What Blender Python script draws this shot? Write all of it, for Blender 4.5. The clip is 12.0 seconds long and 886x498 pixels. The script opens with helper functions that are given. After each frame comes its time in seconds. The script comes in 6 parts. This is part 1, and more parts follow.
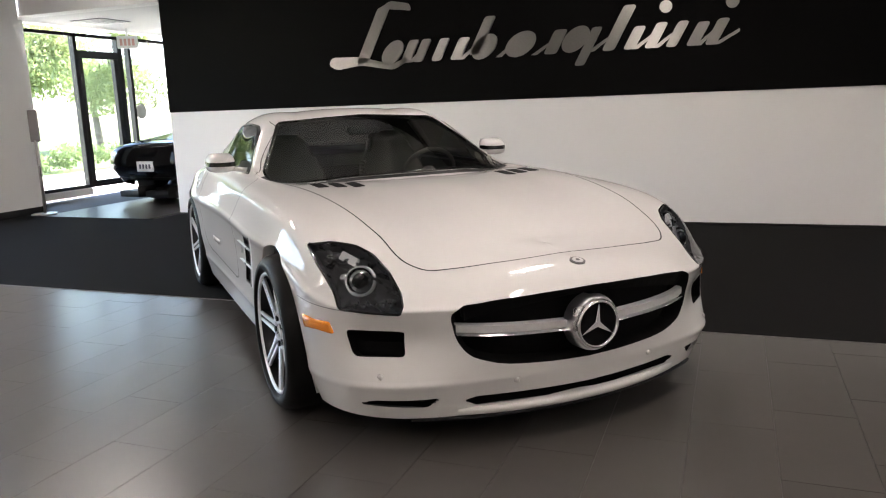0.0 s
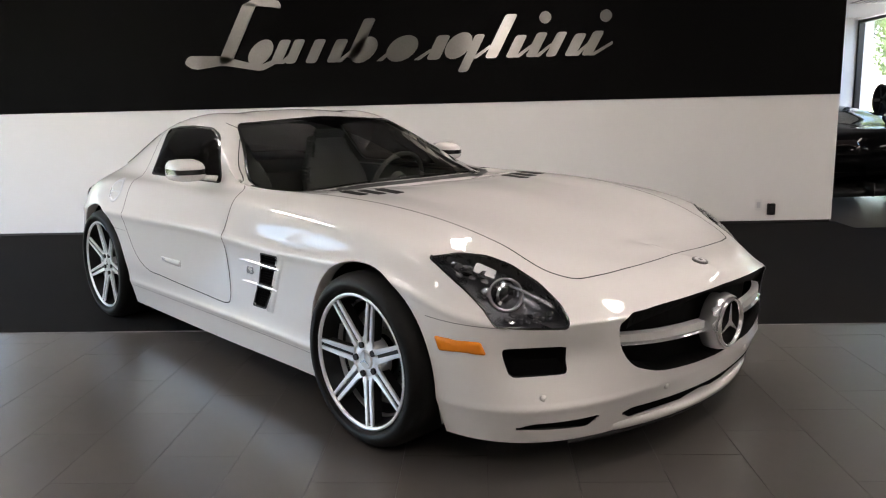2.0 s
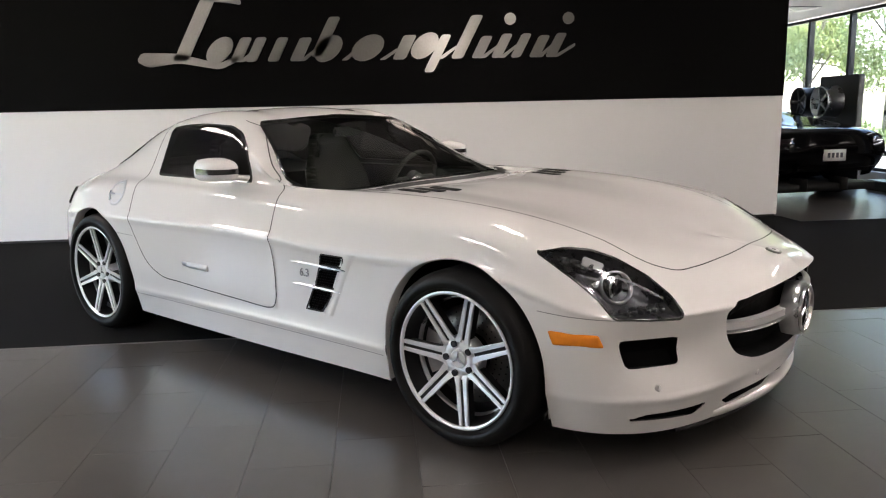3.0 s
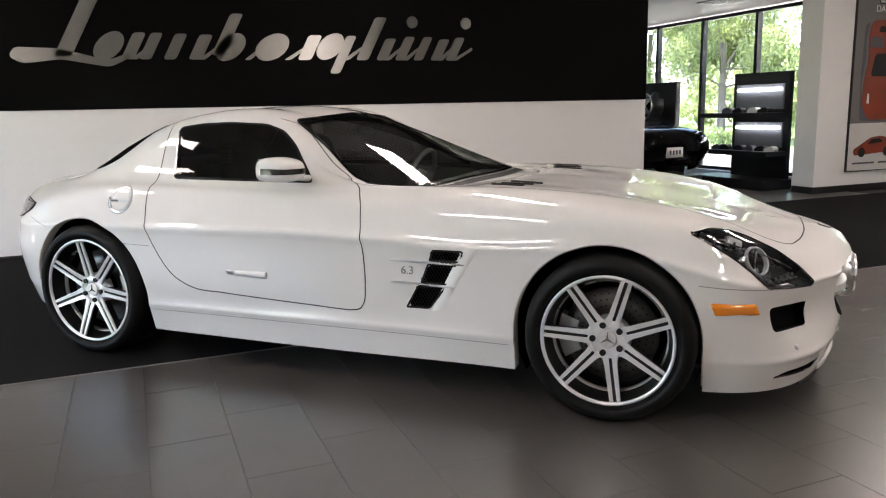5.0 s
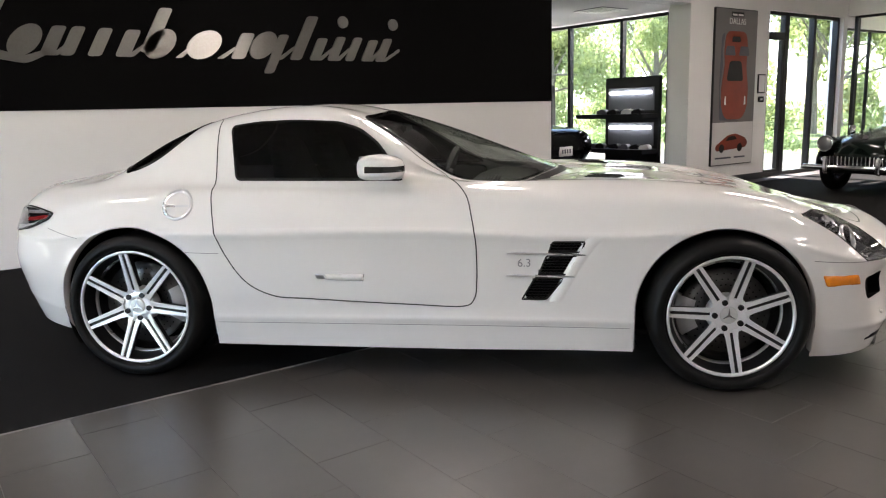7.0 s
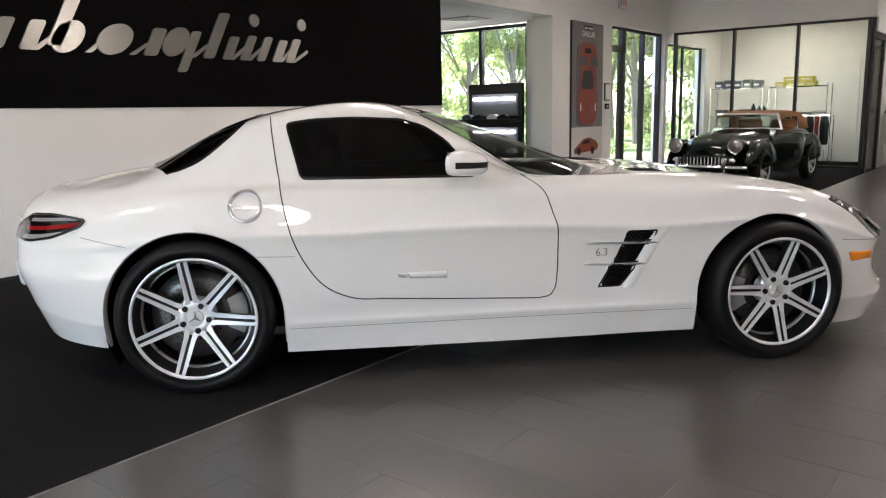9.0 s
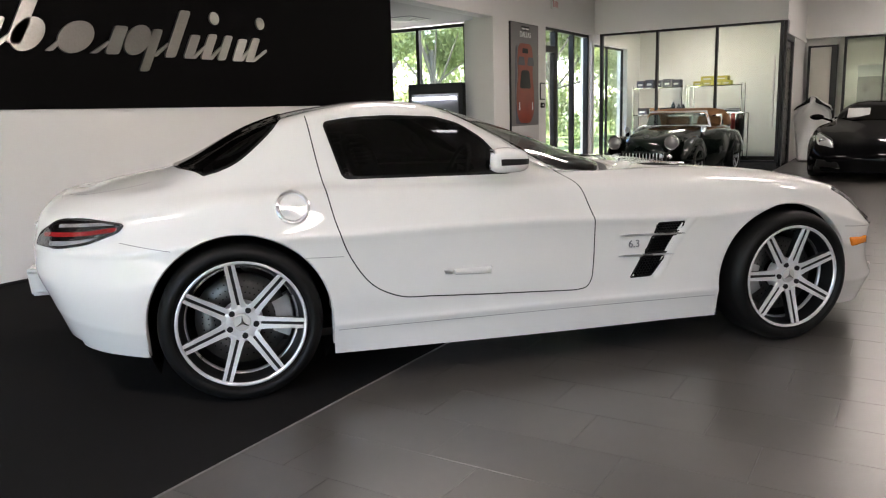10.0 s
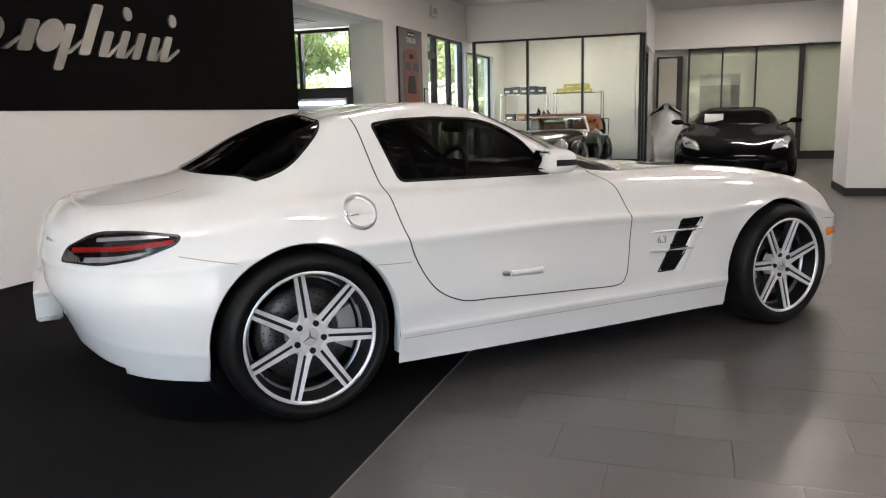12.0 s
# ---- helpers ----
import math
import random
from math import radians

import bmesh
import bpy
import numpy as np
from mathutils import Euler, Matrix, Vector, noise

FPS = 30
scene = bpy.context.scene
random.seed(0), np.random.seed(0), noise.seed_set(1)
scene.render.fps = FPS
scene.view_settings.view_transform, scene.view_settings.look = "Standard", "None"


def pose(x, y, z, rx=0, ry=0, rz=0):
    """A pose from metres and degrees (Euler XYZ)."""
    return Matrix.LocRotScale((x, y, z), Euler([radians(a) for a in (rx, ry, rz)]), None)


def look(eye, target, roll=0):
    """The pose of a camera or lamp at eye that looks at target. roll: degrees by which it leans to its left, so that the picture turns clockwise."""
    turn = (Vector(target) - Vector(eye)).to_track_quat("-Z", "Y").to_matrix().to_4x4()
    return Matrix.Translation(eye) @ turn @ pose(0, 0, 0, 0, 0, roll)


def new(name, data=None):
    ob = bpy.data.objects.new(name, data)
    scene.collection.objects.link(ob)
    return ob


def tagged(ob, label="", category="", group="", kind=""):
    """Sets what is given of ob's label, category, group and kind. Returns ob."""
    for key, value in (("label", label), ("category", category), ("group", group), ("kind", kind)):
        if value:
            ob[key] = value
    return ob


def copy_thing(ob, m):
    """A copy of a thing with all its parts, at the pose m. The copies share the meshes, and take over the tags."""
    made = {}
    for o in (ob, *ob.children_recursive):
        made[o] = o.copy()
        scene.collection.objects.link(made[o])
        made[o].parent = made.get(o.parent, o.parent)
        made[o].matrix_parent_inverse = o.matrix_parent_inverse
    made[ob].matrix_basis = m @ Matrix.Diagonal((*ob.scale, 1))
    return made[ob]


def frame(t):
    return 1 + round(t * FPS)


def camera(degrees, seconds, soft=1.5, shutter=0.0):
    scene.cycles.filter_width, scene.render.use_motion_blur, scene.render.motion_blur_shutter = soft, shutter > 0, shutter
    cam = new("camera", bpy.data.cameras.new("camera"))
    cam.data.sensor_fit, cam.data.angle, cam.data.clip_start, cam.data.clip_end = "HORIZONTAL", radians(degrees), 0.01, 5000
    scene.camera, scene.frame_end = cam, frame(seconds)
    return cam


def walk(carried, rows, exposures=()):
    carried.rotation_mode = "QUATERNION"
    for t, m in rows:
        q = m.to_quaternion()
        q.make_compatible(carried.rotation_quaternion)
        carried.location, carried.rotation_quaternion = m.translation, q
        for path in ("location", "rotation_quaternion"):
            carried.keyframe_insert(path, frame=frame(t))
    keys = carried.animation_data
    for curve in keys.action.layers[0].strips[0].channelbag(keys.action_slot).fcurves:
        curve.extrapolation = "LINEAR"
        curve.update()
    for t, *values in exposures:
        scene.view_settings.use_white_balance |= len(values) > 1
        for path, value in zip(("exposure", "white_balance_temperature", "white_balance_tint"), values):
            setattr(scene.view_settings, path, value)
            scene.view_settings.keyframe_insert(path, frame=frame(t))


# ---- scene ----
cam = camera(60.6, 12.0, soft=1.15)
PATH = [
    (0, (2.113, -4.223, 1.256), (1.405, -2.389, 0.886), -2.1),
    (0.5, (1.769, -4.265, 1.258), (1.219, -2.378, 0.889), -1.9),
    (1, (1.431, -4.275, 1.26), (1.04, -2.349, 0.892), -1.8),
    (1.5, (1.092, -4.259, 1.251), (0.856, -2.307, 0.886), -1.5),
    (2, (0.746, -4.256, 1.249), (0.656, -2.291, 0.885), -1.4),
    (2.5, (0.399, -4.232, 1.24), (0.44, -2.265, 0.878), -1.4),
    (3, (0.044, -4.213, 1.236), (0.215, -2.254, 0.874), -1.3),
    (3.5, (-0.3, -4.183, 1.228), (0.001, -2.239, 0.868), -1.4),
    (5.5, (-1.631, -3.833, 1.223), (-0.764, -2.066, 0.863), -1.3),
    (6, (-1.908, -3.691, 1.224), (-0.935, -1.981, 0.864), -1.4),
    (6.5, (-2.192, -3.532, 1.22), (-1.123, -1.88, 0.861), -1.3),
    (7, (-2.464, -3.349, 1.212), (-1.303, -1.761, 0.854), -1.5),
    (9, (-3.407, -2.505, 1.193), (-1.864, -1.282, 0.842), -1.2),
    (9.5, (-3.612, -2.275, 1.195), (-1.998, -1.147, 0.842), -1.4),
    (10, (-3.783, -2.025, 1.197), (-2.103, -1.0, 0.841), -1.6),
    (10.5, (-3.924, -1.781, 1.198), (-2.186, -0.859, 0.843), -1.6),
    (11, (-4.03, -1.539, 1.2), (-2.241, -0.718, 0.845), -1.6),
    (11.5, (-4.11, -1.32, 1.2), (-2.279, -0.595, 0.847), -1.5),
    (12, (-4.152, -1.117, 1.199), (-2.288, -0.483, 0.848), -1.5),
]
walk(cam, [(t, look(eye, target, roll)) for t, eye, target, roll in PATH], [(0.0, 3.37, 6570, 18.2), (12.0, 3.37, 6570, 18.2)])

# ---- light ----
world = bpy.data.worlds.new("daylight")
scene.world = world
world.use_nodes = True
wn = world.node_tree.nodes
sky = wn.new("ShaderNodeTexSky")
sky.sky_type = "NISHITA"
sky.sun_disc = False
sky.sun_elevation = radians(52)
sky.sun_rotation = radians(200)
world.node_tree.links.new(sky.outputs[0], wn["Background"].inputs[0])
wn["Background"].inputs[1].default_value = 0.15

sun_data = bpy.data.lights.new("sun", "SUN")
sun_data.energy, sun_data.angle, sun_data.color = 5.0, radians(0.6), (1.0, 0.95, 0.88)
sun = new("sun", sun_data)
sun.matrix_world = look((4.0, 30.0, 40.0), (0.0, 0.0, 0.0))

# ---- materials ----


def node_material(name):
    m = bpy.data.materials.new(name)
    m.use_nodes = True
    return m, m.node_tree.nodes, m.node_tree.links, m.node_tree.nodes["Principled BSDF"]


def surface(name, colour, rough=0.5, metal=0.0, vary=0.08, scale=6.0, fine=90.0, bump=0.0, bump_scale=0.0, coat=0.0,
            spec=0.5, per_object=0.0, rough_vary=0.08, place=False):
    """A material with colour variation at two scales, uneven gloss and a fine relief."""
    m, n, l, b = node_material(name)
    co = n.new("ShaderNodeNewGeometry") if place else n.new("ShaderNodeTexCoord")
    where = co.outputs["Position"] if place else co.outputs["Object"]
    big, small = n.new("ShaderNodeTexNoise"), n.new("ShaderNodeTexNoise")
    big.inputs["Scale"].default_value, big.inputs["Detail"].default_value = scale, 5
    small.inputs["Scale"].default_value, small.inputs["Detail"].default_value = fine, 3
    l.new(where, big.inputs["Vector"])
    l.new(where, small.inputs["Vector"])
    add = n.new("ShaderNodeMath")
    add.operation = "MULTIPLY_ADD"
    add.inputs[1].default_value = 0.4
    l.new(small.outputs["Fac"], add.inputs[0])
    l.new(big.outputs["Fac"], add.inputs[2])
    last = add
    if per_object:
        info, more = n.new("ShaderNodeObjectInfo"), n.new("ShaderNodeMath")
        more.operation = "MULTIPLY_ADD"
        more.inputs[1].default_value = per_object
        l.new(info.outputs["Random"], more.inputs[0])
        l.new(add.outputs[0], more.inputs[2])
        last = more
    ramp = n.new("ShaderNodeMapRange")
    ramp.inputs["From Min"].default_value, ramp.inputs["From Max"].default_value = 0.35, 1.05 + per_object
    ramp.inputs["To Min"].default_value, ramp.inputs["To Max"].default_value = 1 - vary, 1 + vary
    l.new(last.outputs[0], ramp.inputs["Value"])
    mix = n.new("ShaderNodeVectorMath")
    mix.operation = "SCALE"
    mix.inputs[0].default_value = colour
    l.new(ramp.outputs[0], mix.inputs["Scale"])
    l.new(mix.outputs[0], b.inputs["Base Color"])
    gl = n.new("ShaderNodeMapRange")
    gl.inputs["From Min"].default_value, gl.inputs["From Max"].default_value = 0.3, 0.7
    gl.inputs["To Min"].default_value = max(0.0, rough * (1 - rough_vary))
    gl.inputs["To Max"].default_value = min(1.0, rough * (1 + rough_vary))
    l.new(big.outputs["Fac"], gl.inputs["Value"])
    l.new(gl.outputs[0], b.inputs["Roughness"])
    b.inputs["Metallic"].default_value = metal
    b.inputs["Specular IOR Level"].default_value = spec
    b.inputs["Coat Weight"].default_value = coat
    b.inputs["Coat Roughness"].default_value = 0.03
    if bump:
        bp, tex = n.new("ShaderNodeBump"), n.new("ShaderNodeTexNoise")
        tex.inputs["Scale"].default_value, tex.inputs["Detail"].default_value = bump_scale, 4
        l.new(where, tex.inputs["Vector"])
        bp.inputs["Strength"].default_value, bp.inputs["Distance"].default_value = 1.0, bump
        l.new(tex.outputs["Fac"], bp.inputs["Height"])
        l.new(bp.outputs[0], b.inputs["Normal"])
    return m


def glow(name, colour, strength):
    m, n, l, b = node_material(name)
    b.inputs["Base Color"].default_value = (*colour, 1)
    b.inputs["Emission Color"].default_value = (*colour, 1)
    b.inputs["Emission Strength"].default_value = strength
    return m


def glass(name, tint, gloss=1.0, ior=1.5):
    """A thin pane: what lies behind shows through the tint, the rest mirrors by Fresnel."""
    m, n, l, b = node_material(name)
    n.remove(b)
    out = n["Material Output"]
    tr, gs, mx = n.new("ShaderNodeBsdfTransparent"), n.new("ShaderNodeBsdfGlossy"), n.new("ShaderNodeMixShader")
    face, power, scale = n.new("ShaderNodeLayerWeight"), n.new("ShaderNodeMath"), n.new("ShaderNodeMath")
    tr.inputs[0].default_value = (*tint, 1)
    gs.inputs[0].default_value = (gloss, gloss, gloss, 1)
    gs.inputs["Roughness"].default_value = 0.01
    face.inputs[0].default_value = 0.5
    power.operation, power.inputs[1].default_value = "POWER", 5.0
    scale.operation, scale.inputs[1].default_value, scale.inputs[2].default_value = "MULTIPLY_ADD", 0.95, ((ior - 1) / (ior + 1)) ** 2
    l.new(face.outputs["Facing"], power.inputs[0])
    l.new(power.outputs[0], scale.inputs[0])
    l.new(scale.outputs[0], mx.inputs[0])
    l.new(tr.outputs[0], mx.inputs[1])
    l.new(gs.outputs[0], mx.inputs[2])
    l.new(mx.outputs[0], out.inputs[0])
    return m


M_WALL = surface("white_wall_paint", (0.80, 0.79, 0.77), 0.6, vary=0.03, scale=0.8, bump=0.0006, bump_scale=160)
M_BLACK = surface("black_wall_paint", (0.0031, 0.003, 0.003), 0.65, vary=0.12, scale=0.7, bump=0.0006, bump_scale=160, spec=0.05)
M_CEIL = surface("ceiling_paint", (0.66, 0.65, 0.64), 0.8, vary=0.03, scale=0.6, bump=0.0008, bump_scale=120)
M_BASE = surface("black_baseboard", (0.012, 0.012, 0.012), 0.4, vary=0.2, scale=3)
M_CARPET = surface("charcoal_carpet", (0.0115, 0.011, 0.0108), 0.95, vary=0.35, scale=1.2, fine=420, bump=0.004, bump_scale=420, spec=0.06)
M_TILE = surface("dark_porcelain_tile", (0.072, 0.066, 0.060), 0.283, spec=1.0, vary=0.24, scale=2.2, fine=14, per_object=0.3, rough_vary=0.0, place=True)
M_TILE_FAR = surface("dark_porcelain_field", (0.072, 0.066, 0.060), 0.283, spec=1.0, vary=0.24, scale=2.2, fine=14, rough_vary=0.0, place=True)
M_GROUT = surface("dark_grout", (0.040, 0.036, 0.033), 0.7, vary=0.2, scale=9)
M_ALU = surface("brushed_aluminium", (0.62, 0.60, 0.57), 0.32, 1.0, vary=0.12, scale=2.5, fine=60, rough_vary=0.3)
M_EDGE = surface("dull_edging", (0.34, 0.33, 0.32), 0.5, 0.6, vary=0.3, scale=3)
M_SIGN = surface("brushed_bronze_silver", (0.38, 0.368, 0.34), 0.36, 1.0, vary=0.2, scale=1.6, fine=50, rough_vary=0.3)
sign_shader, brush = M_SIGN.node_tree.nodes["Principled BSDF"], M_SIGN.node_tree.nodes.new("ShaderNodeCombineXYZ")
brush.inputs[2].default_value = 1.0
M_SIGN.node_tree.links.new(brush.outputs[0], sign_shader.inputs["Tangent"])
sign_shader.inputs["Anisotropic"].default_value = 0.9
M_FRAME = surface("black_window_frame", (0.015, 0.015, 0.016), 0.35, 0.3, vary=0.2, scale=5)
M_PANE = glass("clear_window_glass", (0.93, 0.96, 0.94))
M_PANE_IN = glass("office_glass", (0.90, 0.93, 0.88), 0.45)
M_LAMP = glow("lamp_diffuser", (1.0, 0.93, 0.84), 5.3)
M_STRIP = glow("display_strip_light", (0.93, 0.97, 1.0), 2.0)

# ---- mesh helpers ----


def part(name, bm, material, parent=None, label="", smooth=False):
    me = bpy.data.meshes.new(name)
    bm.normal_update()
    bm.to_mesh(me)
    bm.free()
    me.materials.append(material)
    if smooth:
        me.polygons.foreach_set("use_smooth", [True] * len(me.polygons))
    ob = new(name, me)
    if parent:
        ob.parent = parent
    return tagged(ob, label)


def mesh_part(name, verts, faces, material, parent=None, label="", smooth=True):
    me = bpy.data.meshes.new(name)
    me.from_pydata([tuple(v) for v in verts], [], [tuple(f) for f in faces])
    me.validate()
    me.materials.append(material)
    if smooth:
        me.polygons.foreach_set("use_smooth", [True] * len(me.polygons))
    ob = new(name, me)
    if parent:
        ob.parent = parent
    return tagged(ob, label)


def thing(name, label, category, m=None, group="", kind=""):
    ob = new(name)
    ob.empty_display_size = 0.2
    if m is not None:
        ob.matrix_basis = m
    return tagged(ob, label, category, group, kind)


def box(x0, x1, y0, y1, z0, z1, bevel=0.0, bm=None, m=None):
    own = bm or bmesh.new()
    made = bmesh.ops.create_cube(own, size=1.0)["verts"]
    bmesh.ops.transform(own, verts=made, matrix=Matrix.LocRotScale(((x0 + x1) / 2, (y0 + y1) / 2, (z0 + z1) / 2), None, (x1 - x0, y1 - y0, z1 - z0)))
    if bevel:
        edges = list({e for v in made for e in v.link_edges})
        made = list({v for f in bmesh.ops.bevel(own, geom=edges, offset=bevel, segments=2, affect="EDGES")["faces"] for v in f.verts} | {v for v in made if v.is_valid})
    if m is not None:
        bmesh.ops.transform(own, verts=made, matrix=m)
    return own


def rod(a, b, r, sides=12, bm=None, r2=None):
    own = bm or bmesh.new()
    a, b = Vector(a), Vector(b)
    turn = (b - a).to_track_quat("Z", "Y").to_matrix().to_4x4()
    bmesh.ops.create_cone(own, cap_ends=True, segments=sides, radius1=r, radius2=r if r2 is None else r2, depth=(b - a).length,
                          matrix=Matrix.Translation((a + b) / 2) @ turn)
    return own


def lathe(profile, sides=48, axis="y", arc=(0.0, 360.0)):
    """Turns a profile of (radius, along) pairs round an axis."""
    bm = bmesh.new()
    whole = abs(arc[1] - arc[0]) >= 359.9
    cols = sides if whole else sides + 1
    grid = []
    for i in range(cols):
        a = radians(arc[0] + (arc[1] - arc[0]) * i / sides)
        ring = []
        for r, h in profile:
            p = (r * math.cos(a), h, r * math.sin(a)) if axis == "y" else (r * math.cos(a), r * math.sin(a), h)
            ring.append(bm.verts.new(p))
        grid.append(ring)
    for i in range(sides):
        u, v = grid[i], grid[(i + 1) % cols]
        for j in range(len(profile) - 1):
            bm.faces.new((u[j], u[j + 1], v[j + 1], v[j]))
    bmesh.ops.recalc_face_normals(bm, faces=bm.faces)
    return bm


def prism(points, plane, lo, hi, bevel=0.0):
    """An outline in the xz, yz or xy plane, made thick along the third axis."""
    bm = bmesh.new()
    put = {"xz": lambda a, b: (a, lo, b), "yz": lambda a, b: (lo, a, b), "xy": lambda a, b: (a, b, lo)}[plane]
    off = {"xz": (0, hi - lo, 0), "yz": (hi - lo, 0, 0), "xy": (0, 0, hi - lo)}[plane]
    f = bm.faces.new([bm.verts.new(put(*p)) for p in points])
    r = bmesh.ops.extrude_face_region(bm, geom=[f])
    bmesh.ops.translate(bm, verts=[v for v in r["geom"] if isinstance(v, bmesh.types.BMVert)], vec=off)
    bmesh.ops.recalc_face_normals(bm, faces=bm.faces)
    if bevel:
        bmesh.ops.bevel(bm, geom=[e for e in bm.edges], offset=bevel, segments=2, affect="EDGES")
    return bm


def rounded(points, r, n=5):
    """A polygon with its corners rounded."""
    out = []
    k = len(points)
    for i in range(k):
        p0, p1, p2 = (Vector(points[(i + d) % k]) for d in (-1, 0, 1))
        a, b = p0 - p1, p2 - p1
        d = min(r, a.length * 0.45, b.length * 0.45)
        a, b = p1 + a.normalized() * d, p1 + b.normalized() * d
        for j in range(n + 1):
            t = j / n
            out.append(tuple(a * (1 - t) ** 2 + p1 * 2 * t * (1 - t) + b * t * t))
    return out


# ---- the room ----
HALL_TOP, BAY_TOP, WALL_Y = 3.4, 2.70, 3.655


def setting(name, bm, material, label, category):
    return tagged(part(name, bm, material), label, category, kind="structure")


ground = setting("ground", box(-120, 120, -120, 120, -0.5, -0.06), surface("grass_ground", (0.10, 0.14, 0.045), 0.9, vary=0.4, scale=0.5, fine=12, bump=0.03, bump_scale=25), "mown green grass reaching away outside the building", "ground")
slab = setting("floor", box(-7.9, 15.0, -9.2, 10.8, -0.2, -0.012), M_GROUT, "dark grout bed under the showroom tiles", "floor")

# walls
main_wall = setting("wall_main", box(-4.55, 4.40, WALL_Y, WALL_Y + 0.30, 0.03, 1.275), M_WALL, "white painted lower half of the display wall", "wall")
setting("wall_main_top", box(-4.55, 4.40, WALL_Y - 0.012, WALL_Y + 0.312, 1.30, HALL_TOP), M_BLACK, "matt black upper half of the display wall", "wall")
setting("trim", box(-4.55, 4.40, WALL_Y - 0.004, WALL_Y + 0.304, 1.275, 1.30), M_WALL, "thin white reveal strip between black and white wall", "trim")
setting("baseboard", box(-4.54, 4.39, WALL_Y + 0.015, WALL_Y + 0.285, -0.01, 0.03), M_BASE, "black recessed baseboard of the display wall", "baseboard")
setting("wall_left", box(-7.1, -6.85, 1.9, 3.60, 0.09, HALL_TOP), M_WALL, "plain white painted wall of the hall", "wall")
setting("wall_left_head", box(-7.1, -6.85, -9.0, 1.9, 2.62, HALL_TOP), M_WALL, "white wall above the side window", "wall")
setting("baseboard_left", box(-7.09, -6.838, 1.9, 3.61, -0.01, 0.09), M_BASE, "black baseboard along the white wall", "baseboard")
setting("wall_left_return", box(-7.9, -7.1, 3.35, 3.60, 0.0, HALL_TOP), M_WALL, "white painted return wall beside the window", "wall")
setting("wall_left_jamb", box(-7.9, -7.6, 3.60, 4.32, 0.0, BAY_TOP), M_WALL, "white painted window jamb", "wall")
header_bm = box(-6.85, -4.55, 3.62, 3.86, 2.64, HALL_TOP)
setting("header_left", header_bm, M_WALL, "white header beam above the window bay", "beam")
setting("header_right", box(4.40, 7.15, 3.62, 3.86, 2.64, HALL_TOP), M_WALL, "white header beam above the window bay", "beam")
setting("pillar_right", box(7.15, 9.20, 3.62, 3.98, 0.09, HALL_TOP), M_WALL, "white painted pillar wall with a framed poster", "wall")
setting("baseboard_pillar", box(7.14, 9.19, 3.608, 3.97, -0.01, 0.09), M_BASE, "black baseboard of the white pillar", "baseboard")
setting("wall_right_jamb", box(7.80, 8.10, 3.98, 4.50, 0.0, HALL_TOP), M_WALL, "white painted window jamb beside the pillar", "wall")
setting("wall_bay_back", box(-7.9, 8.1, 10.5, 10.75, 0.0, HALL_TOP), M_WALL, "plain white back wall of the bay", "wall")
setting("wall_storefront_head", box(9.20, 11.75, 3.62, 3.86, 2.66, HALL_TOP), M_WALL, "white wall above the glazed entrance", "wall")
setting("wall_storefront_end", box(11.56, 11.70, 3.62, 3.86, 0.0, 2.66), M_WALL, "white painted post beside the glazed entrance", "wall")
setting("wall_office_head", box(11.70, 11.95, -0.05, 3.62, 2.68, HALL_TOP), M_WALL, "white wall above the glass office", "wall")
setting("wall_office_side", box(11.95, 14.85, -0.05, 0.07, 2.45, HALL_TOP), M_WALL, "white wall above the office side", "wall")
setting("wall_office_back", box(14.85, 15.05, -4.2, 3.9, 0.0, HALL_TOP), M_WALL, "white back wall behind the glass offices", "wall")
setting("wall_office_outer", box(11.70, 14.85, 3.62, 3.86, 2.5, HALL_TOP), M_WALL, "white outer wall of the office", "wall")
setting("wall_office_outer_end", box(13.9, 14.85, 3.62, 3.86, 0.0, 2.5), M_WALL, "white outer wall of the office", "wall")
setting("wall_hall_back", box(-7.1, 15.05, -9.2, -9.0, 2.75, HALL_TOP), M_WALL, "white wall above the shop front", "wall")
setting("wall_right_far", box(14.62, 14.85, -9.0, -5.2, 0.0, HALL_TOP), M_WALL, "plain white far wall", "wall")
pillar_near = setting("pillar_free", box(7.0, 8.05, -4.0, -2.95, 0.10, HALL_TOP, 0.006), M_WALL, "square white free-standing pillar", "pillar")
setting("baseboard_free", box(6.988, 8.062, -4.012, -2.938, -0.01, 0.10), M_BASE, "black baseboard round the white pillar", "baseboard")
setting("ceiling", box(-7.1, 15.05, -9.2, 3.90, HALL_TOP, HALL_TOP + 0.2), M_CEIL, "flat off-white hall ceiling", "ceiling")
setting("ceiling_bay", box(-7.9, 8.1, 3.86, 10.75, BAY_TOP, BAY_TOP + 0.2), M_CEIL, "lower white ceiling of the window bay", "ceiling")

# mat and bay floor
carpet_bm = prism([(-6.83, -0.035), (14.8, -0.035), (14.8, 3.25), (4.45, 3.25), (4.45, 3.68), (-4.60, 3.68), (-4.60, 3.25), (-6.83, 3.25)], "xy", -0.012, 0.004)
setting("carpet", carpet_bm, M_CARPET, "charcoal grey carpet laid in front of the wall", "carpet")


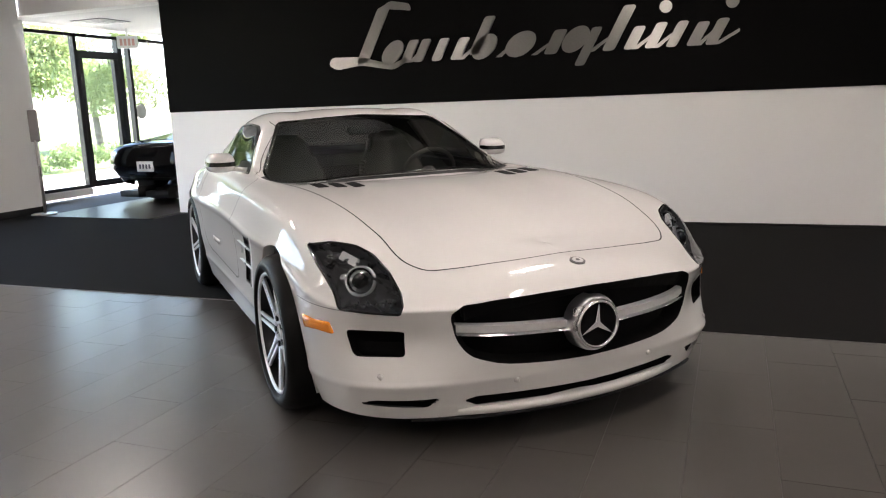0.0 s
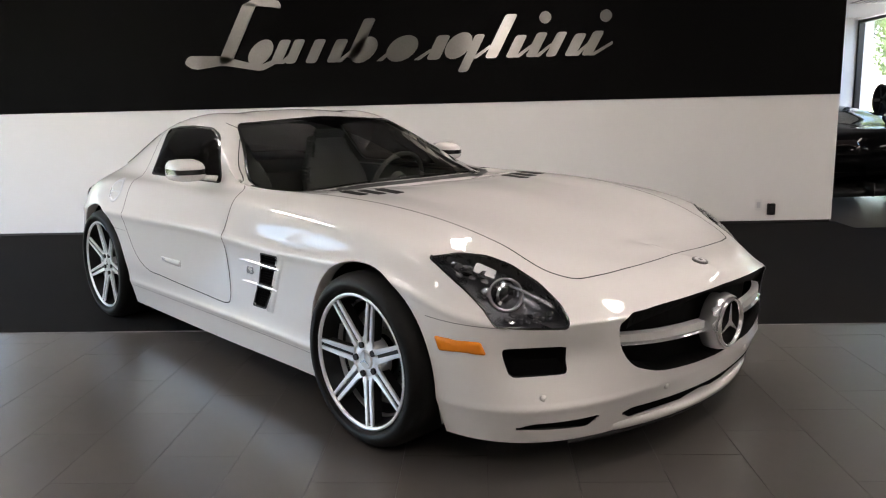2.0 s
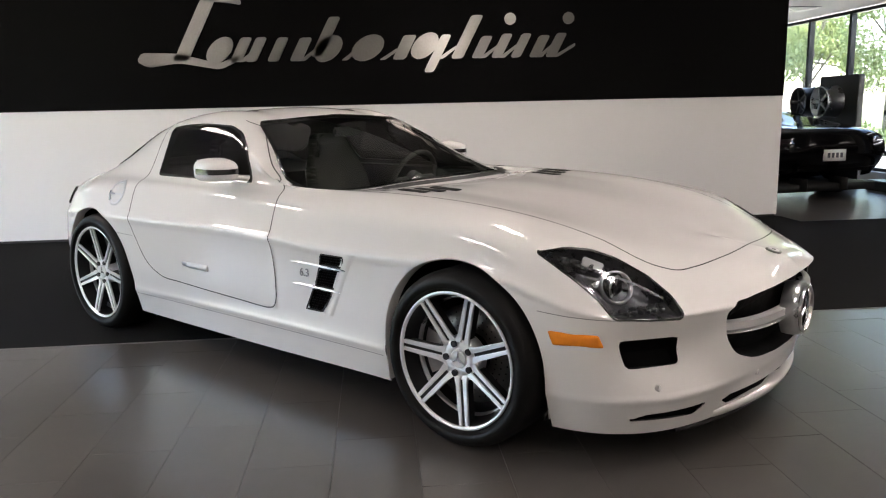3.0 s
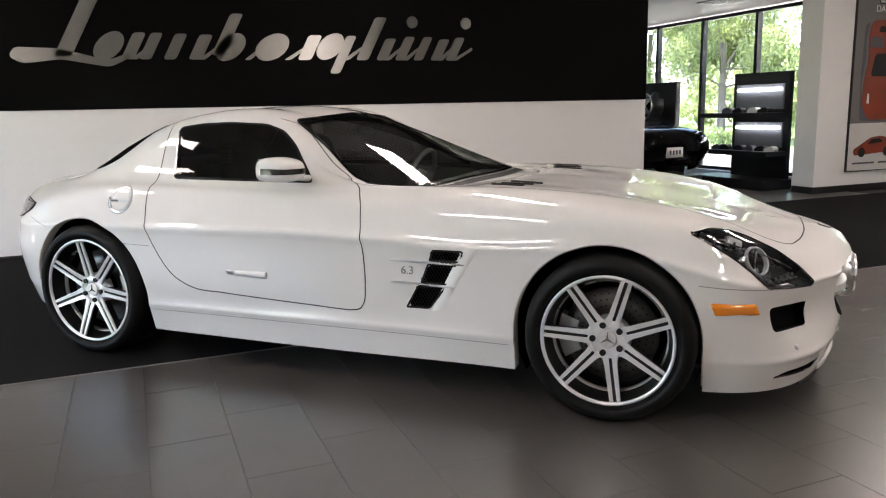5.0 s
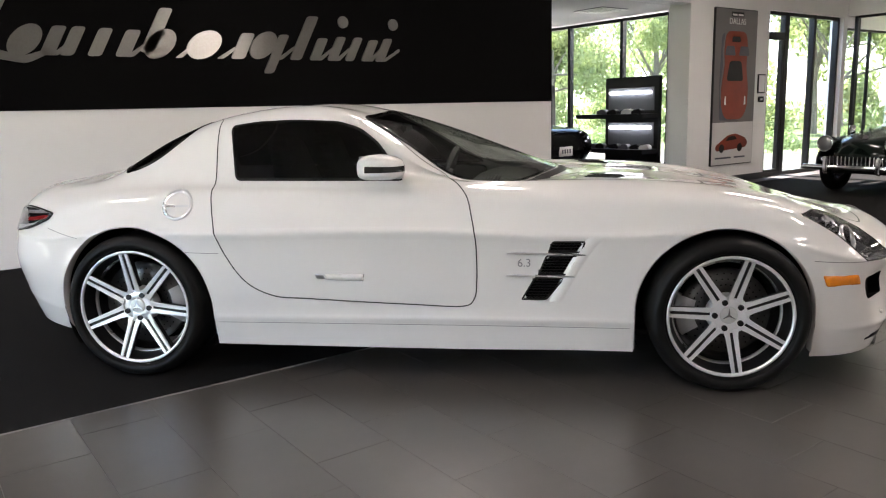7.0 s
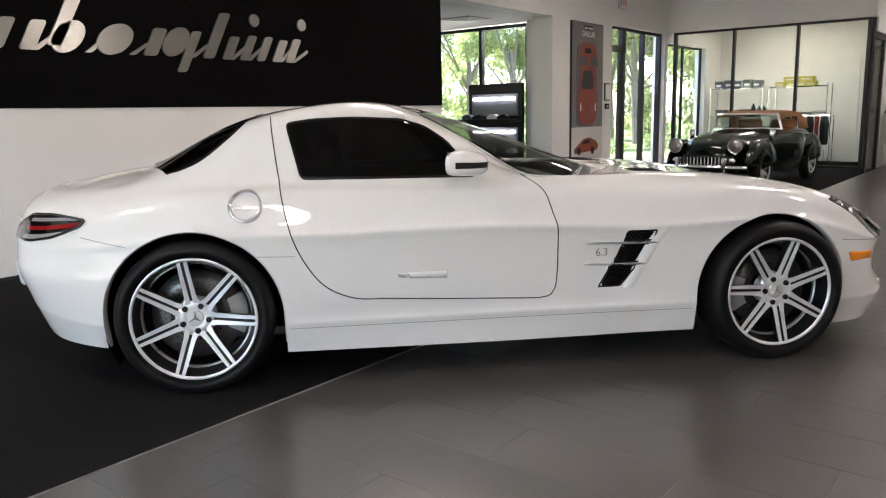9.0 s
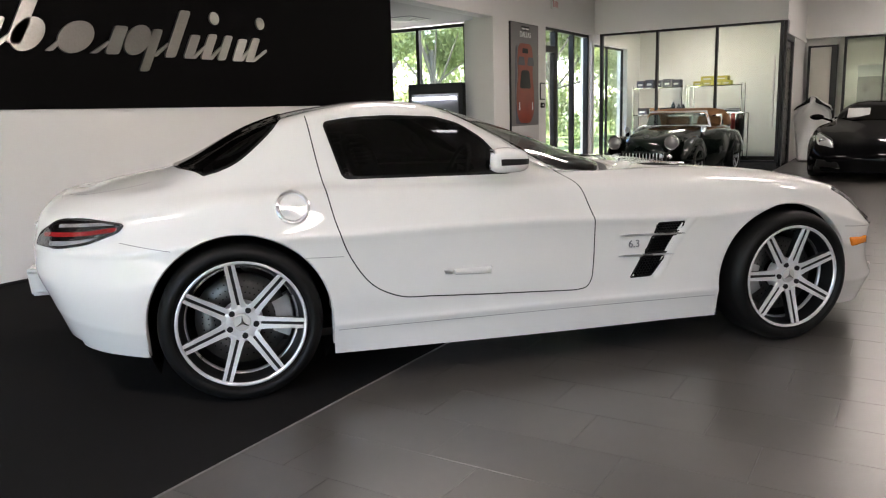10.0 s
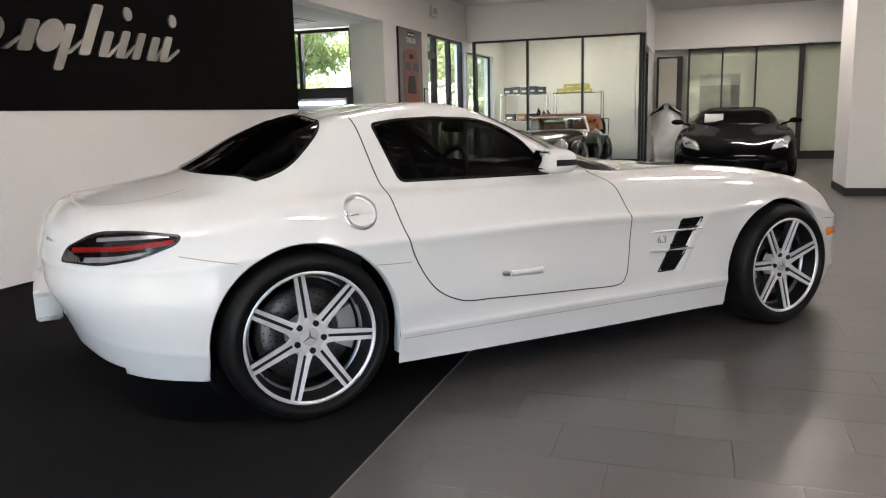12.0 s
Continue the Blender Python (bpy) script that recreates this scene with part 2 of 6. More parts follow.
def glazing(name, label, axis, at, lo, hi, z0, z1, posts, rail=0.05, depth=0.10, pane=None, door=None):
    """A glazed front: frame bars, posts and one pane between each pair of posts."""
    root = thing(name, label, "window", kind="structure")

    def bar(n, a0, a1, b0, b1, d=depth):
        bm = box(a0, a1, at - d / 2, at + d / 2, b0, b1, 0.004) if axis == "y" else box(at - d / 2, at + d / 2, a0, a1, b0, b1, 0.004)
        return part(n, bm, M_FRAME, root)
    bar("window_frame", lo, hi, z1 - rail, z1, depth * 0.96)
    bar("window_frame", lo, hi, z0, z0 + rail, depth * 0.96)
    for p, w in posts:
        bar("post", p - w / 2, p + w / 2, z0, z1)
    for (a, wa), (b, wb) in zip(posts, posts[1:]):
        a0, b0 = a + wa / 2, b - wb / 2
        bm = box(a0, b0, at - 0.004, at + 0.004, z0 + rail, z1 - rail) if axis == "y" else box(at - 0.004, at + 0.004, a0, b0, z0 + rail, z1 - rail)
        ob = part("pane", bm, pane or M_PANE, root)
        ob.visible_shadow = False
    if door:
        a0, a1, top = door
        bar("door_rail", a0, a1, top, top + 0.12, depth * 0.9)
        bar("door_stile", a0 + 0.01, a0 + 0.09, z0, top, depth * 0.8)
        bar("door_stile", a1 - 0.09, a1 - 0.01, z0, top, depth * 0.8)
        bar("door_rail", a0, a1, z0, z0 + 0.1, depth * 0.7)
    return root


glazing("window_1", "black-framed shop window with a glazed door", "x", -7.7, 4.32, 10.5, 0.16, 2.60, [(4.34, 0.05), (5.28, 0.07), (6.22, 0.10), (6.45, 0.06), (7.7, 0.06), (9.0, 0.06), (10.47, 0.06)], door=(5.32, 6.17, 2.22))
setting("window_curb_left", box(-7.9, -7.6, 4.30, 5.25, 0.05, 0.16), M_WALL, "white curb under the shop window", "sill")
glazing("window_2", "black-framed shop window facing the trees", "x", 7.86, 4.48, 10.5, 0.14, 2.66, [(4.50, 0.05), (5.46, 0.06), (6.68, 0.06), (7.88, 0.06), (9.07, 0.06), (10.47, 0.06)])
setting("window_curb_right", box(7.7, 8.0, 4.50, 10.5, -0.01, 0.14), M_WALL, "white curb under the shop window", "sill")
glazing("door_1", "black-framed glazed entrance with a door leaf", "y", 3.74, 9.20, 11.56, 0.0, 2.66, [(9.23, 0.06), (9.86, 0.12), (10.74, 0.07), (11.53, 0.06)], door=(9.26, 9.84, 2.22))
glazing("window_3", "black-framed glass wall of the parts office", "x", 11.80, 0.02, 3.52, 0.08, 2.68, [(3.49, 0.06), (2.34, 0.045), (1.20, 0.045), (0.05, 0.06)][::-1], rail=0.04, pane=M_PANE_IN)
glazing("window_4", "black-framed glass wall of the far office", "x", 14.62, -5.2, -0.80, 0.14, 2.51, [(-5.17, 0.06), (-3.18, 0.11), (-2.25, 0.04), (-1.54, 0.04), (-0.82, 0.05)], rail=0.04, pane=M_PANE_IN)
setting("wall_far_head", box(14.58, 14.85, -5.2, 0.0, 2.52, HALL_TOP), M_WALL, "white wall above the far glass office", "wall")
setting("wall_far_base", box(14.57, 14.85, -5.2, -0.70, -0.01, 0.14), M_BASE, "black base under the far glass wall", "baseboard")
# out of view; closed over the full width to keep daylight off the floor
setting("wall_hall_rear", box(-7.1, 15.05, -9.2, -9.0, 0.0, 2.75), M_WALL, "plain white rear wall of the hall", "wall")
glazing("window_7", "black-framed shop window along the hall side", "x", -6.98, -2.53, 1.9, 0.02, 2.62, [(-2.5, 0.06), (-1.4, 0.07), (-0.3, 0.07), (0.8, 0.07), (1.87, 0.06)])
# out of view; fills the side beyond window_7 to hold back daylight
setting("wall_left_rear", box(-7.1, -6.85, -9.0, -2.53, 0.0, 2.62), M_WALL, "plain white side wall of the hall", "wall")
glazing("window_6", "black-framed outer window of the parts office", "y", 3.74, 11.7, 13.9, 0.05, 2.5, [(11.73, 0.05), (12.80, 0.05), (13.87, 0.05)], rail=0.04, depth=0.05)

# office wall behind the far glass
setting("wall_far_inner", box(14.76, 14.85, -5.2, -0.70, 0.14, 2.52), surface("pale_office_wall", (0.72, 0.73, 0.66), 0.7, vary=0.03, scale=0.7), "pale greenish office wall behind the glass", "wall")
# narrow dark-framed door beside the far office
door_2 = thing("door_2", "narrow pale door in a black frame", "door", kind="structure")
part("door_leaf", box(14.60, 14.64, -0.56, -0.16, 0.0, 2.32, 0.004), surface("door_pale", (0.50, 0.49, 0.43), 0.5, vary=0.04), door_2)
part("door_frame", box(14.57, 14.66, -0.16, -0.11, 0.0, 2.36), M_FRAME, door_2)
part("door_frame", box(14.57, 14.66, -0.68, -0.56, 0.0, 2.36), M_FRAME, door_2)
part("door_frame", box(14.57, 14.66, -0.56, -0.16, 2.32, 2.36), M_FRAME, door_2)
# glass door returning from the office corner, standing in a dark frame
office_door = thing("door_3", "dark-framed glass office door with a long pull", "door", kind="structure")
part("door_frame", box(11.86, 11.98, -0.02, 0.06, 0.0, 2.68), M_FRAME, office_door)
part("door_frame", box(12.90, 13.02, -0.02, 0.06, 0.0, 2.45), M_FRAME, office_door)
part("door_frame", box(11.98, 12.90, -0.02, 0.06, 2.35, 2.45), M_FRAME, office_door)
part("door_leaf", box(11.98, 12.90, 0.01, 0.03, 0.02, 2.35), surface("dark_door", (0.02, 0.02, 0.02), 0.2, vary=0.2), office_door)
part("handle", rod((11.70, 0.14, 0.75), (11.70, 0.14, 2.05), 0.018), M_ALU, office_door, "long steel pull handle")
setting("wall_far_side", box(13.02, 14.85, -0.02, 0.06, 0.0, 2.45), M_WALL, "white wall beside the office door", "wall")


def ceiling_light(x, y, z, wx=0.32, wy=1.2):
    root = thing("ceiling_light", "long recessed ceiling strip light, lit", "light", group="ceiling lights")
    part("frame", box(x - wx / 2, x + wx / 2, y - wy / 2, y + wy / 2, z - 0.012, z + 0.001), M_ALU, root)
    part("diffuser", box(x - wx / 2 + 0.03, x + wx / 2 - 0.03, y - wy / 2 + 0.03, y + wy / 2 - 0.03, z - 0.02, z - 0.0125), M_LAMP, root)
    return root


for ly, row in ((1.15, (-3.7, 1.05, 6.3)), (-2.2, (-2.9, 2.4, 7.4, 12.6)), (-5.0, (-3.7, 1.3, 6.3, 10.4))):
    for lx in row:
        ceiling_light(lx, ly, HALL_TOP)
# ceiling set high enough to keep the added lamp below out of view
setting("ceiling_office", box(11.95, 14.85, 0.07, 3.62, 3.02, 3.1), M_CEIL, "white ceiling of the parts office", "ceiling")
# unseen lamp added to brighten the parts office
for lx in (13.4,):
    for ly in (1.9,):
        ceiling_light(lx, ly, 3.02)
setting("trim_carpet", box(-6.83, 14.6, -0.040, -0.0352, -0.012, 0.0045), M_EDGE, "thin metal edging between carpet and tile", "trim")


# ---- sign of plain leaning shapes on the black wall ----
sign = thing("wall_sign", "brushed silver script sign of leaning shapes on the black wall", "sign", pose(-2.228, WALL_Y - 0.03, 1.74))
SLANT = 0.52


def slanted(x0, w, z0, z1, r=0.03):
    s = lambda z: SLANT * z
    return prism(rounded([(x0 + s(z0), z0), (x0 + w + s(z0), z0), (x0 + w + s(z1), z1), (x0 + s(z1), z1)], r, 3), "xz", 0.0, 0.022)


# stem: place along the sign, width, foot and head
part("bar", prism(rounded([(0.0, 0.02), (0.05, 0.10), (0.40, 0.09), (0.78, -0.01), (0.98, 0.06), (0.98, 0.02), (0.80, -0.07), (0.40, 0.0), (0.10, -0.04)], 0.06), "xz", 0.0, 0.022), M_SIGN, sign)
part("bar", slanted(0.34, 0.14, 0.02, 0.60), M_SIGN, sign)
part("bar", prism(rounded([(0.64, 0.58), (0.80, 0.66), (1.02, 0.62), (1.04, 0.54), (0.93, 0.56), (0.78, 0.575)], 0.04), "xz", 0.0, 0.022), M_SIGN, sign)
for sx, sw, s0, s1 in [(0.89, 0.11, 0.0, 0.235), (1.04, 0.105, 0.0, 0.235), (1.25, 0.11, 0.0, 0.23), (1.47, 0.12, 0.0, 0.225), (1.66, 0.115, 0.04, 0.42),
                       (2.49, 0.13, 0.0, 0.235), (2.87, 0.10, -0.13, 0.235), (3.08, 0.12, 0.0, 0.42), (3.29, 0.11, 0.0, 0.215), (3.49, 0.105, 0.0, 0.235),
                       (3.69, 0.10, 0.0, 0.235), (3.88, 0.11, 0.0, 0.215), (4.05, 0.105, 0.0, 0.235)]:
    part("bar", slanted(sx, sw, s0, s1), M_SIGN, sign)
# leaning ovals: middle, height of the middle, half width
for ox, oz, ow in ((0.80, 0.115, 0.115), (1.86, 0.115, 0.125), (2.25, 0.118, 0.15), (2.82, 0.13, 0.125)):
    turn = [2 * math.pi * k / 32 for k in range(32)]
    part("oval", prism([(ox + ow * math.cos(a) + SLANT * 0.125 * math.sin(a), oz + 0.128 * math.sin(a)) for a in turn], "xz", 0.0, 0.022), M_SIGN, sign)
# thin joining strokes along the foot
for x0, x1, z1 in ((0.97, 1.16, 0.13), (1.56, 1.76, 0.13), (1.98, 2.16, 0.12), (2.36, 2.54, 0.10), (2.94, 3.14, 0.12), (3.37, 3.56, 0.12), (3.57, 3.75, 0.12), (3.96, 4.12, 0.12), (4.12, 4.36, 0.125)):
    part("stroke", prism(rounded([(x0, 0.0), (x0 + 0.06, 0.0), (x1, z1 - 0.02), (x1, z1 + 0.01)], 0.012, 3), "xz", 0.002, 0.020), M_SIGN, sign)
for dx, dz in ((3.69, 0.38), (4.29, 0.38)):
    bm = rod((dx, 0.0, dz), (dx, 0.022, dz), 0.058, 28)
    part("dot", bm, M_SIGN, sign)


# ---- the white coupe ----
from mathutils.bvhtree import BVHTree
from mathutils.geometry import delaunay_2d_cdt

M_PAINT = surface("pearl_white_paint", (0.72, 0.705, 0.685), 0.5, vary=0.015, scale=1.5, fine=900, coat=1.0, spec=0.12, rough_vary=0.05)
M_GAP = surface("dark_panel_gap", (0.014, 0.014, 0.014), 0.7, vary=0.1)
M_PIT = surface("black_opening", (0.004, 0.004, 0.004), 0.8, spec=0.1)
M_DARK = surface("black_plastic", (0.010, 0.010, 0.010), 0.5, spec=0.3, vary=0.2, scale=20, bump=0.0003, bump_scale=300)
M_CHROME = surface("chrome", (0.85, 0.85, 0.86), 0.06, 1.0, vary=0.03)
M_SILVER = surface("satin_silver", (0.62, 0.62, 0.63), 0.28, 1.0, vary=0.06)
M_SATIN = surface("pale_satin_metal", (0.66, 0.655, 0.645), 0.42, 0.55, vary=0.05)
M_CAP = surface("grey_cap_metal", (0.40, 0.395, 0.385), 0.30, 0.85, vary=0.06)
M_SEAM = surface("fine_panel_seam", (0.22, 0.215, 0.21), 0.6, vary=0.1)
M_RIM = surface("machined_rim_face", (0.85, 0.85, 0.86), 0.32, 0.6, vary=0.06, fine=300)
M_RIM_DARK = surface("titanium_grey_rim", (0.012, 0.012, 0.013), 0.35, 0.3, vary=0.1)
M_TYRE = surface("tyre_rubber", (0.0065, 0.0065, 0.0065), 0.48, spec=0.16, vary=0.25, scale=12, bump=0.0006, bump_scale=120)
M_LETTER = surface("grey_lettering", (0.26, 0.26, 0.265), 0.4, 0.3, vary=0.05)
M_DISC = surface("brake_disc_steel", (0.17, 0.167, 0.163), 0.42, 1.0, vary=0.15, scale=18)
M_CALIPER = surface("silver_caliper", (0.55, 0.55, 0.55), 0.35, 0.5, vary=0.1)
M_SCREEN = glass("windscreen_glass", (0.68, 0.72, 0.69), 0.8, 1.5)
M_TINT = glass("dark_tinted_glass", (0.06, 0.055, 0.055), 0.5, 1.5)
M_FRIT = surface("black_glass_border", (0.008, 0.008, 0.008), 0.12, vary=0.1, spec=0.6)
M_LENS = glass("headlamp_lens", (0.80, 0.82, 0.84), ior=1.45)
M_LAMP_IN = surface("headlamp_housing", (0.10, 0.10, 0.105), 0.28, 0.7, vary=0.2, scale=25)
M_AMBER = surface("amber_lens", (0.85, 0.26, 0.02), 0.15, vary=0.05, scale=40, coat=0.6)
M_RED = surface("red_lens", (0.34, 0.012, 0.012), 0.12, vary=0.1, scale=40, coat=0.6)
M_SMOKE = surface("smoked_lens", (0.018, 0.012, 0.012), 0.08, vary=0.2, scale=20, coat=0.8)
M_TRIM_IN = surface("dark_leather", (0.07, 0.068, 0.065), 0.55, vary=0.2, scale=14, bump=0.0006, bump_scale=240)
M_SEAT = surface("grey_leather", (0.10, 0.097, 0.09), 0.5, vary=0.15, scale=14, bump=0.0006, bump_scale=240)


def flow(points, n, pre=None, post=None):
    """A smooth curve (or sheet, row by row) through its points, with n steps from one to the next."""
    p = np.asarray(points, float)
    pre = 2 * p[0] - p[1] if pre is None else pre
    post = 2 * p[-1] - p[-2] if post is None else post
    q = np.concatenate([[pre], p, [post]])
    gap = np.linalg.norm(np.diff(q, axis=0), axis=-1)
    gap = gap.reshape(len(gap), -1).mean(1) + 1e-6
    shape = (-1,) + (1,) * (p.ndim - 1)
    d = gap.reshape(shape)
    v = np.diff(q, axis=0) / d
    m = (v[:-1] * d[1:] + v[1:] * d[:-1]) / (d[:-1] + d[1:])
    out = []
    for i in range(len(p) - 1):
        h = gap[i + 1]
        for t in np.arange(n) / n:
            out.append((2 * t ** 3 - 3 * t ** 2 + 1) * p[i] + (t ** 3 - 2 * t ** 2 + t) * h * m[i] + (3 * t ** 2 - 2 * t ** 3) * p[i + 1] + (t ** 3 - t ** 2) * h * m[i + 1])
    out.append(p[-1])
    return np.array(out)


def faired(row, strength, hood=False):
    """A line freed of short waves along the flank; nose and tail keep their curves."""
    if strength == 0:
        return row
    turn, k = np.array([1.0, -1.0, 1.0]), 24
    was = len(row)
    row = np.concatenate([row[k:0:-1] * turn, row, row[-2:-k - 2:-1] * turn])
    n = len(row)
    h = np.linalg.norm(np.diff(row, axis=0), axis=1) + 1e-5
    second = np.zeros((n - 2, n))
    i = np.arange(n - 2)
    second[i, i] = 2 / (h[:-1] * (h[:-1] + h[1:]))
    second[i, i + 2] = 2 / (h[1:] * (h[:-1] + h[1:]))
    second[i, i + 1] = -second[i, i] - second[i, i + 2]
    free = np.clip((1.85 - np.abs(row[1:-1, 0])) / 0.5, 0, 1) ** 2
    if not hood:
        free = np.maximum(free, 0.04)
    if hood:
        free *= np.clip((row[1:-1, 0] - 0.75) / 0.3, 0, 1)
    stiff = second.T @ (second * (strength * free * (h[:-1] + h[1:]) / 2)[:, None])
    hold = np.diag(np.concatenate([[h[0]], (h[:-1] + h[1:]) / 2, [h[-1]]]))
    out = np.linalg.solve(hold + stiff, hold @ row)[k:k + was]
    out[[0, -1], 1] = 0.0
    return out


# how far each line from sill to ridge is faired
FAIR = [0.0012] * 9 + [0.0006, 0.001, 0.001, 0.001]


def sheet(lines, ns, nu):
    """The half body between lines that run from the tail's middle round the side to the nose's middle."""
    p = np.array(lines, float)
    turn = np.array([1.0, -1.0, 1.0])
    rows = flow(np.swapaxes(p, 0, 1), ns, p[:, 1] * turn, p[:, -2] * turn)
    rows = np.swapaxes(rows, 0, 1)
    rows = np.array([faired(r, k, i > 9) for i, (r, k) in enumerate(zip(rows, FAIR))])
    return flow(rows, nu, None, rows[-2] * turn)


class Shell:
    """Half a car body as a grid of quads that can be cut along outlines, and its mirrored whole for laying things on."""

    def __init__(self, lines, ns=14, nu=7, nose=0, tail=0):
        g = sheet(lines, ns, nu)
        self.nu, self.ns = g.shape[0], g.shape[1]
        self.v = g.reshape(-1, 3)
        if nose:
            x, y, z = g[..., 0], g[..., 1], g[..., 2]
            w = (np.clip((x - 1.2) / 0.3, 0, 1) * np.clip((z - 0.60) / 0.06, 0, 1) * np.clip((0.58 - y) / 0.15, 0, 1))[:, :, None] * 0.5
            w[:, [0, -1]] = 0
            for _ in range(nose):
                mean = g.copy()
                over = np.concatenate([g[1:], g[-2:-1] * (1, -1, 1)])
                under = np.concatenate([g[:1], g[:-1]])
                mean[:, 1:-1] = (over[:, 1:-1] + under[:, 1:-1] + g[:, 2:] + g[:, :-2]) / 4
                g += (mean - g) * w
            x, y, z = g[..., 0], g[..., 1], g[..., 2]
            w = (np.clip((-1.50 - x) / 0.25, 0, 1) * np.clip((z - 0.80) / 0.05, 0, 1) * np.clip((0.66 - y) / 0.15, 0, 1))[:, :, None] * 0.5
            w[:, [0, -1]] = 0
            for _ in range(tail):
                mean = g.copy()
                over = np.concatenate([g[1:], g[-2:-1] * (1, -1, 1)])
                under = np.concatenate([g[:1], g[:-1]])
                mean[:, 1:-1] = (over[:, 1:-1] + under[:, 1:-1] + g[:, 2:] + g[:, :-2]) / 4
                g += (mean - g) * w
            g[-1, :, 1] = 0.0
            self.v = g.reshape(-1, 3)
        self.v[:, 1] = np.maximum(self.v[:, 1], 0.0)
        i = np.arange(self.nu * self.ns).reshape(self.nu, self.ns)
        self.f = np.stack([i[:-1, :-1], i[1:, :-1], i[1:, 1:], i[:-1, 1:]], -1).reshape(-1, 4)
        self.tag = np.zeros(len(self.f), int)
        m = self.v * (1, -1, 1)
        k = len(self.v)
        self.tree = BVHTree.FromPolygons([Vector(a) for a in np.concatenate([self.v, m])], [tuple(a) for a in self.f] + [tuple(a[::-1] + k) for a in self.f])

    def hit(self, a, b, view):
        d, r, u = view
        p = Vector(r) * a + Vector(u) * b - Vector(d) * 6.0
        place, normal, _, _ = self.tree.ray_cast(p, Vector(d))
        if place is None:
            place, normal, _, _ = self.tree.find_nearest(p + Vector(d) * 5.2)
        if normal.dot(Vector(d)) > 0:
            normal = -normal
        return place, normal

    def cut(self, outline, view, tag, keep):
        """Marks the quads inside an outline, and draws their rim onto the outline."""
        d, r, u = (np.array(x) for x in view)
        ab = np.stack([self.v @ r, self.v @ u], -1)
        poly = np.array(outline)
        nxt = np.roll(poly, -1, 0)
        ins = np.zeros(len(ab), bool)
        for (x0, y0), (x1, y1) in zip(poly, nxt):
            cross = (y0 > ab[:, 1]) != (y1 > ab[:, 1])
            with np.errstate(divide="ignore", invalid="ignore"):
                ins ^= cross & (ab[:, 0] < (x1 - x0) * (ab[:, 1] - y0) / (y1 - y0) + x0)
        ins &= keep(self.v)
        full = ins[self.f].all(1)
        rim = np.unique(self.f[ins[self.f].any(1) & ~full])
        for k in rim[ins[rim]]:
            e = nxt - poly
            t = np.clip(((ab[k] - poly) * e).sum(1) / np.maximum((e * e).sum(1), 1e-12), 0, 1)
            q = poly + e * t[:, None]
            best = q[np.argmin(((q - ab[k]) ** 2).sum(1))]
            was = self.v[k].copy()
            place, _ = self.hit(best[0], best[1], view)
            if (place - Vector(was)).length < 0.09:
                self.v[k] = place
            if was[1] < 1e-4:
                self.v[k][1] = 0.0
        self.tag[full] = tag
        if tag == 9:
            mid = self.v[self.f].mean(1)
            ab = np.stack([mid @ r, mid @ u], -1)
            ins = np.zeros(len(ab), bool)
            for (x0, y0), (x1, y1) in zip(poly, nxt):
                cross = (y0 > ab[:, 1]) != (y1 > ab[:, 1])
                with np.errstate(divide="ignore", invalid="ignore"):
                    ins ^= cross & (ab[:, 0] < (x1 - x0) * (ab[:, 1] - y0) / (y1 - y0) + x0)
            self.tag[ins & keep(mid)] = tag

    def pieces(self, tag, both=True, side=1):
        """Vertices and faces of the quads with that tag, mirrored over the middle, or on one side alone."""
        f = self.f[self.tag == tag]
        used, inv = np.unique(f, return_inverse=True)
        v, f = self.v[used], inv.reshape(-1, 4)
        if not both:
            return (v, f) if side > 0 else (v * (1, -1, 1), f[:, ::-1])
        m = v * (1, -1, 1)
        k = len(v)
        link = np.where(v[:, 1] < 1e-6, np.arange(k), np.arange(k) + k)
        return np.concatenate([v, m]), np.concatenate([f, link[f][:, ::-1]])

    def drape(self, outline, view, off=0.003, step=0.03, thick=0.004, hole=None, even=False):
        """A sheet with a crisp outline that lies on the body."""
        pts = [Vector(p) for p in outline]
        n = len(pts)
        edges = [(i, (i + 1) % n) for i in range(n)]
        if hole:
            edges += [(n + i, n + (i + 1) % len(hole)) for i in range(len(hole))]
            pts += [Vector(p) for p in hole]
        lo = [min(p[i] for p in pts) for i in (0, 1)]
        hi = [max(p[i] for p in pts) for i in (0, 1)]

        def inside(x, y, ring):
            ok = False
            for (x0, y0), (x1, y1) in zip(ring, ring[1:] + ring[:1]):
                if (y0 > y) != (y1 > y) and x < (x1 - x0) * (y - y0) / (y1 - y0) + x0:
                    ok = not ok
            return ok
        ring, inner = [tuple(p) for p in outline], [tuple(p) for p in hole] if hole else None
        for x in np.arange(lo[0] + step / 2, hi[0], step):
            for y in np.arange(lo[1] + step / 2, hi[1], step):
                if inside(x, y, ring) and not (inner and inside(x, y, inner)):
                    pts.append(Vector((x, y)))
        co, _, faces, *_ = delaunay_2d_cdt(pts, edges, [], 1, 1e-5)
        bm = bmesh.new()
        top = []
        hits = [self.hit(p[0], p[1], view) for p in co]
        if even:
            # one even curve in place of the body's own
            a = np.array([h[0] for h in hits])
            x, y = a[:, 0], a[:, 1] ** 2
            basis = np.stack([x * 0 + 1, x, x * x, x ** 3, y, x * y, x * x * y, y * y], -1)
            fit = basis @ np.linalg.lstsq(basis, a[:, 2], rcond=None)[0]
            hits = [(Vector((p[0], p[1], z)), n) for (p, n), z in zip(hits, fit)]
        for place, normal in hits:
            top.append((bm.verts.new(place + normal * off), normal))
        d, r, u = (Vector(x) for x in view)
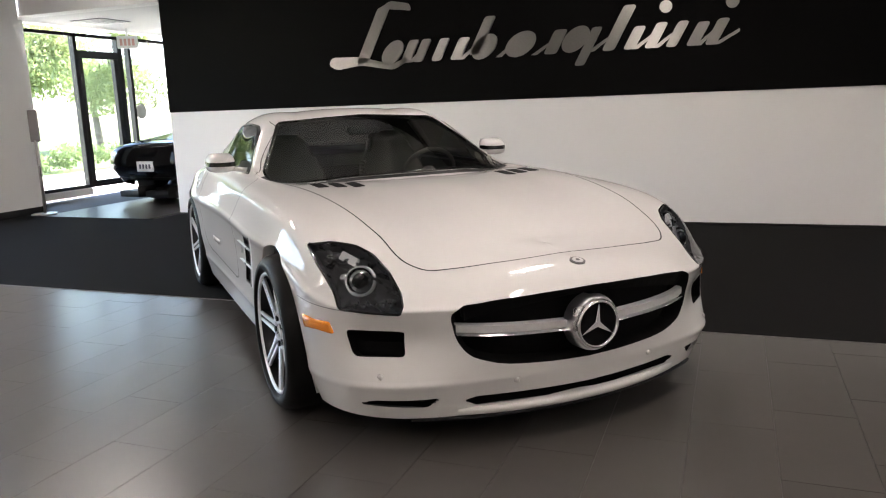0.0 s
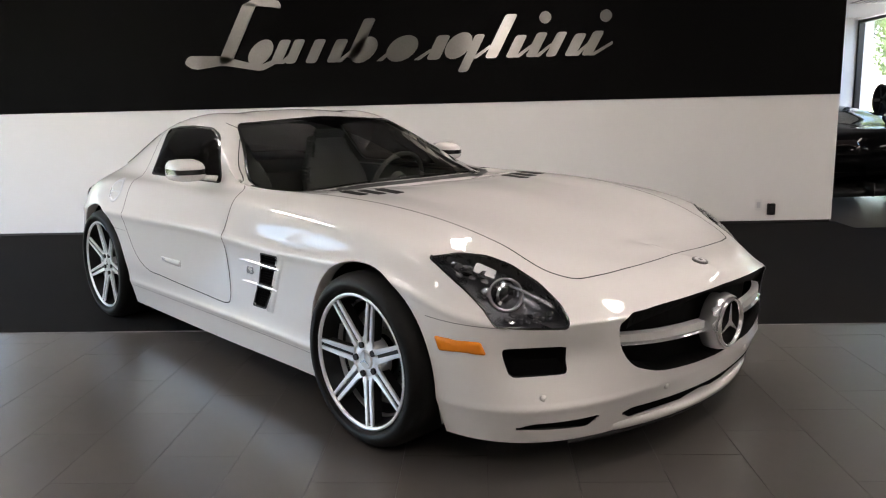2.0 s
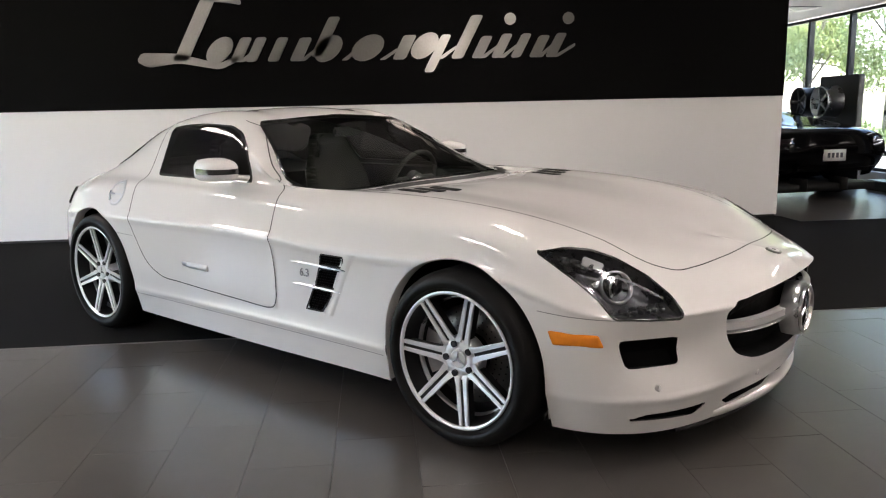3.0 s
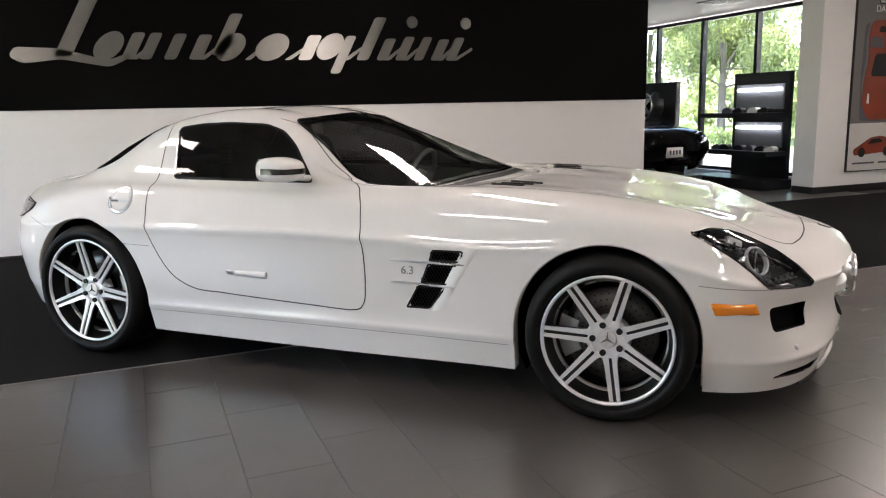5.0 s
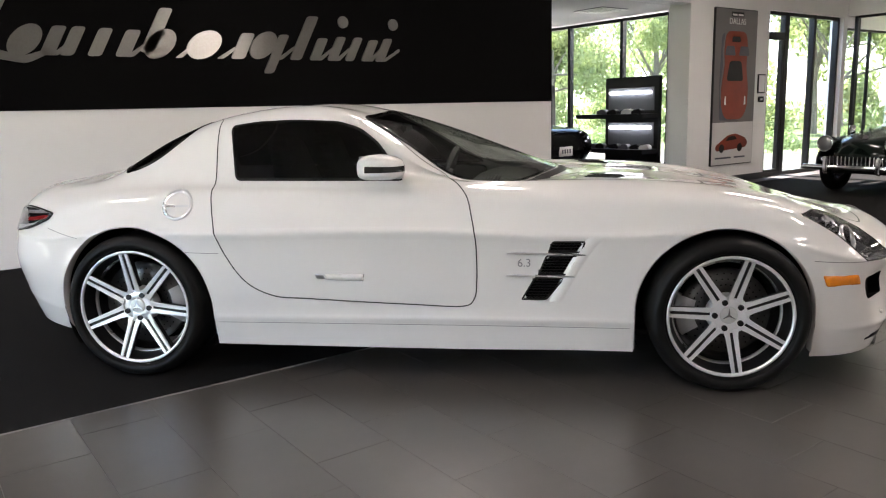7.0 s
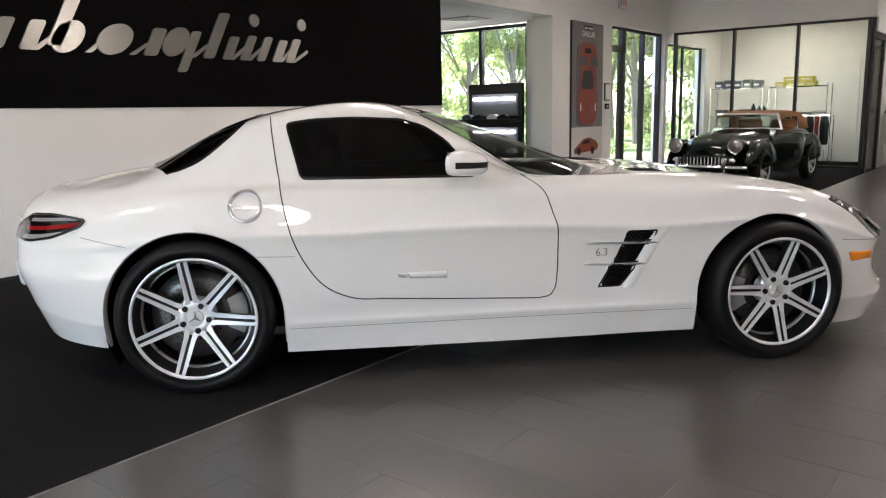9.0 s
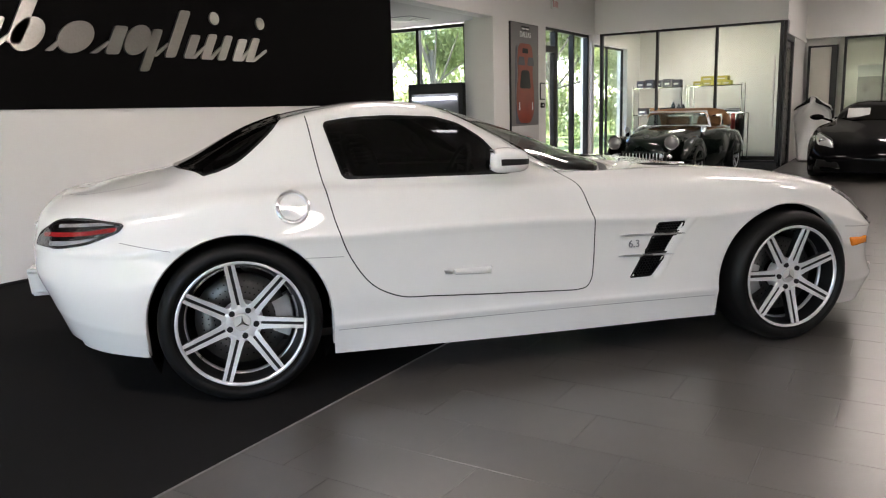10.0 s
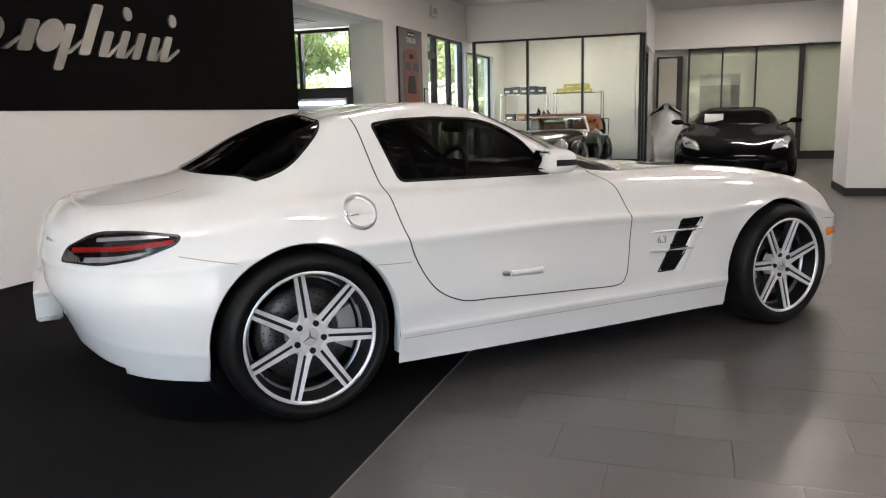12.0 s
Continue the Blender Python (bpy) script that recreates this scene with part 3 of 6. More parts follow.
        for f in faces:
            c = sum((Vector(co[i]) for i in f), Vector((0, 0))) / 3
            if inside(c[0], c[1], ring) and not (inner and inside(c[0], c[1], inner)):
                face = bm.faces.new([top[i][0] for i in f])
                face.normal_update()
                if face.normal.dot(d) > 0:
                    face.normal_flip()
        for v, _ in top:
            if not v.link_faces:
                bm.verts.remove(v)
        if thick:
            border = [e for e in bm.edges if len(e.link_faces) == 1]
            r2 = bmesh.ops.extrude_edge_only(bm, edges=border)
            low = [g for g in r2["geom"] if isinstance(g, bmesh.types.BMVert)]
            by = {}
            for v, normal in top:
                if v.is_valid:
                    by[tuple(round(c, 6) for c in v.co)] = normal
            for v in low:
                v.co -= by.get(tuple(round(c, 6) for c in v.co), -d) * thick
        return bm

    def line(self, path, view, wide=0.005, off=0.0018, closed=False, n=12):
        """A narrow strip along a path on the body: a panel gap."""
        pts = [Vector(p) for p in (flow([tuple(p) for p in path], n) if n > 1 else path)]
        if closed:
            pts.append(pts[0])
        hits = [self.hit(p[0], p[1], view) for p in pts]
        bm = bmesh.new()
        rows = []
        for i, (p, normal) in enumerate(hits):
            t = (hits[min(i + 1, len(hits) - 1)][0] - hits[max(i - 1, 0)][0]).normalized()
            side = normal.cross(t).normalized() * wide / 2
            rows.append((bm.verts.new(p + side + normal * off), bm.verts.new(p - side + normal * off)))
        for a, b in zip(rows, rows[1:]):
            bm.faces.new((a[0], b[0], b[1], a[1]))
        return bm


def mirrored(bm):
    """A mirrored copy of a mesh on the car's other side."""
    other = bm.copy()
    bmesh.ops.transform(other, verts=other.verts, matrix=Matrix.Scale(-1, 4, (0, 1, 0)))
    bmesh.ops.reverse_faces(other, faces=other.faces)
    return other


def frame_of(d):
    """A view along d: the way, and the two axes across it."""
    d = Vector(d).normalized()
    r = Vector((0, 0, 1)).cross(d).normalized() if abs(d.z) < 0.99 else Vector((1, 0, 0))
    return tuple(d), tuple(r), tuple(d.cross(r).normalized())


def seen_from(points, view):
    d, r, u = (Vector(x) for x in view)
    return [(Vector(p).dot(r), Vector(p).dot(u)) for p in points]


SIDE = ((0, -1, 0), (1, 0, 0), (0, 0, 1))
TOP = ((0, 0, -1), (1, 0, 0), (0, 1, 0))
FRONT = ((-1, 0, 0), (0, 1, 0), (0, 0, 1))
REAR = ((1, 0, 0), (0, 1, 0), (0, 0, 1))

# lines from the tail's middle round the side to the nose's middle, from the sill up to the roof
SILL = [(-2.16, 0, 0.33), (-2.14, 0.4, 0.315), (-2.01, 0.68, 0.240), (-1.76, 0.85, 0.218), (-1.34, 0.9, 0.17), (-0.92, 0.905, 0.16), (-0.35, 0.91, 0.155), (-0.02, 0.912, 0.153),
        (0.3, 0.914, 0.152), (0.95, 0.912, 0.155), (1.34, 0.91, 0.14), (1.69, 0.888, 0.138), (1.86, 0.841, 0.134), (2.01, 0.706, 0.134), (2.125, 0.436, 0.138), (2.195, 0, 0.14)]
ROCKER = [(-2.215, 0, 0.44), (-2.175, 0.42, 0.43), (-2.065, 0.69, 0.375), (-1.79, 0.875, 0.33), (-1.34, 0.945, 0.3), (-0.9, 0.935, 0.295), (-0.35, 0.935, 0.295), (-0.02, 0.935, 0.295),
          (0.3, 0.936, 0.295), (0.95, 0.94, 0.29), (1.34, 0.955, 0.29), (1.7, 0.931, 0.27), (1.885, 0.878, 0.265), (2.04, 0.761, 0.27), (2.17, 0.476, 0.28), (2.225, 0, 0.285)]
FLANK = [(-2.25, 0, 0.54), (-2.215, 0.45, 0.53), (-2.09, 0.71, 0.51), (-1.8, 0.885, 0.47), (-1.34, 0.965, 0.46), (-0.9, 0.945, 0.42), (-0.35, 0.942, 0.42), (-0.02, 0.935, 0.42),
         (0.3, 0.93, 0.42), (0.95, 0.938, 0.42), (1.34, 0.965, 0.45), (1.705, 0.941, 0.42), (1.895, 0.882, 0.42), (1.99, 0.722, 0.41), (2.185, 0.486, 0.42), (2.245, 0, 0.43)]
CREASE = [(-2.265, 0, 0.66), (-2.215, 0.45, 0.66), (-2.07, 0.71, 0.665), (-1.79, 0.875, 0.66), (-1.34, 0.972, 0.7), (-0.9, 0.962, 0.69), (-0.35, 0.964, 0.7), (-0.02, 0.96, 0.7),
          (0.3, 0.957, 0.69), (0.95, 0.958, 0.66), (1.34, 0.972, 0.7), (1.69, 0.948, 0.6), (1.895, 0.878, 0.555), (2.04, 0.716, 0.55), (2.205, 0.476, 0.565), (2.275, 0, 0.57)]
SHOULDER = [(-2.23, 0, 0.78), (-2.175, 0.43, 0.79), (-2.0, 0.68, 0.8), (-1.71, 0.825, 0.8), (-1.34, 0.9, 0.86), (-0.9, 0.865, 0.86), (-0.35, 0.855, 0.85), (-0.02, 0.858, 0.845),
            (0.3, 0.862, 0.838), (0.95, 0.885, 0.82), (1.34, 0.89, 0.82), (1.65, 0.866, 0.757), (1.83, 0.786, 0.69), (1.98, 0.616, 0.65), (2.13, 0.386, 0.643), (2.215, 0, 0.645)]
BELT = [(-2.18, 0, 0.85), (-2.115, 0.4, 0.855), (-1.94, 0.61, 0.86), (-1.65, 0.735, 0.875), (-1.34, 0.79, 0.915), (-0.9, 0.79, 0.91), (-0.35, 0.785, 0.9), (-0.02, 0.775, 0.893),
        (0.27, 0.763, 0.887), (0.95, 0.75, 0.876), (1.34, 0.73, 0.85), (1.63, 0.691, 0.793), (1.8, 0.616, 0.738), (1.93, 0.486, 0.698), (2.065, 0.296, 0.672), (2.14, 0, 0.672)]
RAIL = [(-2.12, 0, 0.872), (-2.04, 0.34, 0.876), (-1.85, 0.48, 0.898), (-1.64, 0.54, 0.922), (-1.28, 0.585, 1.085), (-0.95, 0.60, 1.181), (-0.42, 0.588, 1.196), (-0.14, 0.672, 1.068),
        (0.17, 0.746, 0.908), (0.93, 0.43, 0.886), (1.30, 0.43, 0.85), (1.58, 0.41, 0.796), (1.76, 0.36, 0.75), (1.89, 0.29, 0.713), (1.99, 0.16, 0.69), (2.04, 0, 0.685)]
CROWN = [(-2.04, 0, 0.885), (-1.95, 0.22, 0.902), (-1.80, 0.27, 0.926), (-1.62, 0.28, 0.962), (-1.25, 0.31, 1.14), (-0.93, 0.32, 1.226), (-0.38, 0.31, 1.23), (0.06, 0.36, 1.085),
         (0.54, 0.36, 0.905), (0.95, 0.21, 0.888), (1.30, 0.21, 0.85), (1.56, 0.20, 0.799), (1.72, 0.17, 0.759), (1.85, 0.13, 0.725), (1.93, 0.07, 0.71), (1.97, 0, 0.702)]
RIDGE = [(-1.98, 0, 0.90), (-1.90, 0, 0.922), (-1.78, 0, 0.942), (-1.61, 0, 0.978), (-1.24, 0, 1.16), (-0.92, 0, 1.238), (-0.36, 0, 1.243), (0.14, 0, 1.09),
         (0.63, 0, 0.907), (0.95, 0, 0.892), (1.29, 0, 0.856), (1.55, 0, 0.804), (1.70, 0, 0.764), (1.82, 0, 0.728), (1.89, 0, 0.712), (1.92, 0, 0.705)]

coupe = thing("sports_car", "pearl white gullwing sports coupe parked on tile and carpet", "car", pose(0.0276, 0.0586, 0, 0, 0, -44.0))


def beside(line, other, t, tuck):
    """A line a little way from one towards another, tucked in along the flank to sharpen a crease."""
    a, b = np.array(line, float), np.array(other, float)
    c = a + (b - a) * t
    w = np.clip(1 - np.abs(np.arange(len(a)) - 7.0) / 3.6, 0, 1) ** 0.5
    c[:, 1] -= tuck * w
    return c.tolist()


shell = Shell([SILL, beside(ROCKER, SILL, 0.18, 0.002), ROCKER, beside(ROCKER, FLANK, 0.16, 0.004), FLANK, beside(CREASE, FLANK, 0.14, 0.005), CREASE, beside(CREASE, SHOULDER, 0.14, 0.002), SHOULDER, BELT, RAIL, CROWN, RIDGE], 26, 12, 80, 60)


def ring(cx, cz, r, n=64, foot=-0.1):
    """A wheel arch: a round top on straight legs."""
    return [(cx + r * math.cos(a), cz + r * math.sin(a)) for a in np.linspace(0, math.pi, n)] + [(cx - r * 1.0, foot), (cx + r * 1.0, foot)]


ARCH_F, ARCH_R = ring(1.323, 0.335, 0.370), ring(-1.340, 0.338, 0.386)
DOOR = [(-1.0, 1.195), (-0.972, 0.99), (-0.962, 0.93), (-0.952, 0.876), (-0.918, 0.72), (-0.868, 0.588), (-0.768, 0.455), (-0.662, 0.403), (-0.50, 0.389), (-0.34, 0.379), (-0.15, 0.369), (0.02, 0.361), (0.14, 0.355), (0.205, 0.355), (0.245, 0.366), (0.264, 0.395),
        (0.274, 0.465), (0.276, 0.57), (0.272, 0.667), (0.255, 0.75), (0.227, 0.841), (0.16, 0.90), (0.02, 0.985), (-0.12, 1.085), (-0.25, 1.165), (-0.36, 1.20)]
SIDE_GLASS = rounded([(-0.932, 1.165), (-0.866, 0.914), (-0.065, 0.902), (-0.11, 0.97), (-0.19, 1.07), (-0.29, 1.14), (-0.40, 1.175), (-0.62, 1.187), (-0.80, 1.182)], 0.03)
SCREEN_HALF = [(-0.26, 0.0), (-0.265, 0.25), (-0.285, 0.43), (-0.30, 0.51), (-0.275, 0.538), (-0.06, 0.632), (0.08, 0.703), (0.14, 0.728), (0.25, 0.728), (0.36, 0.69), (0.46, 0.57), (0.565, 0.36), (0.622, 0.16), (0.635, 0.0)]
REAR_HALF = [(-1.635, 0.0), (-1.625, 0.16), (-1.575, 0.40), (-1.51, 0.59), (-1.462, 0.69), (-1.40, 0.70), (-1.334, 0.692), (-1.228, 0.644), (-1.157, 0.591), (-1.115, 0.50), (-1.098, 0.35), (-1.09, 0.14), (-1.088, 0.0)]
def bowed(half, a, b):
    """A half outline with the stretch between two of its points drawn as a smooth curve."""
    return half[:a] + [tuple(p) for p in flow(half[a:b + 1], 5)] + half[b + 1:]


REAR_HALF = bowed(bowed(REAR_HALF, 5, 12), 0, 4)
SCREEN_HALF = bowed(bowed(SCREEN_HALF, 7, 13), 4, 7)
HOOD_HALF = [(2.06, 0.0), (2.05, 0.28), (2.018, 0.46), (1.985, 0.545), (1.93, 0.59), (1.72, 0.63), (1.40, 0.66), (1.0, 0.69), (0.6, 0.72), (0.38, 0.738), (0.31, 0.742), (0.41, 0.70), (0.53, 0.56), (0.62, 0.37), (0.675, 0.16), (0.688, 0.0)]
TRUNK_HALF = [(-2.105, 0.0), (-2.09, 0.28), (-2.03, 0.43), (-1.93, 0.51), (-1.80, 0.52), (-1.70, 0.48), (-1.675, 0.2), (-1.675, 0.0)]
GRILLE_HALF = [(0.0, 0.596), (0.25, 0.590), (0.44, 0.577), (0.512, 0.564), (0.537, 0.54), (0.531, 0.49), (0.512, 0.432), (0.475, 0.385), (0.42, 0.360), (0.2, 0.326), (0.0, 0.316)]
GRILLE_HALF = bowed(GRILLE_HALF, 0, 10)
INTAKE = rounded([(0.668, 0.470), (0.846, 0.474), (0.826, 0.374), (0.670, 0.376)], 0.02)
SLOT = rounded([(0.575, 0.222), (0.775, 0.214), (0.815, 0.190), (0.605, 0.184)], 0.012)
SCOOP_HALF = [(0.0, 0.212), (0.44, 0.220), (0.485, 0.205), (0.44, 0.180), (0.0, 0.168)]


def whole(half):
    """A half outline that starts and ends on the middle, and its mirrored half."""
    return [(a, b) for a, b in half] + [(a, -b) for a, b in half[-2:0:-1]]


def whole_yz(half):
    return [(a, b) for a, b in half] + [(-a, b) for a, b in half[-2:0:-1]]


side_only = lambda v: v[:, 1] > 0.45
HOLE, DOOR_TAG, HOOD_TAG, TRUNK_TAG = 9, 2, 3, 4
shell.cut(DOOR, SIDE, DOOR_TAG, side_only)
shell.cut(whole(HOOD_HALF), TOP, HOOD_TAG, lambda v: (v[:, 2] > 0.6) & (v[:, 0] > 0.2))
shell.cut(whole(TRUNK_HALF), TOP, TRUNK_TAG, lambda v: (v[:, 2] > 0.7) & (v[:, 0] < -1.5))
shell.cut(ARCH_F, SIDE, HOLE, side_only)
shell.cut(ARCH_R, SIDE, HOLE, side_only)
shell.cut(SIDE_GLASS, SIDE, HOLE, side_only)
shell.cut(whole(SCREEN_HALF), TOP, HOLE, lambda v: (v[:, 2] > 0.8) & (v[:, 0] > -0.5))
shell.cut(whole(REAR_HALF), TOP, HOLE, lambda v: (v[:, 2] > 0.8) & (v[:, 0] < -0.9))
shell.cut(whole_yz(GRILLE_HALF), FRONT, HOLE, lambda v: v[:, 0] > 1.6)
shell.cut(INTAKE, FRONT, HOLE, lambda v: v[:, 0] > 1.6)
shell.cut(whole_yz(SCOOP_HALF), FRONT, HOLE, lambda v: v[:, 0] > 1.6)

LAMP_VIEW = frame_of((-0.72, -0.56, -0.40))
LAMP = rounded(seen_from([(1.625, 0.894, 0.752), (1.70, 0.81, 0.766), (1.76, 0.738, 0.753), (1.83, 0.695, 0.724), (1.93, 0.668, 0.668), (2.02, 0.660, 0.602), (2.058, 0.668, 0.558), (2.064, 0.685, 0.533),
                          (1.99, 0.775, 0.536), (1.906, 0.866, 0.546), (1.862, 0.872, 0.605), (1.80, 0.884, 0.655), (1.735, 0.898, 0.70)], LAMP_VIEW), 0.02, 4)
VENTS = [rounded(v, 0.012) for v in ([(0.603, 0.652), (0.746, 0.652), (0.731, 0.598), (0.583, 0.597)], [(0.577, 0.589), (0.727, 0.589), (0.672, 0.498), (0.539, 0.498)], [(0.527, 0.490), (0.662, 0.490), (0.580, 0.387), (0.466, 0.386)])]
front_side = lambda v: (v[:, 1] > 0.4) & (v[:, 0] > 1.3)
shell.cut(LAMP, LAMP_VIEW, HOLE, front_side)
def shrink(outline, d):
    c = Vector((sum(p[0] for p in outline) / len(outline), sum(p[1] for p in outline) / len(outline)))
    k = len(outline)
    out = []
    for i in range(k):
        a, b = Vector(outline[i - 1]), Vector(outline[(i + 1) % k])
        t = (b - a)
        nrm = Vector((-t.y, t.x)).normalized()
        if nrm.dot(c - Vector(outline[i])) < 0:
            nrm = -nrm
        out.append(tuple(Vector(outline[i]) + nrm * d))
    return out


for vent in VENTS:
    shell.cut(shrink(vent, 0.006), SIDE, HOLE, side_only)
shell.cut(SLOT, FRONT, HOLE, lambda v: v[:, 0] > 1.6)

body = mesh_part("body", *shell.pieces(0), M_PAINT, coupe)
mesh_part("hood", *shell.pieces(HOOD_TAG), M_PAINT, coupe)
mesh_part("trunk_lid", *shell.pieces(TRUNK_TAG), M_PAINT, coupe)
doors = {s: mesh_part("door", *shell.pieces(DOOR_TAG, False, s), M_PAINT, coupe) for s in (1, -1)}


def both(name, bm, material, parent=None, label="", smooth=True, parents=None):
    """A part on the car's left and its mirror on the right."""
    other = mirrored(bm)
    a = part(name, bm, material, parents[1] if parents else (parent or coupe), label, smooth)
    b = part(name, other, material, parents[-1] if parents else (parent or coupe), label, smooth)
    return {1: a, -1: b}


# glass with its black border
both("window_glass", shell.drape(SIDE_GLASS, SIDE, 0.0035, 0.025, 0.008), M_TINT, parents=doors, label="dark tinted side glass")


SCREEN, REAR_GLASS = rounded(whole(SCREEN_HALF), 0.02, 3), rounded(whole(REAR_HALF), 0.02, 3)
part("windscreen", shell.drape(SCREEN, TOP, 0.0045, 0.035, 0.014, even=True), M_SCREEN, coupe, "clear laminated windscreen", True)
part("windscreen_border", shell.drape(SCREEN, TOP, 0.0052, 0.04, 0.0, shrink(SCREEN, 0.013)), M_FRIT, coupe, "", True)
part("rear_window", shell.drape(REAR_GLASS, TOP, 0.0030, 0.04, 0.008), M_TINT, coupe, "dark tinted rear window", True)
part("rear_window_border", shell.drape(REAR_GLASS, TOP, 0.0042, 0.04, 0.0, shrink(REAR_GLASS, 0.010)), M_FRIT, coupe, "", True)
both("window_border", shell.drape(SIDE_GLASS, SIDE, 0.0045, 0.025, 0.0, shrink(SIDE_GLASS, 0.010)), M_FRIT, parents=doors)

# panel gaps
for path, view in ((DOOR, SIDE),):
    both("panel_gap", shell.line(path, view, 0.0055), M_GAP)
part("panel_gap", shell.line(whole(HOOD_HALF)[:11] and [(a, b) for a, b in HOOD_HALF[:11]][::-1] + [(a, -b) for a, b in HOOD_HALF[1:11]], TOP, 0.006), M_GAP, coupe, "", True)
part("panel_gap", shell.line([(a, b) for a, b in TRUNK_HALF[:6]][::-1] + [(a, -b) for a, b in TRUNK_HALF[1:6]], TOP, 0.003), M_GAP, coupe, "", True)
both("panel_gap", shell.line([(1.67, 0.565), (1.78, 0.555), (1.935, 0.545)], SIDE, 0.003), M_SEAM)
both("panel_gap", shell.line([(-1.60, 0.668), (-1.70, 0.685), (-1.80, 0.705)], SIDE, 0.003), M_SEAM)
both("panel_gap", shell.line([(-0.90, 0.60), (-1.0, 0.603), (-1.06, 0.606)], SIDE, 0.0025), M_SEAM)

both("panel_gap", shell.line([(-0.935, 0.272), (-0.4, 0.270), (0.3, 0.268), (0.935, 0.264)], SIDE, 0.0025), M_SEAM)

# wheel housings and arch lips
for arch, x, z, r in ((ARCH_F, 1.323, 0.335, 0.370), (ARCH_R, -1.340, 0.338, 0.386)):
    bm = bmesh.new()
    rows = []
    foot = 0.165 if x > 0 else 0.21
    round_top = [(math.cos(a), math.sin(a)) for a in np.linspace(0, math.pi, 60)]
    for ca, sa in [(1.0, None)] + round_top + [(-1.0, None)]:
        px, pz = x + r * ca, (foot if sa is None else z + r * sa)
        sa = sa or 0.0
        place, _ = shell.hit(px + 0.002 * ca, max(pz, 0.2), SIDE)
        rows.append([bm.verts.new(q) for q in ((px, place.y + 0.001, pz), (px - 0.006 * ca, place.y - 0.006, pz - 0.006 * sa), (px - 0.004 * ca, place.y - 0.05, pz - 0.004 * sa))])
    for a, b in zip(rows, rows[1:]):
        for j in (0, 1):
            bm.faces.new((a[j], b[j], b[j + 1], a[j + 1]))
    both("arch_lip", bm, M_PAINT)
    liner = lathe([(r + 0.012, 0.88), (r + 0.03, 0.60), (r + 0.03, 0.55), (0.02, 0.55)], 40, "y", (-30, 210))
    bmesh.ops.translate(liner, verts=liner.verts, vec=(x, 0, z))
    both("wheel_housing", liner, M_PIT)
part("underbody", prism([(-1.8, -0.4), (-1.6, -0.72), (1.7, -0.78), (1.98, -0.5), (1.98, 0.5), (1.7, 0.78), (-1.6, 0.72), (-1.8, 0.4)], "xy", 0.19, 0.21), M_DARK, coupe)



def star(n, r0, r1, fat):
    """Outline of a plain star with n points."""
    return [((r1 if i % 2 == 0 else r0) * math.cos(math.pi * i / n + math.pi / 2), (r1 if i % 2 == 0 else r0) * math.sin(math.pi * i / n + math.pi / 2)) for i in range(2 * n)]


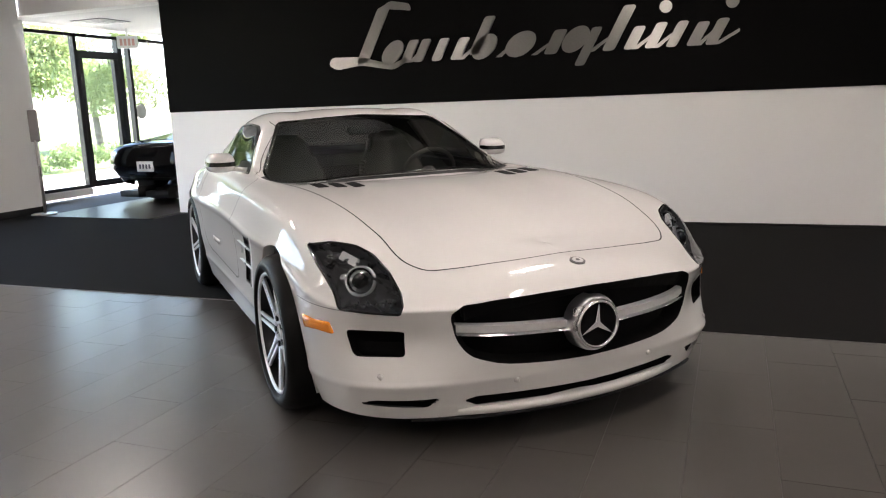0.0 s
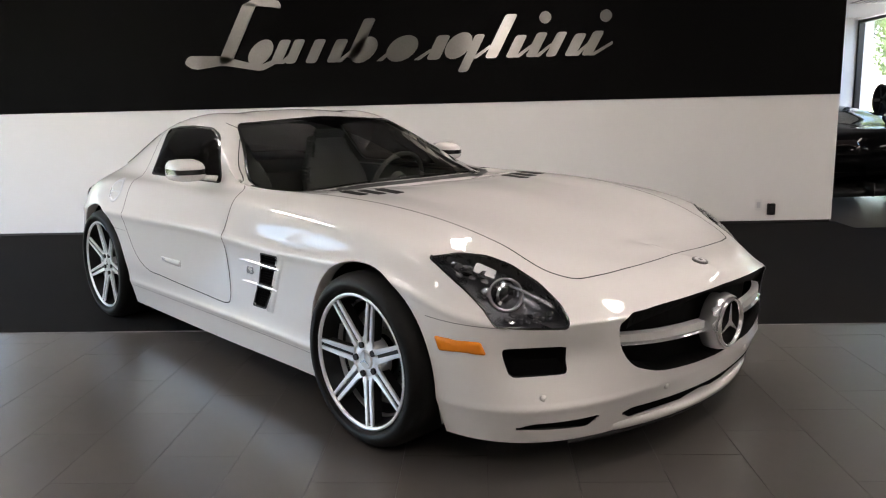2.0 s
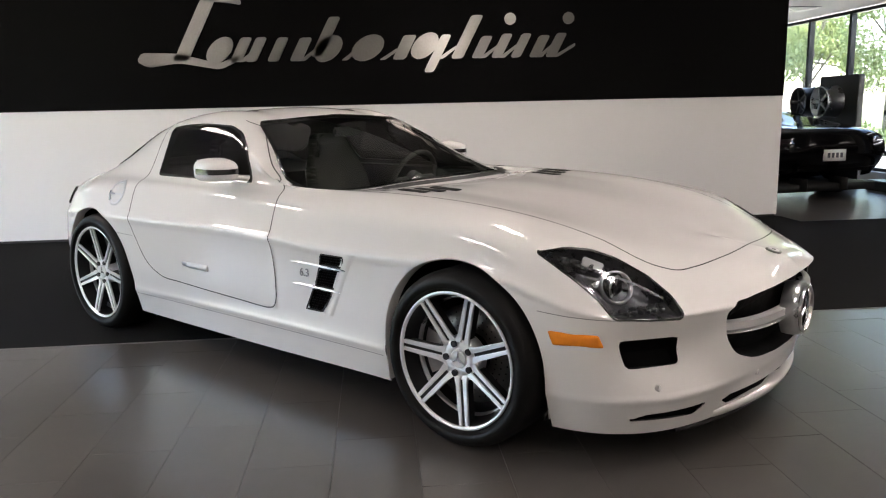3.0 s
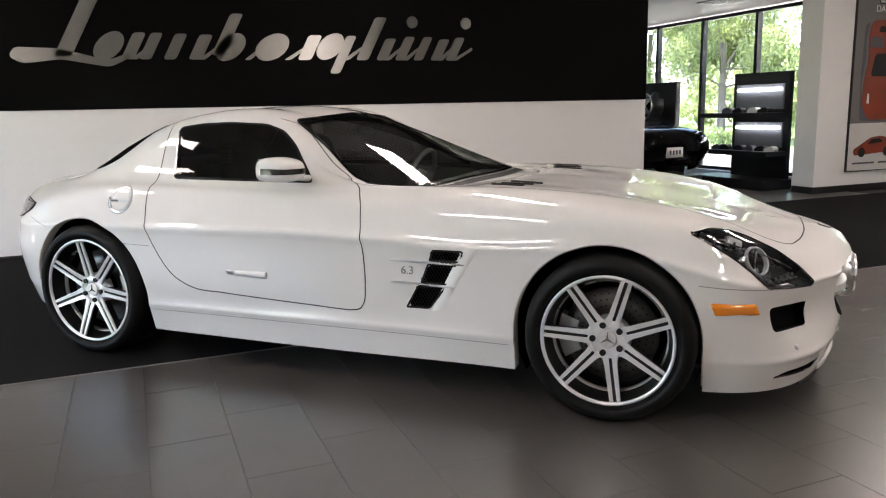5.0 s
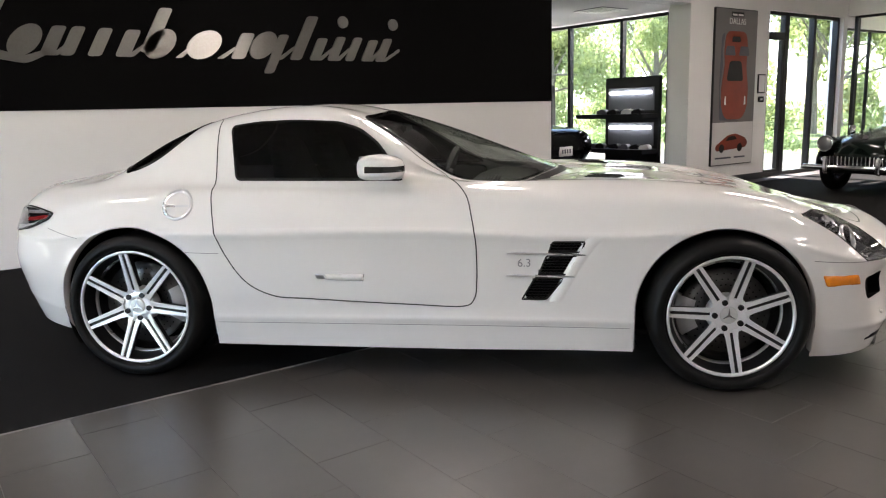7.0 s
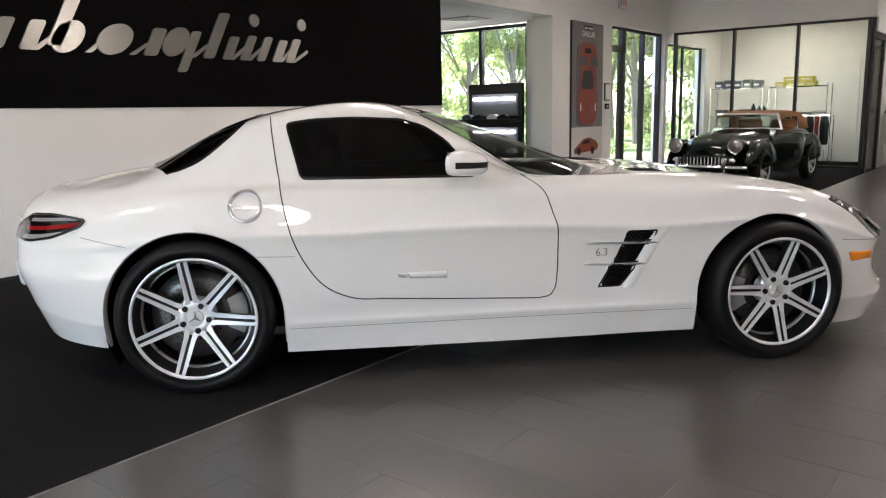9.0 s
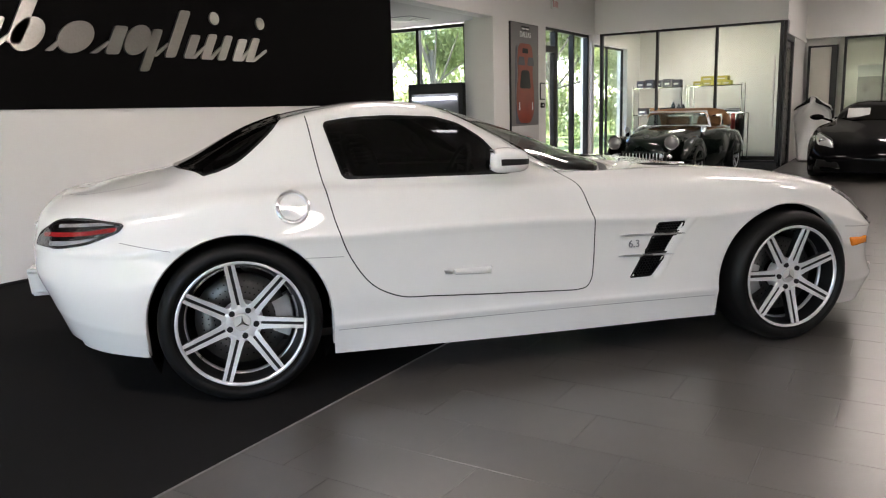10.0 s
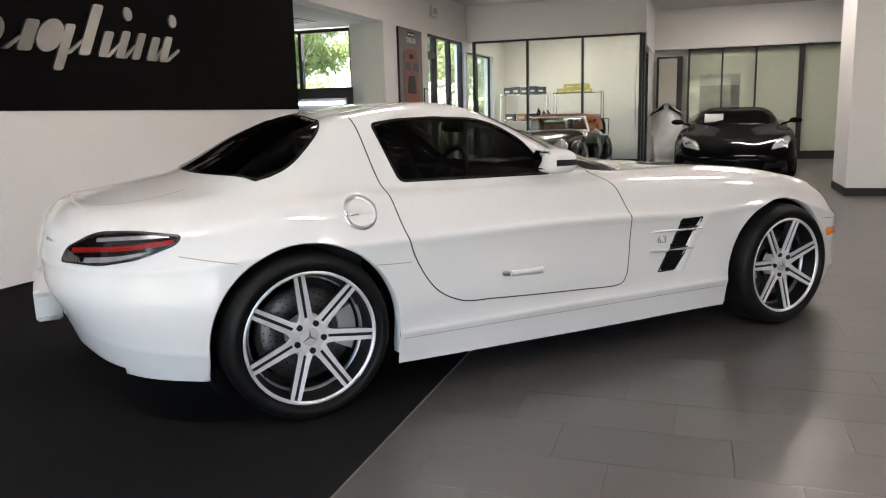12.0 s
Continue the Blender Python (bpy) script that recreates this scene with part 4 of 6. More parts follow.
def car_wheel(parent, x, y, z, radius, rim, wide, turn, sgn, caliper_at=150):
    """A wheel with seven grooved spokes; its outer face looks along +y before sgn mirrors it."""
    root = thing("wheel", "", "", pose(x, y * sgn, z, 0, 0, 0 if sgn > 0 else 180))
    root.parent = parent
    w = wide / 2
    tyre = lathe([(rim - 0.004, -w + 0.01), (rim + 0.01, -w), (radius - 0.03, -w - 0.004), (radius - 0.008, -w + 0.02), (radius, -w + 0.05), (radius + 0.001, 0), (radius, w - 0.05), (radius - 0.008, w - 0.02),
                  (radius - 0.03, w + 0.004), (radius - 0.06, w + 0.006), (rim + 0.012, w), (rim - 0.002, w - 0.012)], 72)
    part("tyre", tyre, M_TYRE, root, "low-profile black tyre", True)
    barrel = lathe([(rim - 0.001, w - 0.008), (rim - 0.003, w - 0.004), (rim - 0.012, w - 0.0045), (rim - 0.0155, w - 0.014)], 72)
    part("rim_lip", barrel, M_RIM, root, "machined silver rim lip", True)
    part("rim_bead", lathe([(rim - 0.030, w - 0.085), (rim - 0.034, w - 0.078), (rim - 0.040, w - 0.080), (rim - 0.043, w - 0.095)], 60), M_SILVER, root, "", True)
    part("rim_barrel", lathe([(rim - 0.0155, w - 0.014), (rim - 0.020, w - 0.05), (rim - 0.045, w - 0.10), (rim - 0.05, -w + 0.03), (rim - 0.004, -w + 0.01)], 72), M_RIM_DARK, root, "", True)
    face, deep, hub_face = w - 0.012, w - 0.03, w - 0.024
    for i in range(7):
        a = radians(turn + i * 360 / 7)
        m = Matrix.Rotation(-a, 4, "Y")
        rail = lambda s: prism([(0.066, s * 0.006), (rim - 0.012, s * 0.007), (rim - 0.012, s * 0.0215), (0.10, s * 0.0255), (0.062, s * 0.032)][::s], "xz", face - 0.012, face, 0.002)
        spoke = rail(1)
        other = rail(-1)
        tmp = bpy.data.meshes.new("tmp")
        other.to_mesh(tmp)
        spoke.from_mesh(tmp)
        bpy.data.meshes.remove(tmp)
        other.free()
        dish = lambda v: -0.034 * max(0.0, 1 - math.hypot(v.co.x, v.co.z) / 0.22)
        for v in spoke.verts:
            v.co.y += dish(v)
        bmesh.ops.transform(spoke, verts=spoke.verts, matrix=m)
        part("spoke", spoke, M_RIM, root)
        web = box(0.05, rim - 0.02, face - 0.055, face - 0.006, -0.017, 0.017, 0.004)
        for v in web.verts:
            v.co.y += dish(v)
        bmesh.ops.transform(web, verts=web.verts, matrix=m)
        part("spoke_web", web, M_RIM_DARK, root)
    hub = lathe([(0.001, hub_face - 0.022), (0.03, hub_face - 0.020), (0.036, hub_face - 0.018), (0.078, hub_face - 0.016), (0.086, hub_face - 0.024), (0.088, hub_face - 0.07)], 40)
    part("hub", hub, M_RIM, root, "", True)
    part("hub_cap", lathe([(0.001, hub_face - 0.012), (0.033, hub_face - 0.013), (0.039, hub_face - 0.02)], 32), M_SATIN, root)
    part("cap_mark", prism(star(3, 0.005, 0.033, 0), "xz", hub_face - 0.0125, hub_face - 0.009), M_CHROME, root)
    for i in range(5):
        a = radians(turn + 36 + i * 72)
        c = (0.058 * math.cos(a), 0, 0.058 * math.sin(a))
        part("lug_bolt", rod((c[0], hub_face - 0.03, c[2]), (c[0], hub_face - 0.008, c[2]), 0.0125, 12), M_RIM_DARK, root)
    disc = lathe([(0.08, deep - 0.10), (0.095, deep - 0.085), (rim - 0.075, deep - 0.085), (rim - 0.075, deep - 0.115), (0.08, deep - 0.115)], 48)
    part("brake_disc", disc, M_DISC, root, "drilled steel brake disc", True)
    holes = bmesh.new()
    for i in range(36):
        for j, r in enumerate((0.115, 0.140, 0.165)):
            a = radians(i * 10 + j * 3.4)
            bmesh.ops.create_circle(holes, cap_ends=True, segments=8, radius=0.0032, matrix=pose(r * math.cos(a), deep - 0.0835, r * math.sin(a), -90, 0, 0))
    tagged(part("disc_holes", holes, M_PIT, root), "small drilled holes", kind="stuff")
    cal = lathe([(rim - 0.13, deep - 0.07), (rim - 0.055, deep - 0.07), (rim - 0.05, deep - 0.13), (rim - 0.13, deep - 0.13), (rim - 0.13, deep - 0.07)], 14, "y", (caliper_at - 26, caliper_at + 26))
    part("brake_caliper", cal, M_CALIPER, root, "silver brake caliper", True)
    return root


for sgn in (-1, 1):
    car_wheel(coupe, 1.34, 0.868, 0.334, 0.334, 0.262, 0.265, 107 if sgn < 0 else 40, sgn, 185 if sgn > 0 else -5)
    car_wheel(coupe, -1.34, 0.812, 0.342, 0.342, 0.272, 0.295, 82 if sgn < 0 else 20, sgn, 0 if sgn > 0 else 180)


# ---- details of the coupe ----


def recess(name, outline, view, depth, material, step=0.03, parents=None, mirror=True, label=""):
    """A pocket behind an opening: its floor and walls."""
    bm = shell.drape(outline, view, -depth, step, -depth + 0.002)
    if mirror:
        return both(name, bm, material, label=label, smooth=False)
    return part(name, bm, material, coupe, label)


def words(text, size, material, m, parent, name="lettering", thick=0.002):
    """Flat raised lettering in the built-in font."""
    cu = bpy.data.curves.new(name, "FONT")
    cu.body, cu.size, cu.extrude, cu.align_x, cu.align_y = text, size, thick, "CENTER", "CENTER"
    tmp = new("tmp", cu)
    me = bpy.data.meshes.new_from_object(tmp.evaluated_get(bpy.context.evaluated_depsgraph_get()))
    bpy.data.objects.remove(tmp)
    me.materials.clear()
    me.materials.append(material)
    ob = new(name, me)
    ob.matrix_basis = m
    if parent:
        ob.parent = parent
    return ob


# headlamps
lamp_at = lambda p: Vector(shell.hit(*seen_from([p], LAMP_VIEW)[0], LAMP_VIEW)[0])
pocket = recess("headlamp", LAMP, LAMP_VIEW, 0.05, M_LAMP_IN, 0.025, label="dark headlamp housing with clear lens")
both("lens", shell.drape(LAMP, LAMP_VIEW, 0.0005, 0.03, 0.0), M_LENS, parents=pocket)
both("lamp_rim", shell.drape(LAMP, LAMP_VIEW, 0.0015, 0.03, 0.004, shrink(LAMP, 0.006)), M_FRIT, parents=pocket)
LD = Vector(LAMP_VIEW[0])


def lamp_tube(p, r, long, material, name, sink=0.03, dr=(-1, -0.12, 0.0)):
    c = lamp_at(p) + LD * sink
    d = Vector(dr).normalized()
    return both(name, rod(c + d * long, c, r, 28), material, parents=pocket)


lamp_tube((1.915, 0.80, 0.66), 0.050, 0.03, M_FRIT, "projector_shroud", 0.040)
lamp_tube((1.915, 0.80, 0.66), 0.041, 0.03, M_CHROME, "projector", 0.036)
lamp_tube((1.915, 0.80, 0.66), 0.030, 0.004, M_FRIT, "projector_lens", 0.032)
lamp_tube((1.88, 0.85, 0.668), 0.020, 0.03, M_CHROME, "reflector", 0.034)
for i in range(3):
    lamp_tube((1.745 + 0.045 * i, 0.855 - 0.018 * i, 0.735 - 0.008 * i), 0.014, 0.02, M_LAMP_IN, "reflector", 0.030)
for i in range(6):
    lamp_tube((1.95 + 0.013 * i, 0.815 - 0.022 * i, 0.565), 0.008, 0.02, M_LAMP_IN, "light_diode", 0.018)
LR, LU = Vector(LAMP_VIEW[1]), Vector(LAMP_VIEW[2])


def lamp_block(p, wide, high, sink, material, name, lean=0.0):
    """A bright block set into the lamp, facing out through its lens."""
    c = lamp_at(p) + LD * sink
    r = (LR * math.cos(lean) + LU * math.sin(lean)).normalized()
    u = LD.cross(r).normalized()
    m = Matrix((r, u, LD)).transposed().to_4x4()
    m.translation = c
    return both(name, box(-wide / 2, wide / 2, -high / 2, high / 2, 0.0, 0.02, 0.003, m=m), material, parents=pocket, smooth=False)


both("bezel", (lambda b: (bmesh.ops.transform(b, verts=b.verts, matrix=Matrix.Translation(lamp_at((1.915, 0.80, 0.66)) + LD * 0.030) @ (-LD).to_track_quat("Z", "Y").to_matrix().to_4x4()), b)[1])(lathe([(0.060, -0.012), (0.057, 0.002), (0.051, 0.001), (0.047, -0.014)], 40, "z")), M_SILVER, parents=pocket)
for i in range(4):
    lamp_block((1.735 + 0.038 * i, 0.862 - 0.022 * i, 0.748 - 0.010 * i), 0.026, 0.014, 0.026, M_LAMP_IN, "light_block", -0.35)
    lamp_block((1.765 + 0.036 * i, 0.872 - 0.024 * i, 0.715 - 0.010 * i), 0.026, 0.010, 0.024, M_LAMP_IN, "light_block", -0.35)
lamp_block((1.815, 0.80, 0.722), 0.075, 0.034, 0.020, M_SATIN, "light_block", -0.45)
for i in range(5):
    lamp_block((1.945 + 0.018 * i, 0.830 - 0.030 * i, 0.585 + 0.001 * i), 0.026, 0.014, 0.020, M_LAMP_IN, "light_block")
both("lamp_fin", shell.line([seen_from([(1.72, 0.86, 0.735)], LAMP_VIEW)[0], seen_from([(1.82, 0.80, 0.705)], LAMP_VIEW)[0], seen_from([(1.92, 0.73, 0.66)], LAMP_VIEW)[0], seen_from([(2.0, 0.67, 0.60)], LAMP_VIEW)[0]], LAMP_VIEW, 0.012, -0.018), M_LAMP_IN, parents=pocket)

# grille, wing bar and ring
recess("grille", whole_yz(GRILLE_HALF), FRONT, 0.075, M_PIT, 0.05, mirror=False, label="deep black grille")
wing = bmesh.new()
for lo, hi, out in ((0.464, 0.498, 0.012), (0.453, 0.464, 0.020)):
    rows = []
    for y in np.linspace(-0.515, 0.515, 31):
        p, _ = shell.hit(y, 0.48, FRONT)
        droop = -0.028 * (1 - abs(y) / 0.5)
        rows.append([wing.verts.new((p.x + out * k - 0.030, y, z + droop)) for k, z in ((-1.5, lo), (1, lo + 0.004), (1, hi - 0.004), (-1.5, hi))])
    for a, b in zip(rows, rows[1:]):
        for j in range(3):
            wing.faces.new((a[j], b[j], b[j + 1], a[j + 1]))
bmesh.ops.recalc_face_normals(wing, faces=wing.faces)
upper = wing.copy()
chrome_faces = list(wing.faces)[:90]
bmesh.ops.delete(wing, geom=chrome_faces, context="FACES")
upper.faces.ensure_lookup_table()
bmesh.ops.delete(upper, geom=list(upper.faces)[90:], context="FACES")
bar_part = part("wing_bar", upper, M_SATIN, coupe, "silver horizontal grille bar")
part("chrome_edge", wing, M_CHROME, bar_part, "chrome edge strip", True)
badge = thing("grille_badge", "", "", pose(2.266, 0, 0.453, 0, -4, -90))
badge.parent = coupe
part("collar", lathe([(0.108, -0.05), (0.106, -0.01), (0.101, 0.008), (0.096, 0.013), (0.090, 0.008)], 56), M_SILVER, badge, "broad silver collar", True)
part("ring", lathe([(0.090, 0.008), (0.093, 0.020), (0.086, 0.027), (0.080, 0.022), (0.079, 0.008)], 56), M_CHROME, badge, "chrome ring", True)
part("disc", lathe([(0.001, 0.004), (0.088, 0.004), (0.088, -0.02)], 48), M_PIT, badge)
spike = prism(star(3, 0.012, 0.082, 0), "xz", 0.005, 0.018, 0.002)
part("emblem", spike, M_CHROME, badge, "plain three-pointed chrome shape")
# intakes and lip
recess("intake", INTAKE, FRONT, 0.05, M_PIT, label="black side intake")
recess("lip_slot", SLOT, FRONT, 0.03, M_PIT)
recess("lower_scoop", whole_yz(SCOOP_HALF), FRONT, 0.06, M_PIT, mirror=False)
lip = bmesh.new()
rows = []
for y in np.linspace(-0.50, 0.50, 41):
    p, _ = shell.hit(y, 0.165, FRONT)
    k = 1 - (abs(y) / 0.5) ** 3
    rows.append([lip.verts.new(q) for q in ((p.x - 0.03, y, 0.174), (p.x + 0.010 * k, y, 0.171), (p.x + 0.016 * k, y, 0.162), (p.x + 0.012 * k, y, 0.142), (p.x - 0.05, y, 0.136))])
for a, b in zip(rows, rows[1:]):
    for j in range(4):
        lip.faces.new((a[j], b[j], b[j + 1], a[j + 1]))
bmesh.ops.recalc_face_normals(lip, faces=lip.faces)
part("front_lip", lip, M_PAINT, coupe, "", True)
splitter, rows = bmesh.new(), []
for y in np.linspace(-0.66, 0.66, 41):
    p, _ = shell.hit(y, 0.150, FRONT)
    rows.append([splitter.verts.new(q) for q in ((p.x - 0.08, y, 0.136), (p.x + 0.004, y, 0.135), (p.x + 0.002, y, 0.124), (p.x - 0.08, y, 0.120))])
for a, b in zip(rows, rows[1:]):
    for j in range(3):
        splitter.faces.new((a[j], b[j], b[j + 1], a[j + 1]))
bmesh.ops.recalc_face_normals(splitter, faces=splitter.faces)
part("splitter", splitter, M_DARK, coupe, "thin black splitter under the lip", True)
both("parking_sensor", rod(shell.hit(0.757, 0.307, FRONT)[0] - Vector((0.01, 0, 0)), shell.hit(0.757, 0.307, FRONT)[0] + Vector((0.004, 0.0, 0)), 0.011, 16), M_PAINT)
both("parking_sensor", rod(shell.hit(0.30, 0.27, FRONT)[0] - Vector((0.01, 0, 0)), shell.hit(0.30, 0.27, FRONT)[0] + Vector((0.004, 0.0, 0)), 0.011, 16), M_PAINT)
both("side_marker", shell.drape(rounded([(1.710, 0.502), (1.866, 0.496), (1.880, 0.454), (1.728, 0.456)], 0.008), SIDE, 0.0065, 0.02, 0.010), M_AMBER, label="amber side marker light")

# side vents
for vent in VENTS:
    pit = recess("side_vent", vent, SIDE, 0.012, M_PIT, 0.015, label="black honeycomb side vent")
    both("vent_rim", shell.drape(vent, SIDE, 0.0015, 0.012, 0.004, shrink(vent, 0.008)), M_DARK, parents=pit, smooth=False)
    a = np.array(vent)
    lo, hi = a.min(0), a.max(0)
    mesh = bmesh.new()
    for row, z in enumerate(np.arange(lo[1] + 0.006, hi[1] - 0.004, 0.0125)):
        for x in np.arange(lo[0] + 0.008 + (row % 2) * 0.0075, hi[0] - 0.006, 0.015):
            lean = [p[0] + (q[0] - p[0]) * (z - p[1]) / (q[1] - p[1]) for p, q in zip(a, np.roll(a, -1, 0)) if (p[1] > z) != (q[1] > z)]
            if lean and min(lean) + 0.010 < x < max(lean) - 0.010:
                p, _ = shell.hit(x, z, SIDE)
                bmesh.ops.create_circle(mesh, cap_ends=False, segments=6, radius=0.0075, matrix=pose(x, p.y - 0.0035, z, 90, 0, 0))
    ring_edges = list(mesh.edges)
    ex = bmesh.ops.extrude_edge_only(mesh, edges=ring_edges)
    bmesh.ops.translate(mesh, verts=[g for g in ex["geom"] if isinstance(g, bmesh.types.BMVert)], vec=(0, -0.006, 0))
    for ob in both("vent_mesh", mesh, M_RIM_DARK, smooth=False).values():
        tagged(ob, "black honeycomb mesh", kind="stuff")
# the flare behind the vents, turned outwards to the wheel
flare, rows = bmesh.new(), []
for t in np.linspace(0, 1, 24):
    z = 0.664 - 0.284 * t
    x0 = 0.757 - 0.166 * t ** 0.8
    x1 = x0 + 0.058 - 0.012 * t
    q0, q1 = shell.hit(x0, z, SIDE)[0], shell.hit(x1, z, SIDE)[0]
    rows.append([flare.verts.new(q) for q in ((x0 - 0.002, q0.y - 0.004, z), (x0, q0.y + 0.001, z), (x1 - 0.008, q1.y + 0.003, z), (x1 - 0.003, q1.y + 0.002, z), (x1 + 0.012, q1.y - 0.001, z))])
for u, v in zip(rows, rows[1:]):
    for j in range(4):
        flare.faces.new((u[j], v[j], v[j + 1], u[j + 1]))
bmesh.ops.recalc_face_normals(flare, faces=flare.faces)
both("vent_flare", flare, M_PAINT)
for a, b in (((0.405, 0.598), (0.748, 0.590)), ((0.402, 0.498), (0.700, 0.491))):
    fin = bmesh.new()
    rows = []
    for t in np.linspace(0, 1, 16):
        x, z = a[0] + (b[0] - a[0]) * t, a[1] + (b[1] - a[1]) * t
        p, _ = shell.hit(x, z, SIDE)
        h = 0.0045 * min(1.0, 8 * t, 8 * (1 - t) + 0.25)
        rows.append([fin.verts.new(q) for q in ((x, p.y - 0.004, z + h * 1.6), (x, p.y + 0.009, z + h * 0.5), (x, p.y + 0.010, z - h * 0.5), (x, p.y - 0.004, z - h * 1.6))])
    for u, v in zip(rows, rows[1:]):
        for j in range(3):
            fin.faces.new((u[j], v[j], v[j + 1], u[j + 1]))
    bmesh.ops.recalc_face_normals(fin, faces=fin.faces)
    both("vent_fin", fin, M_SILVER, label="slim silver fin")
for s in (1, -1):
    p, n = shell.hit(0.483, 0.553, SIDE)
    words("6.3", 0.050, M_LETTER, pose(0.483, s * (p.y + 0.004), 0.553, 90, 0, 180 if s > 0 else 0), coupe, "lettering")

# door handles, fuel cap
both("door_handle", shell.drape(rounded([(-0.412, 0.503), (-0.232, 0.503), (-0.236, 0.473), (-0.404, 0.479)], 0.006), SIDE, 0.007, 0.03, 0.009), M_PAINT, parents=doors, label="flush white door handle")
both("handle_edge", shell.line([(-0.404, 0.479), (-0.236, 0.473), (-0.232, 0.503)], SIDE, 0.004, 0.002, n=1), M_GAP, parents=doors)
both("handle_button", shell.drape(rounded([(-0.458, 0.503), (-0.420, 0.503), (-0.412, 0.481), (-0.450, 0.483)], 0.005), SIDE, 0.004, 0.03, 0.006), M_SILVER, parents=doors)
CAP = [(-1.10 + 0.072 * math.cos(a), 0.818 + 0.068 * math.sin(a)) for a in np.linspace(0, 2 * math.pi, 40, False)]
CAP_IN = [(-1.10 + 0.056 * math.cos(a), 0.818 + 0.053 * math.sin(a)) for a in np.linspace(0, 2 * math.pi, 40, False)]
cap = both("fuel_cap", shell.drape(CAP, SIDE, 0.003, 0.03, 0.006, CAP_IN), M_SILVER, label="round silver fuel filler cap")
both("cap_plate", shell.drape(CAP_IN, SIDE, -0.002, 0.03, 0.004), M_CAP, parents=cap)
both("cap_bar", shell.line([(-1.152, 0.812), (-1.10, 0.812), (-1.048, 0.812)], SIDE, 0.010, 0.005), M_SILVER, parents=cap)

# mirrors
def mirror_shell(grow):
    bm = bmesh.new()
    bmesh.ops.create_uvsphere(bm, u_segments=40, v_segments=32, radius=1.0)
    sq = lambda t: math.copysign(abs(t) ** 0.60, t)
    for v in bm.verts:
        x, y, z = (sq(t) * grow for t in v.co)
        v.co = (-0.138 + 0.100 * x * (1 if x > 0 else 0.85) - 0.03 * max(0.0, y), 0.914 + 0.078 * y, 0.969 + (0.064 - 0.014 * max(0.0, x) if z > 0 else 0.048) * z)
    return bm


mir = both("wing_mirror", mirror_shell(1.0), M_PAINT, label="white door mirror with black slot")
slot_bm = mirror_shell(1.015)
bmesh.ops.delete(slot_bm, geom=[f for f in slot_bm.faces if not (0.962 < f.calc_center_median().z < 0.983 and f.calc_center_median().x > -0.19)], context="FACES")
both("mirror_slot", slot_bm, M_FRIT, parents=mir)
both("mirror_glass", box(-0.226, -0.214, 0.855, 0.975, 0.938, 1.026, 0.01), M_CHROME, parents=mir)
arm = rod((-0.09, 0.775, 0.915), (-0.125, 0.865, 0.940), 0.030, 16, r2=0.022)
for v in arm.verts:
    v.co.z = 0.94 + (v.co.z - 0.94) * 0.55
both("mirror_arm", arm, M_PAINT, parents=mir)

# hood vents, emblem, wipers
for s in (1, -1):
    for i in range(3):
        y, x = 0.43 + 0.085 * i, 0.79 - 0.02 * i
        q = rounded([(x, s * (y - 0.026)), (x + 0.15, s * (y - 0.030)), (x + 0.16, s * (y + 0.026)), (x + 0.01, s * (y + 0.030))][::s], 0.008, 3)
        part("hood_vent", shell.drape(q, TOP, 0.0025, 0.03, 0.003), M_PIT, coupe)
e, en = shell.hit(2.155, 0.0, TOP)
part("hood_emblem", rod(e - en * 0.004, e + en * 0.004, 0.030, 32), M_DISC, coupe, "small round silver emblem")
part("hood_emblem_ring", rod(e - en * 0.004, e + en * 0.006, 0.021, 24), M_SATIN, coupe)
part("hood_emblem_centre", rod(e - en * 0.004, e + en * 0.0075, 0.008, 20), M_DISC, coupe)
COWL = SCREEN_HALF[-30:]
cowl_path = [(a + 0.032, b) for a, b in COWL] + [(a + 0.032, -b) for a, b in COWL[:-1][::-1]]
part("cowl", shell.line(cowl_path, TOP, 0.046, 0.002), M_DARK, coupe, "black cowl strip under the windscreen", True)
# tail lamps, bumper, exhausts
M_CLEAR = surface("clear_tail_lens", (0.52, 0.48, 0.48), 0.15, 0.3, vary=0.3, scale=40)
TAIL_VIEW = frame_of((0.72, -0.69, -0.08))
TAIL = rounded(seen_from([(-1.76, 0.815, 0.775), (-1.80, 0.835, 0.745), (-1.93, 0.79, 0.695), (-2.05, 0.70, 0.672), (-2.19, 0.53, 0.675), (-2.17, 0.545, 0.73), (-2.06, 0.645, 0.792), (-1.93, 0.735, 0.795)], TAIL_VIEW), 0.045, 5)
tails = both("tail_lamp", shell.drape(TAIL, TAIL_VIEW, 0.004, 0.03, 0.008), M_SMOKE, label="smoked red tail lamp")
tv = lambda *p: [seen_from([q], TAIL_VIEW)[0] for q in p]
both("red_strip", shell.line(tv((-1.80, 0.82, 0.755), (-1.95, 0.76, 0.738), (-2.08, 0.66, 0.73), (-2.15, 0.58, 0.725)), TAIL_VIEW, 0.019, 0.0065), M_RED, parents=tails)
both("clear_strip", shell.line(tv((-1.82, 0.81, 0.778), (-1.95, 0.75, 0.772), (-2.06, 0.66, 0.765)), TAIL_VIEW, 0.016, 0.0065), M_CLEAR, parents=tails)
both("clear_strip", shell.line(tv((-1.88, 0.80, 0.715), (-1.98, 0.745, 0.70), (-2.10, 0.64, 0.69)), TAIL_VIEW, 0.020, 0.0065), M_CLEAR, parents=tails)
both("lamp_cover", shell.drape(TAIL, TAIL_VIEW, 0.010, 0.03, 0.006), M_LENS, parents=tails)
both("lamp_rim", shell.drape(TAIL, TAIL_VIEW, 0.0105, 0.03, 0.008, shrink(TAIL, 0.008)), M_SMOKE, parents=tails)
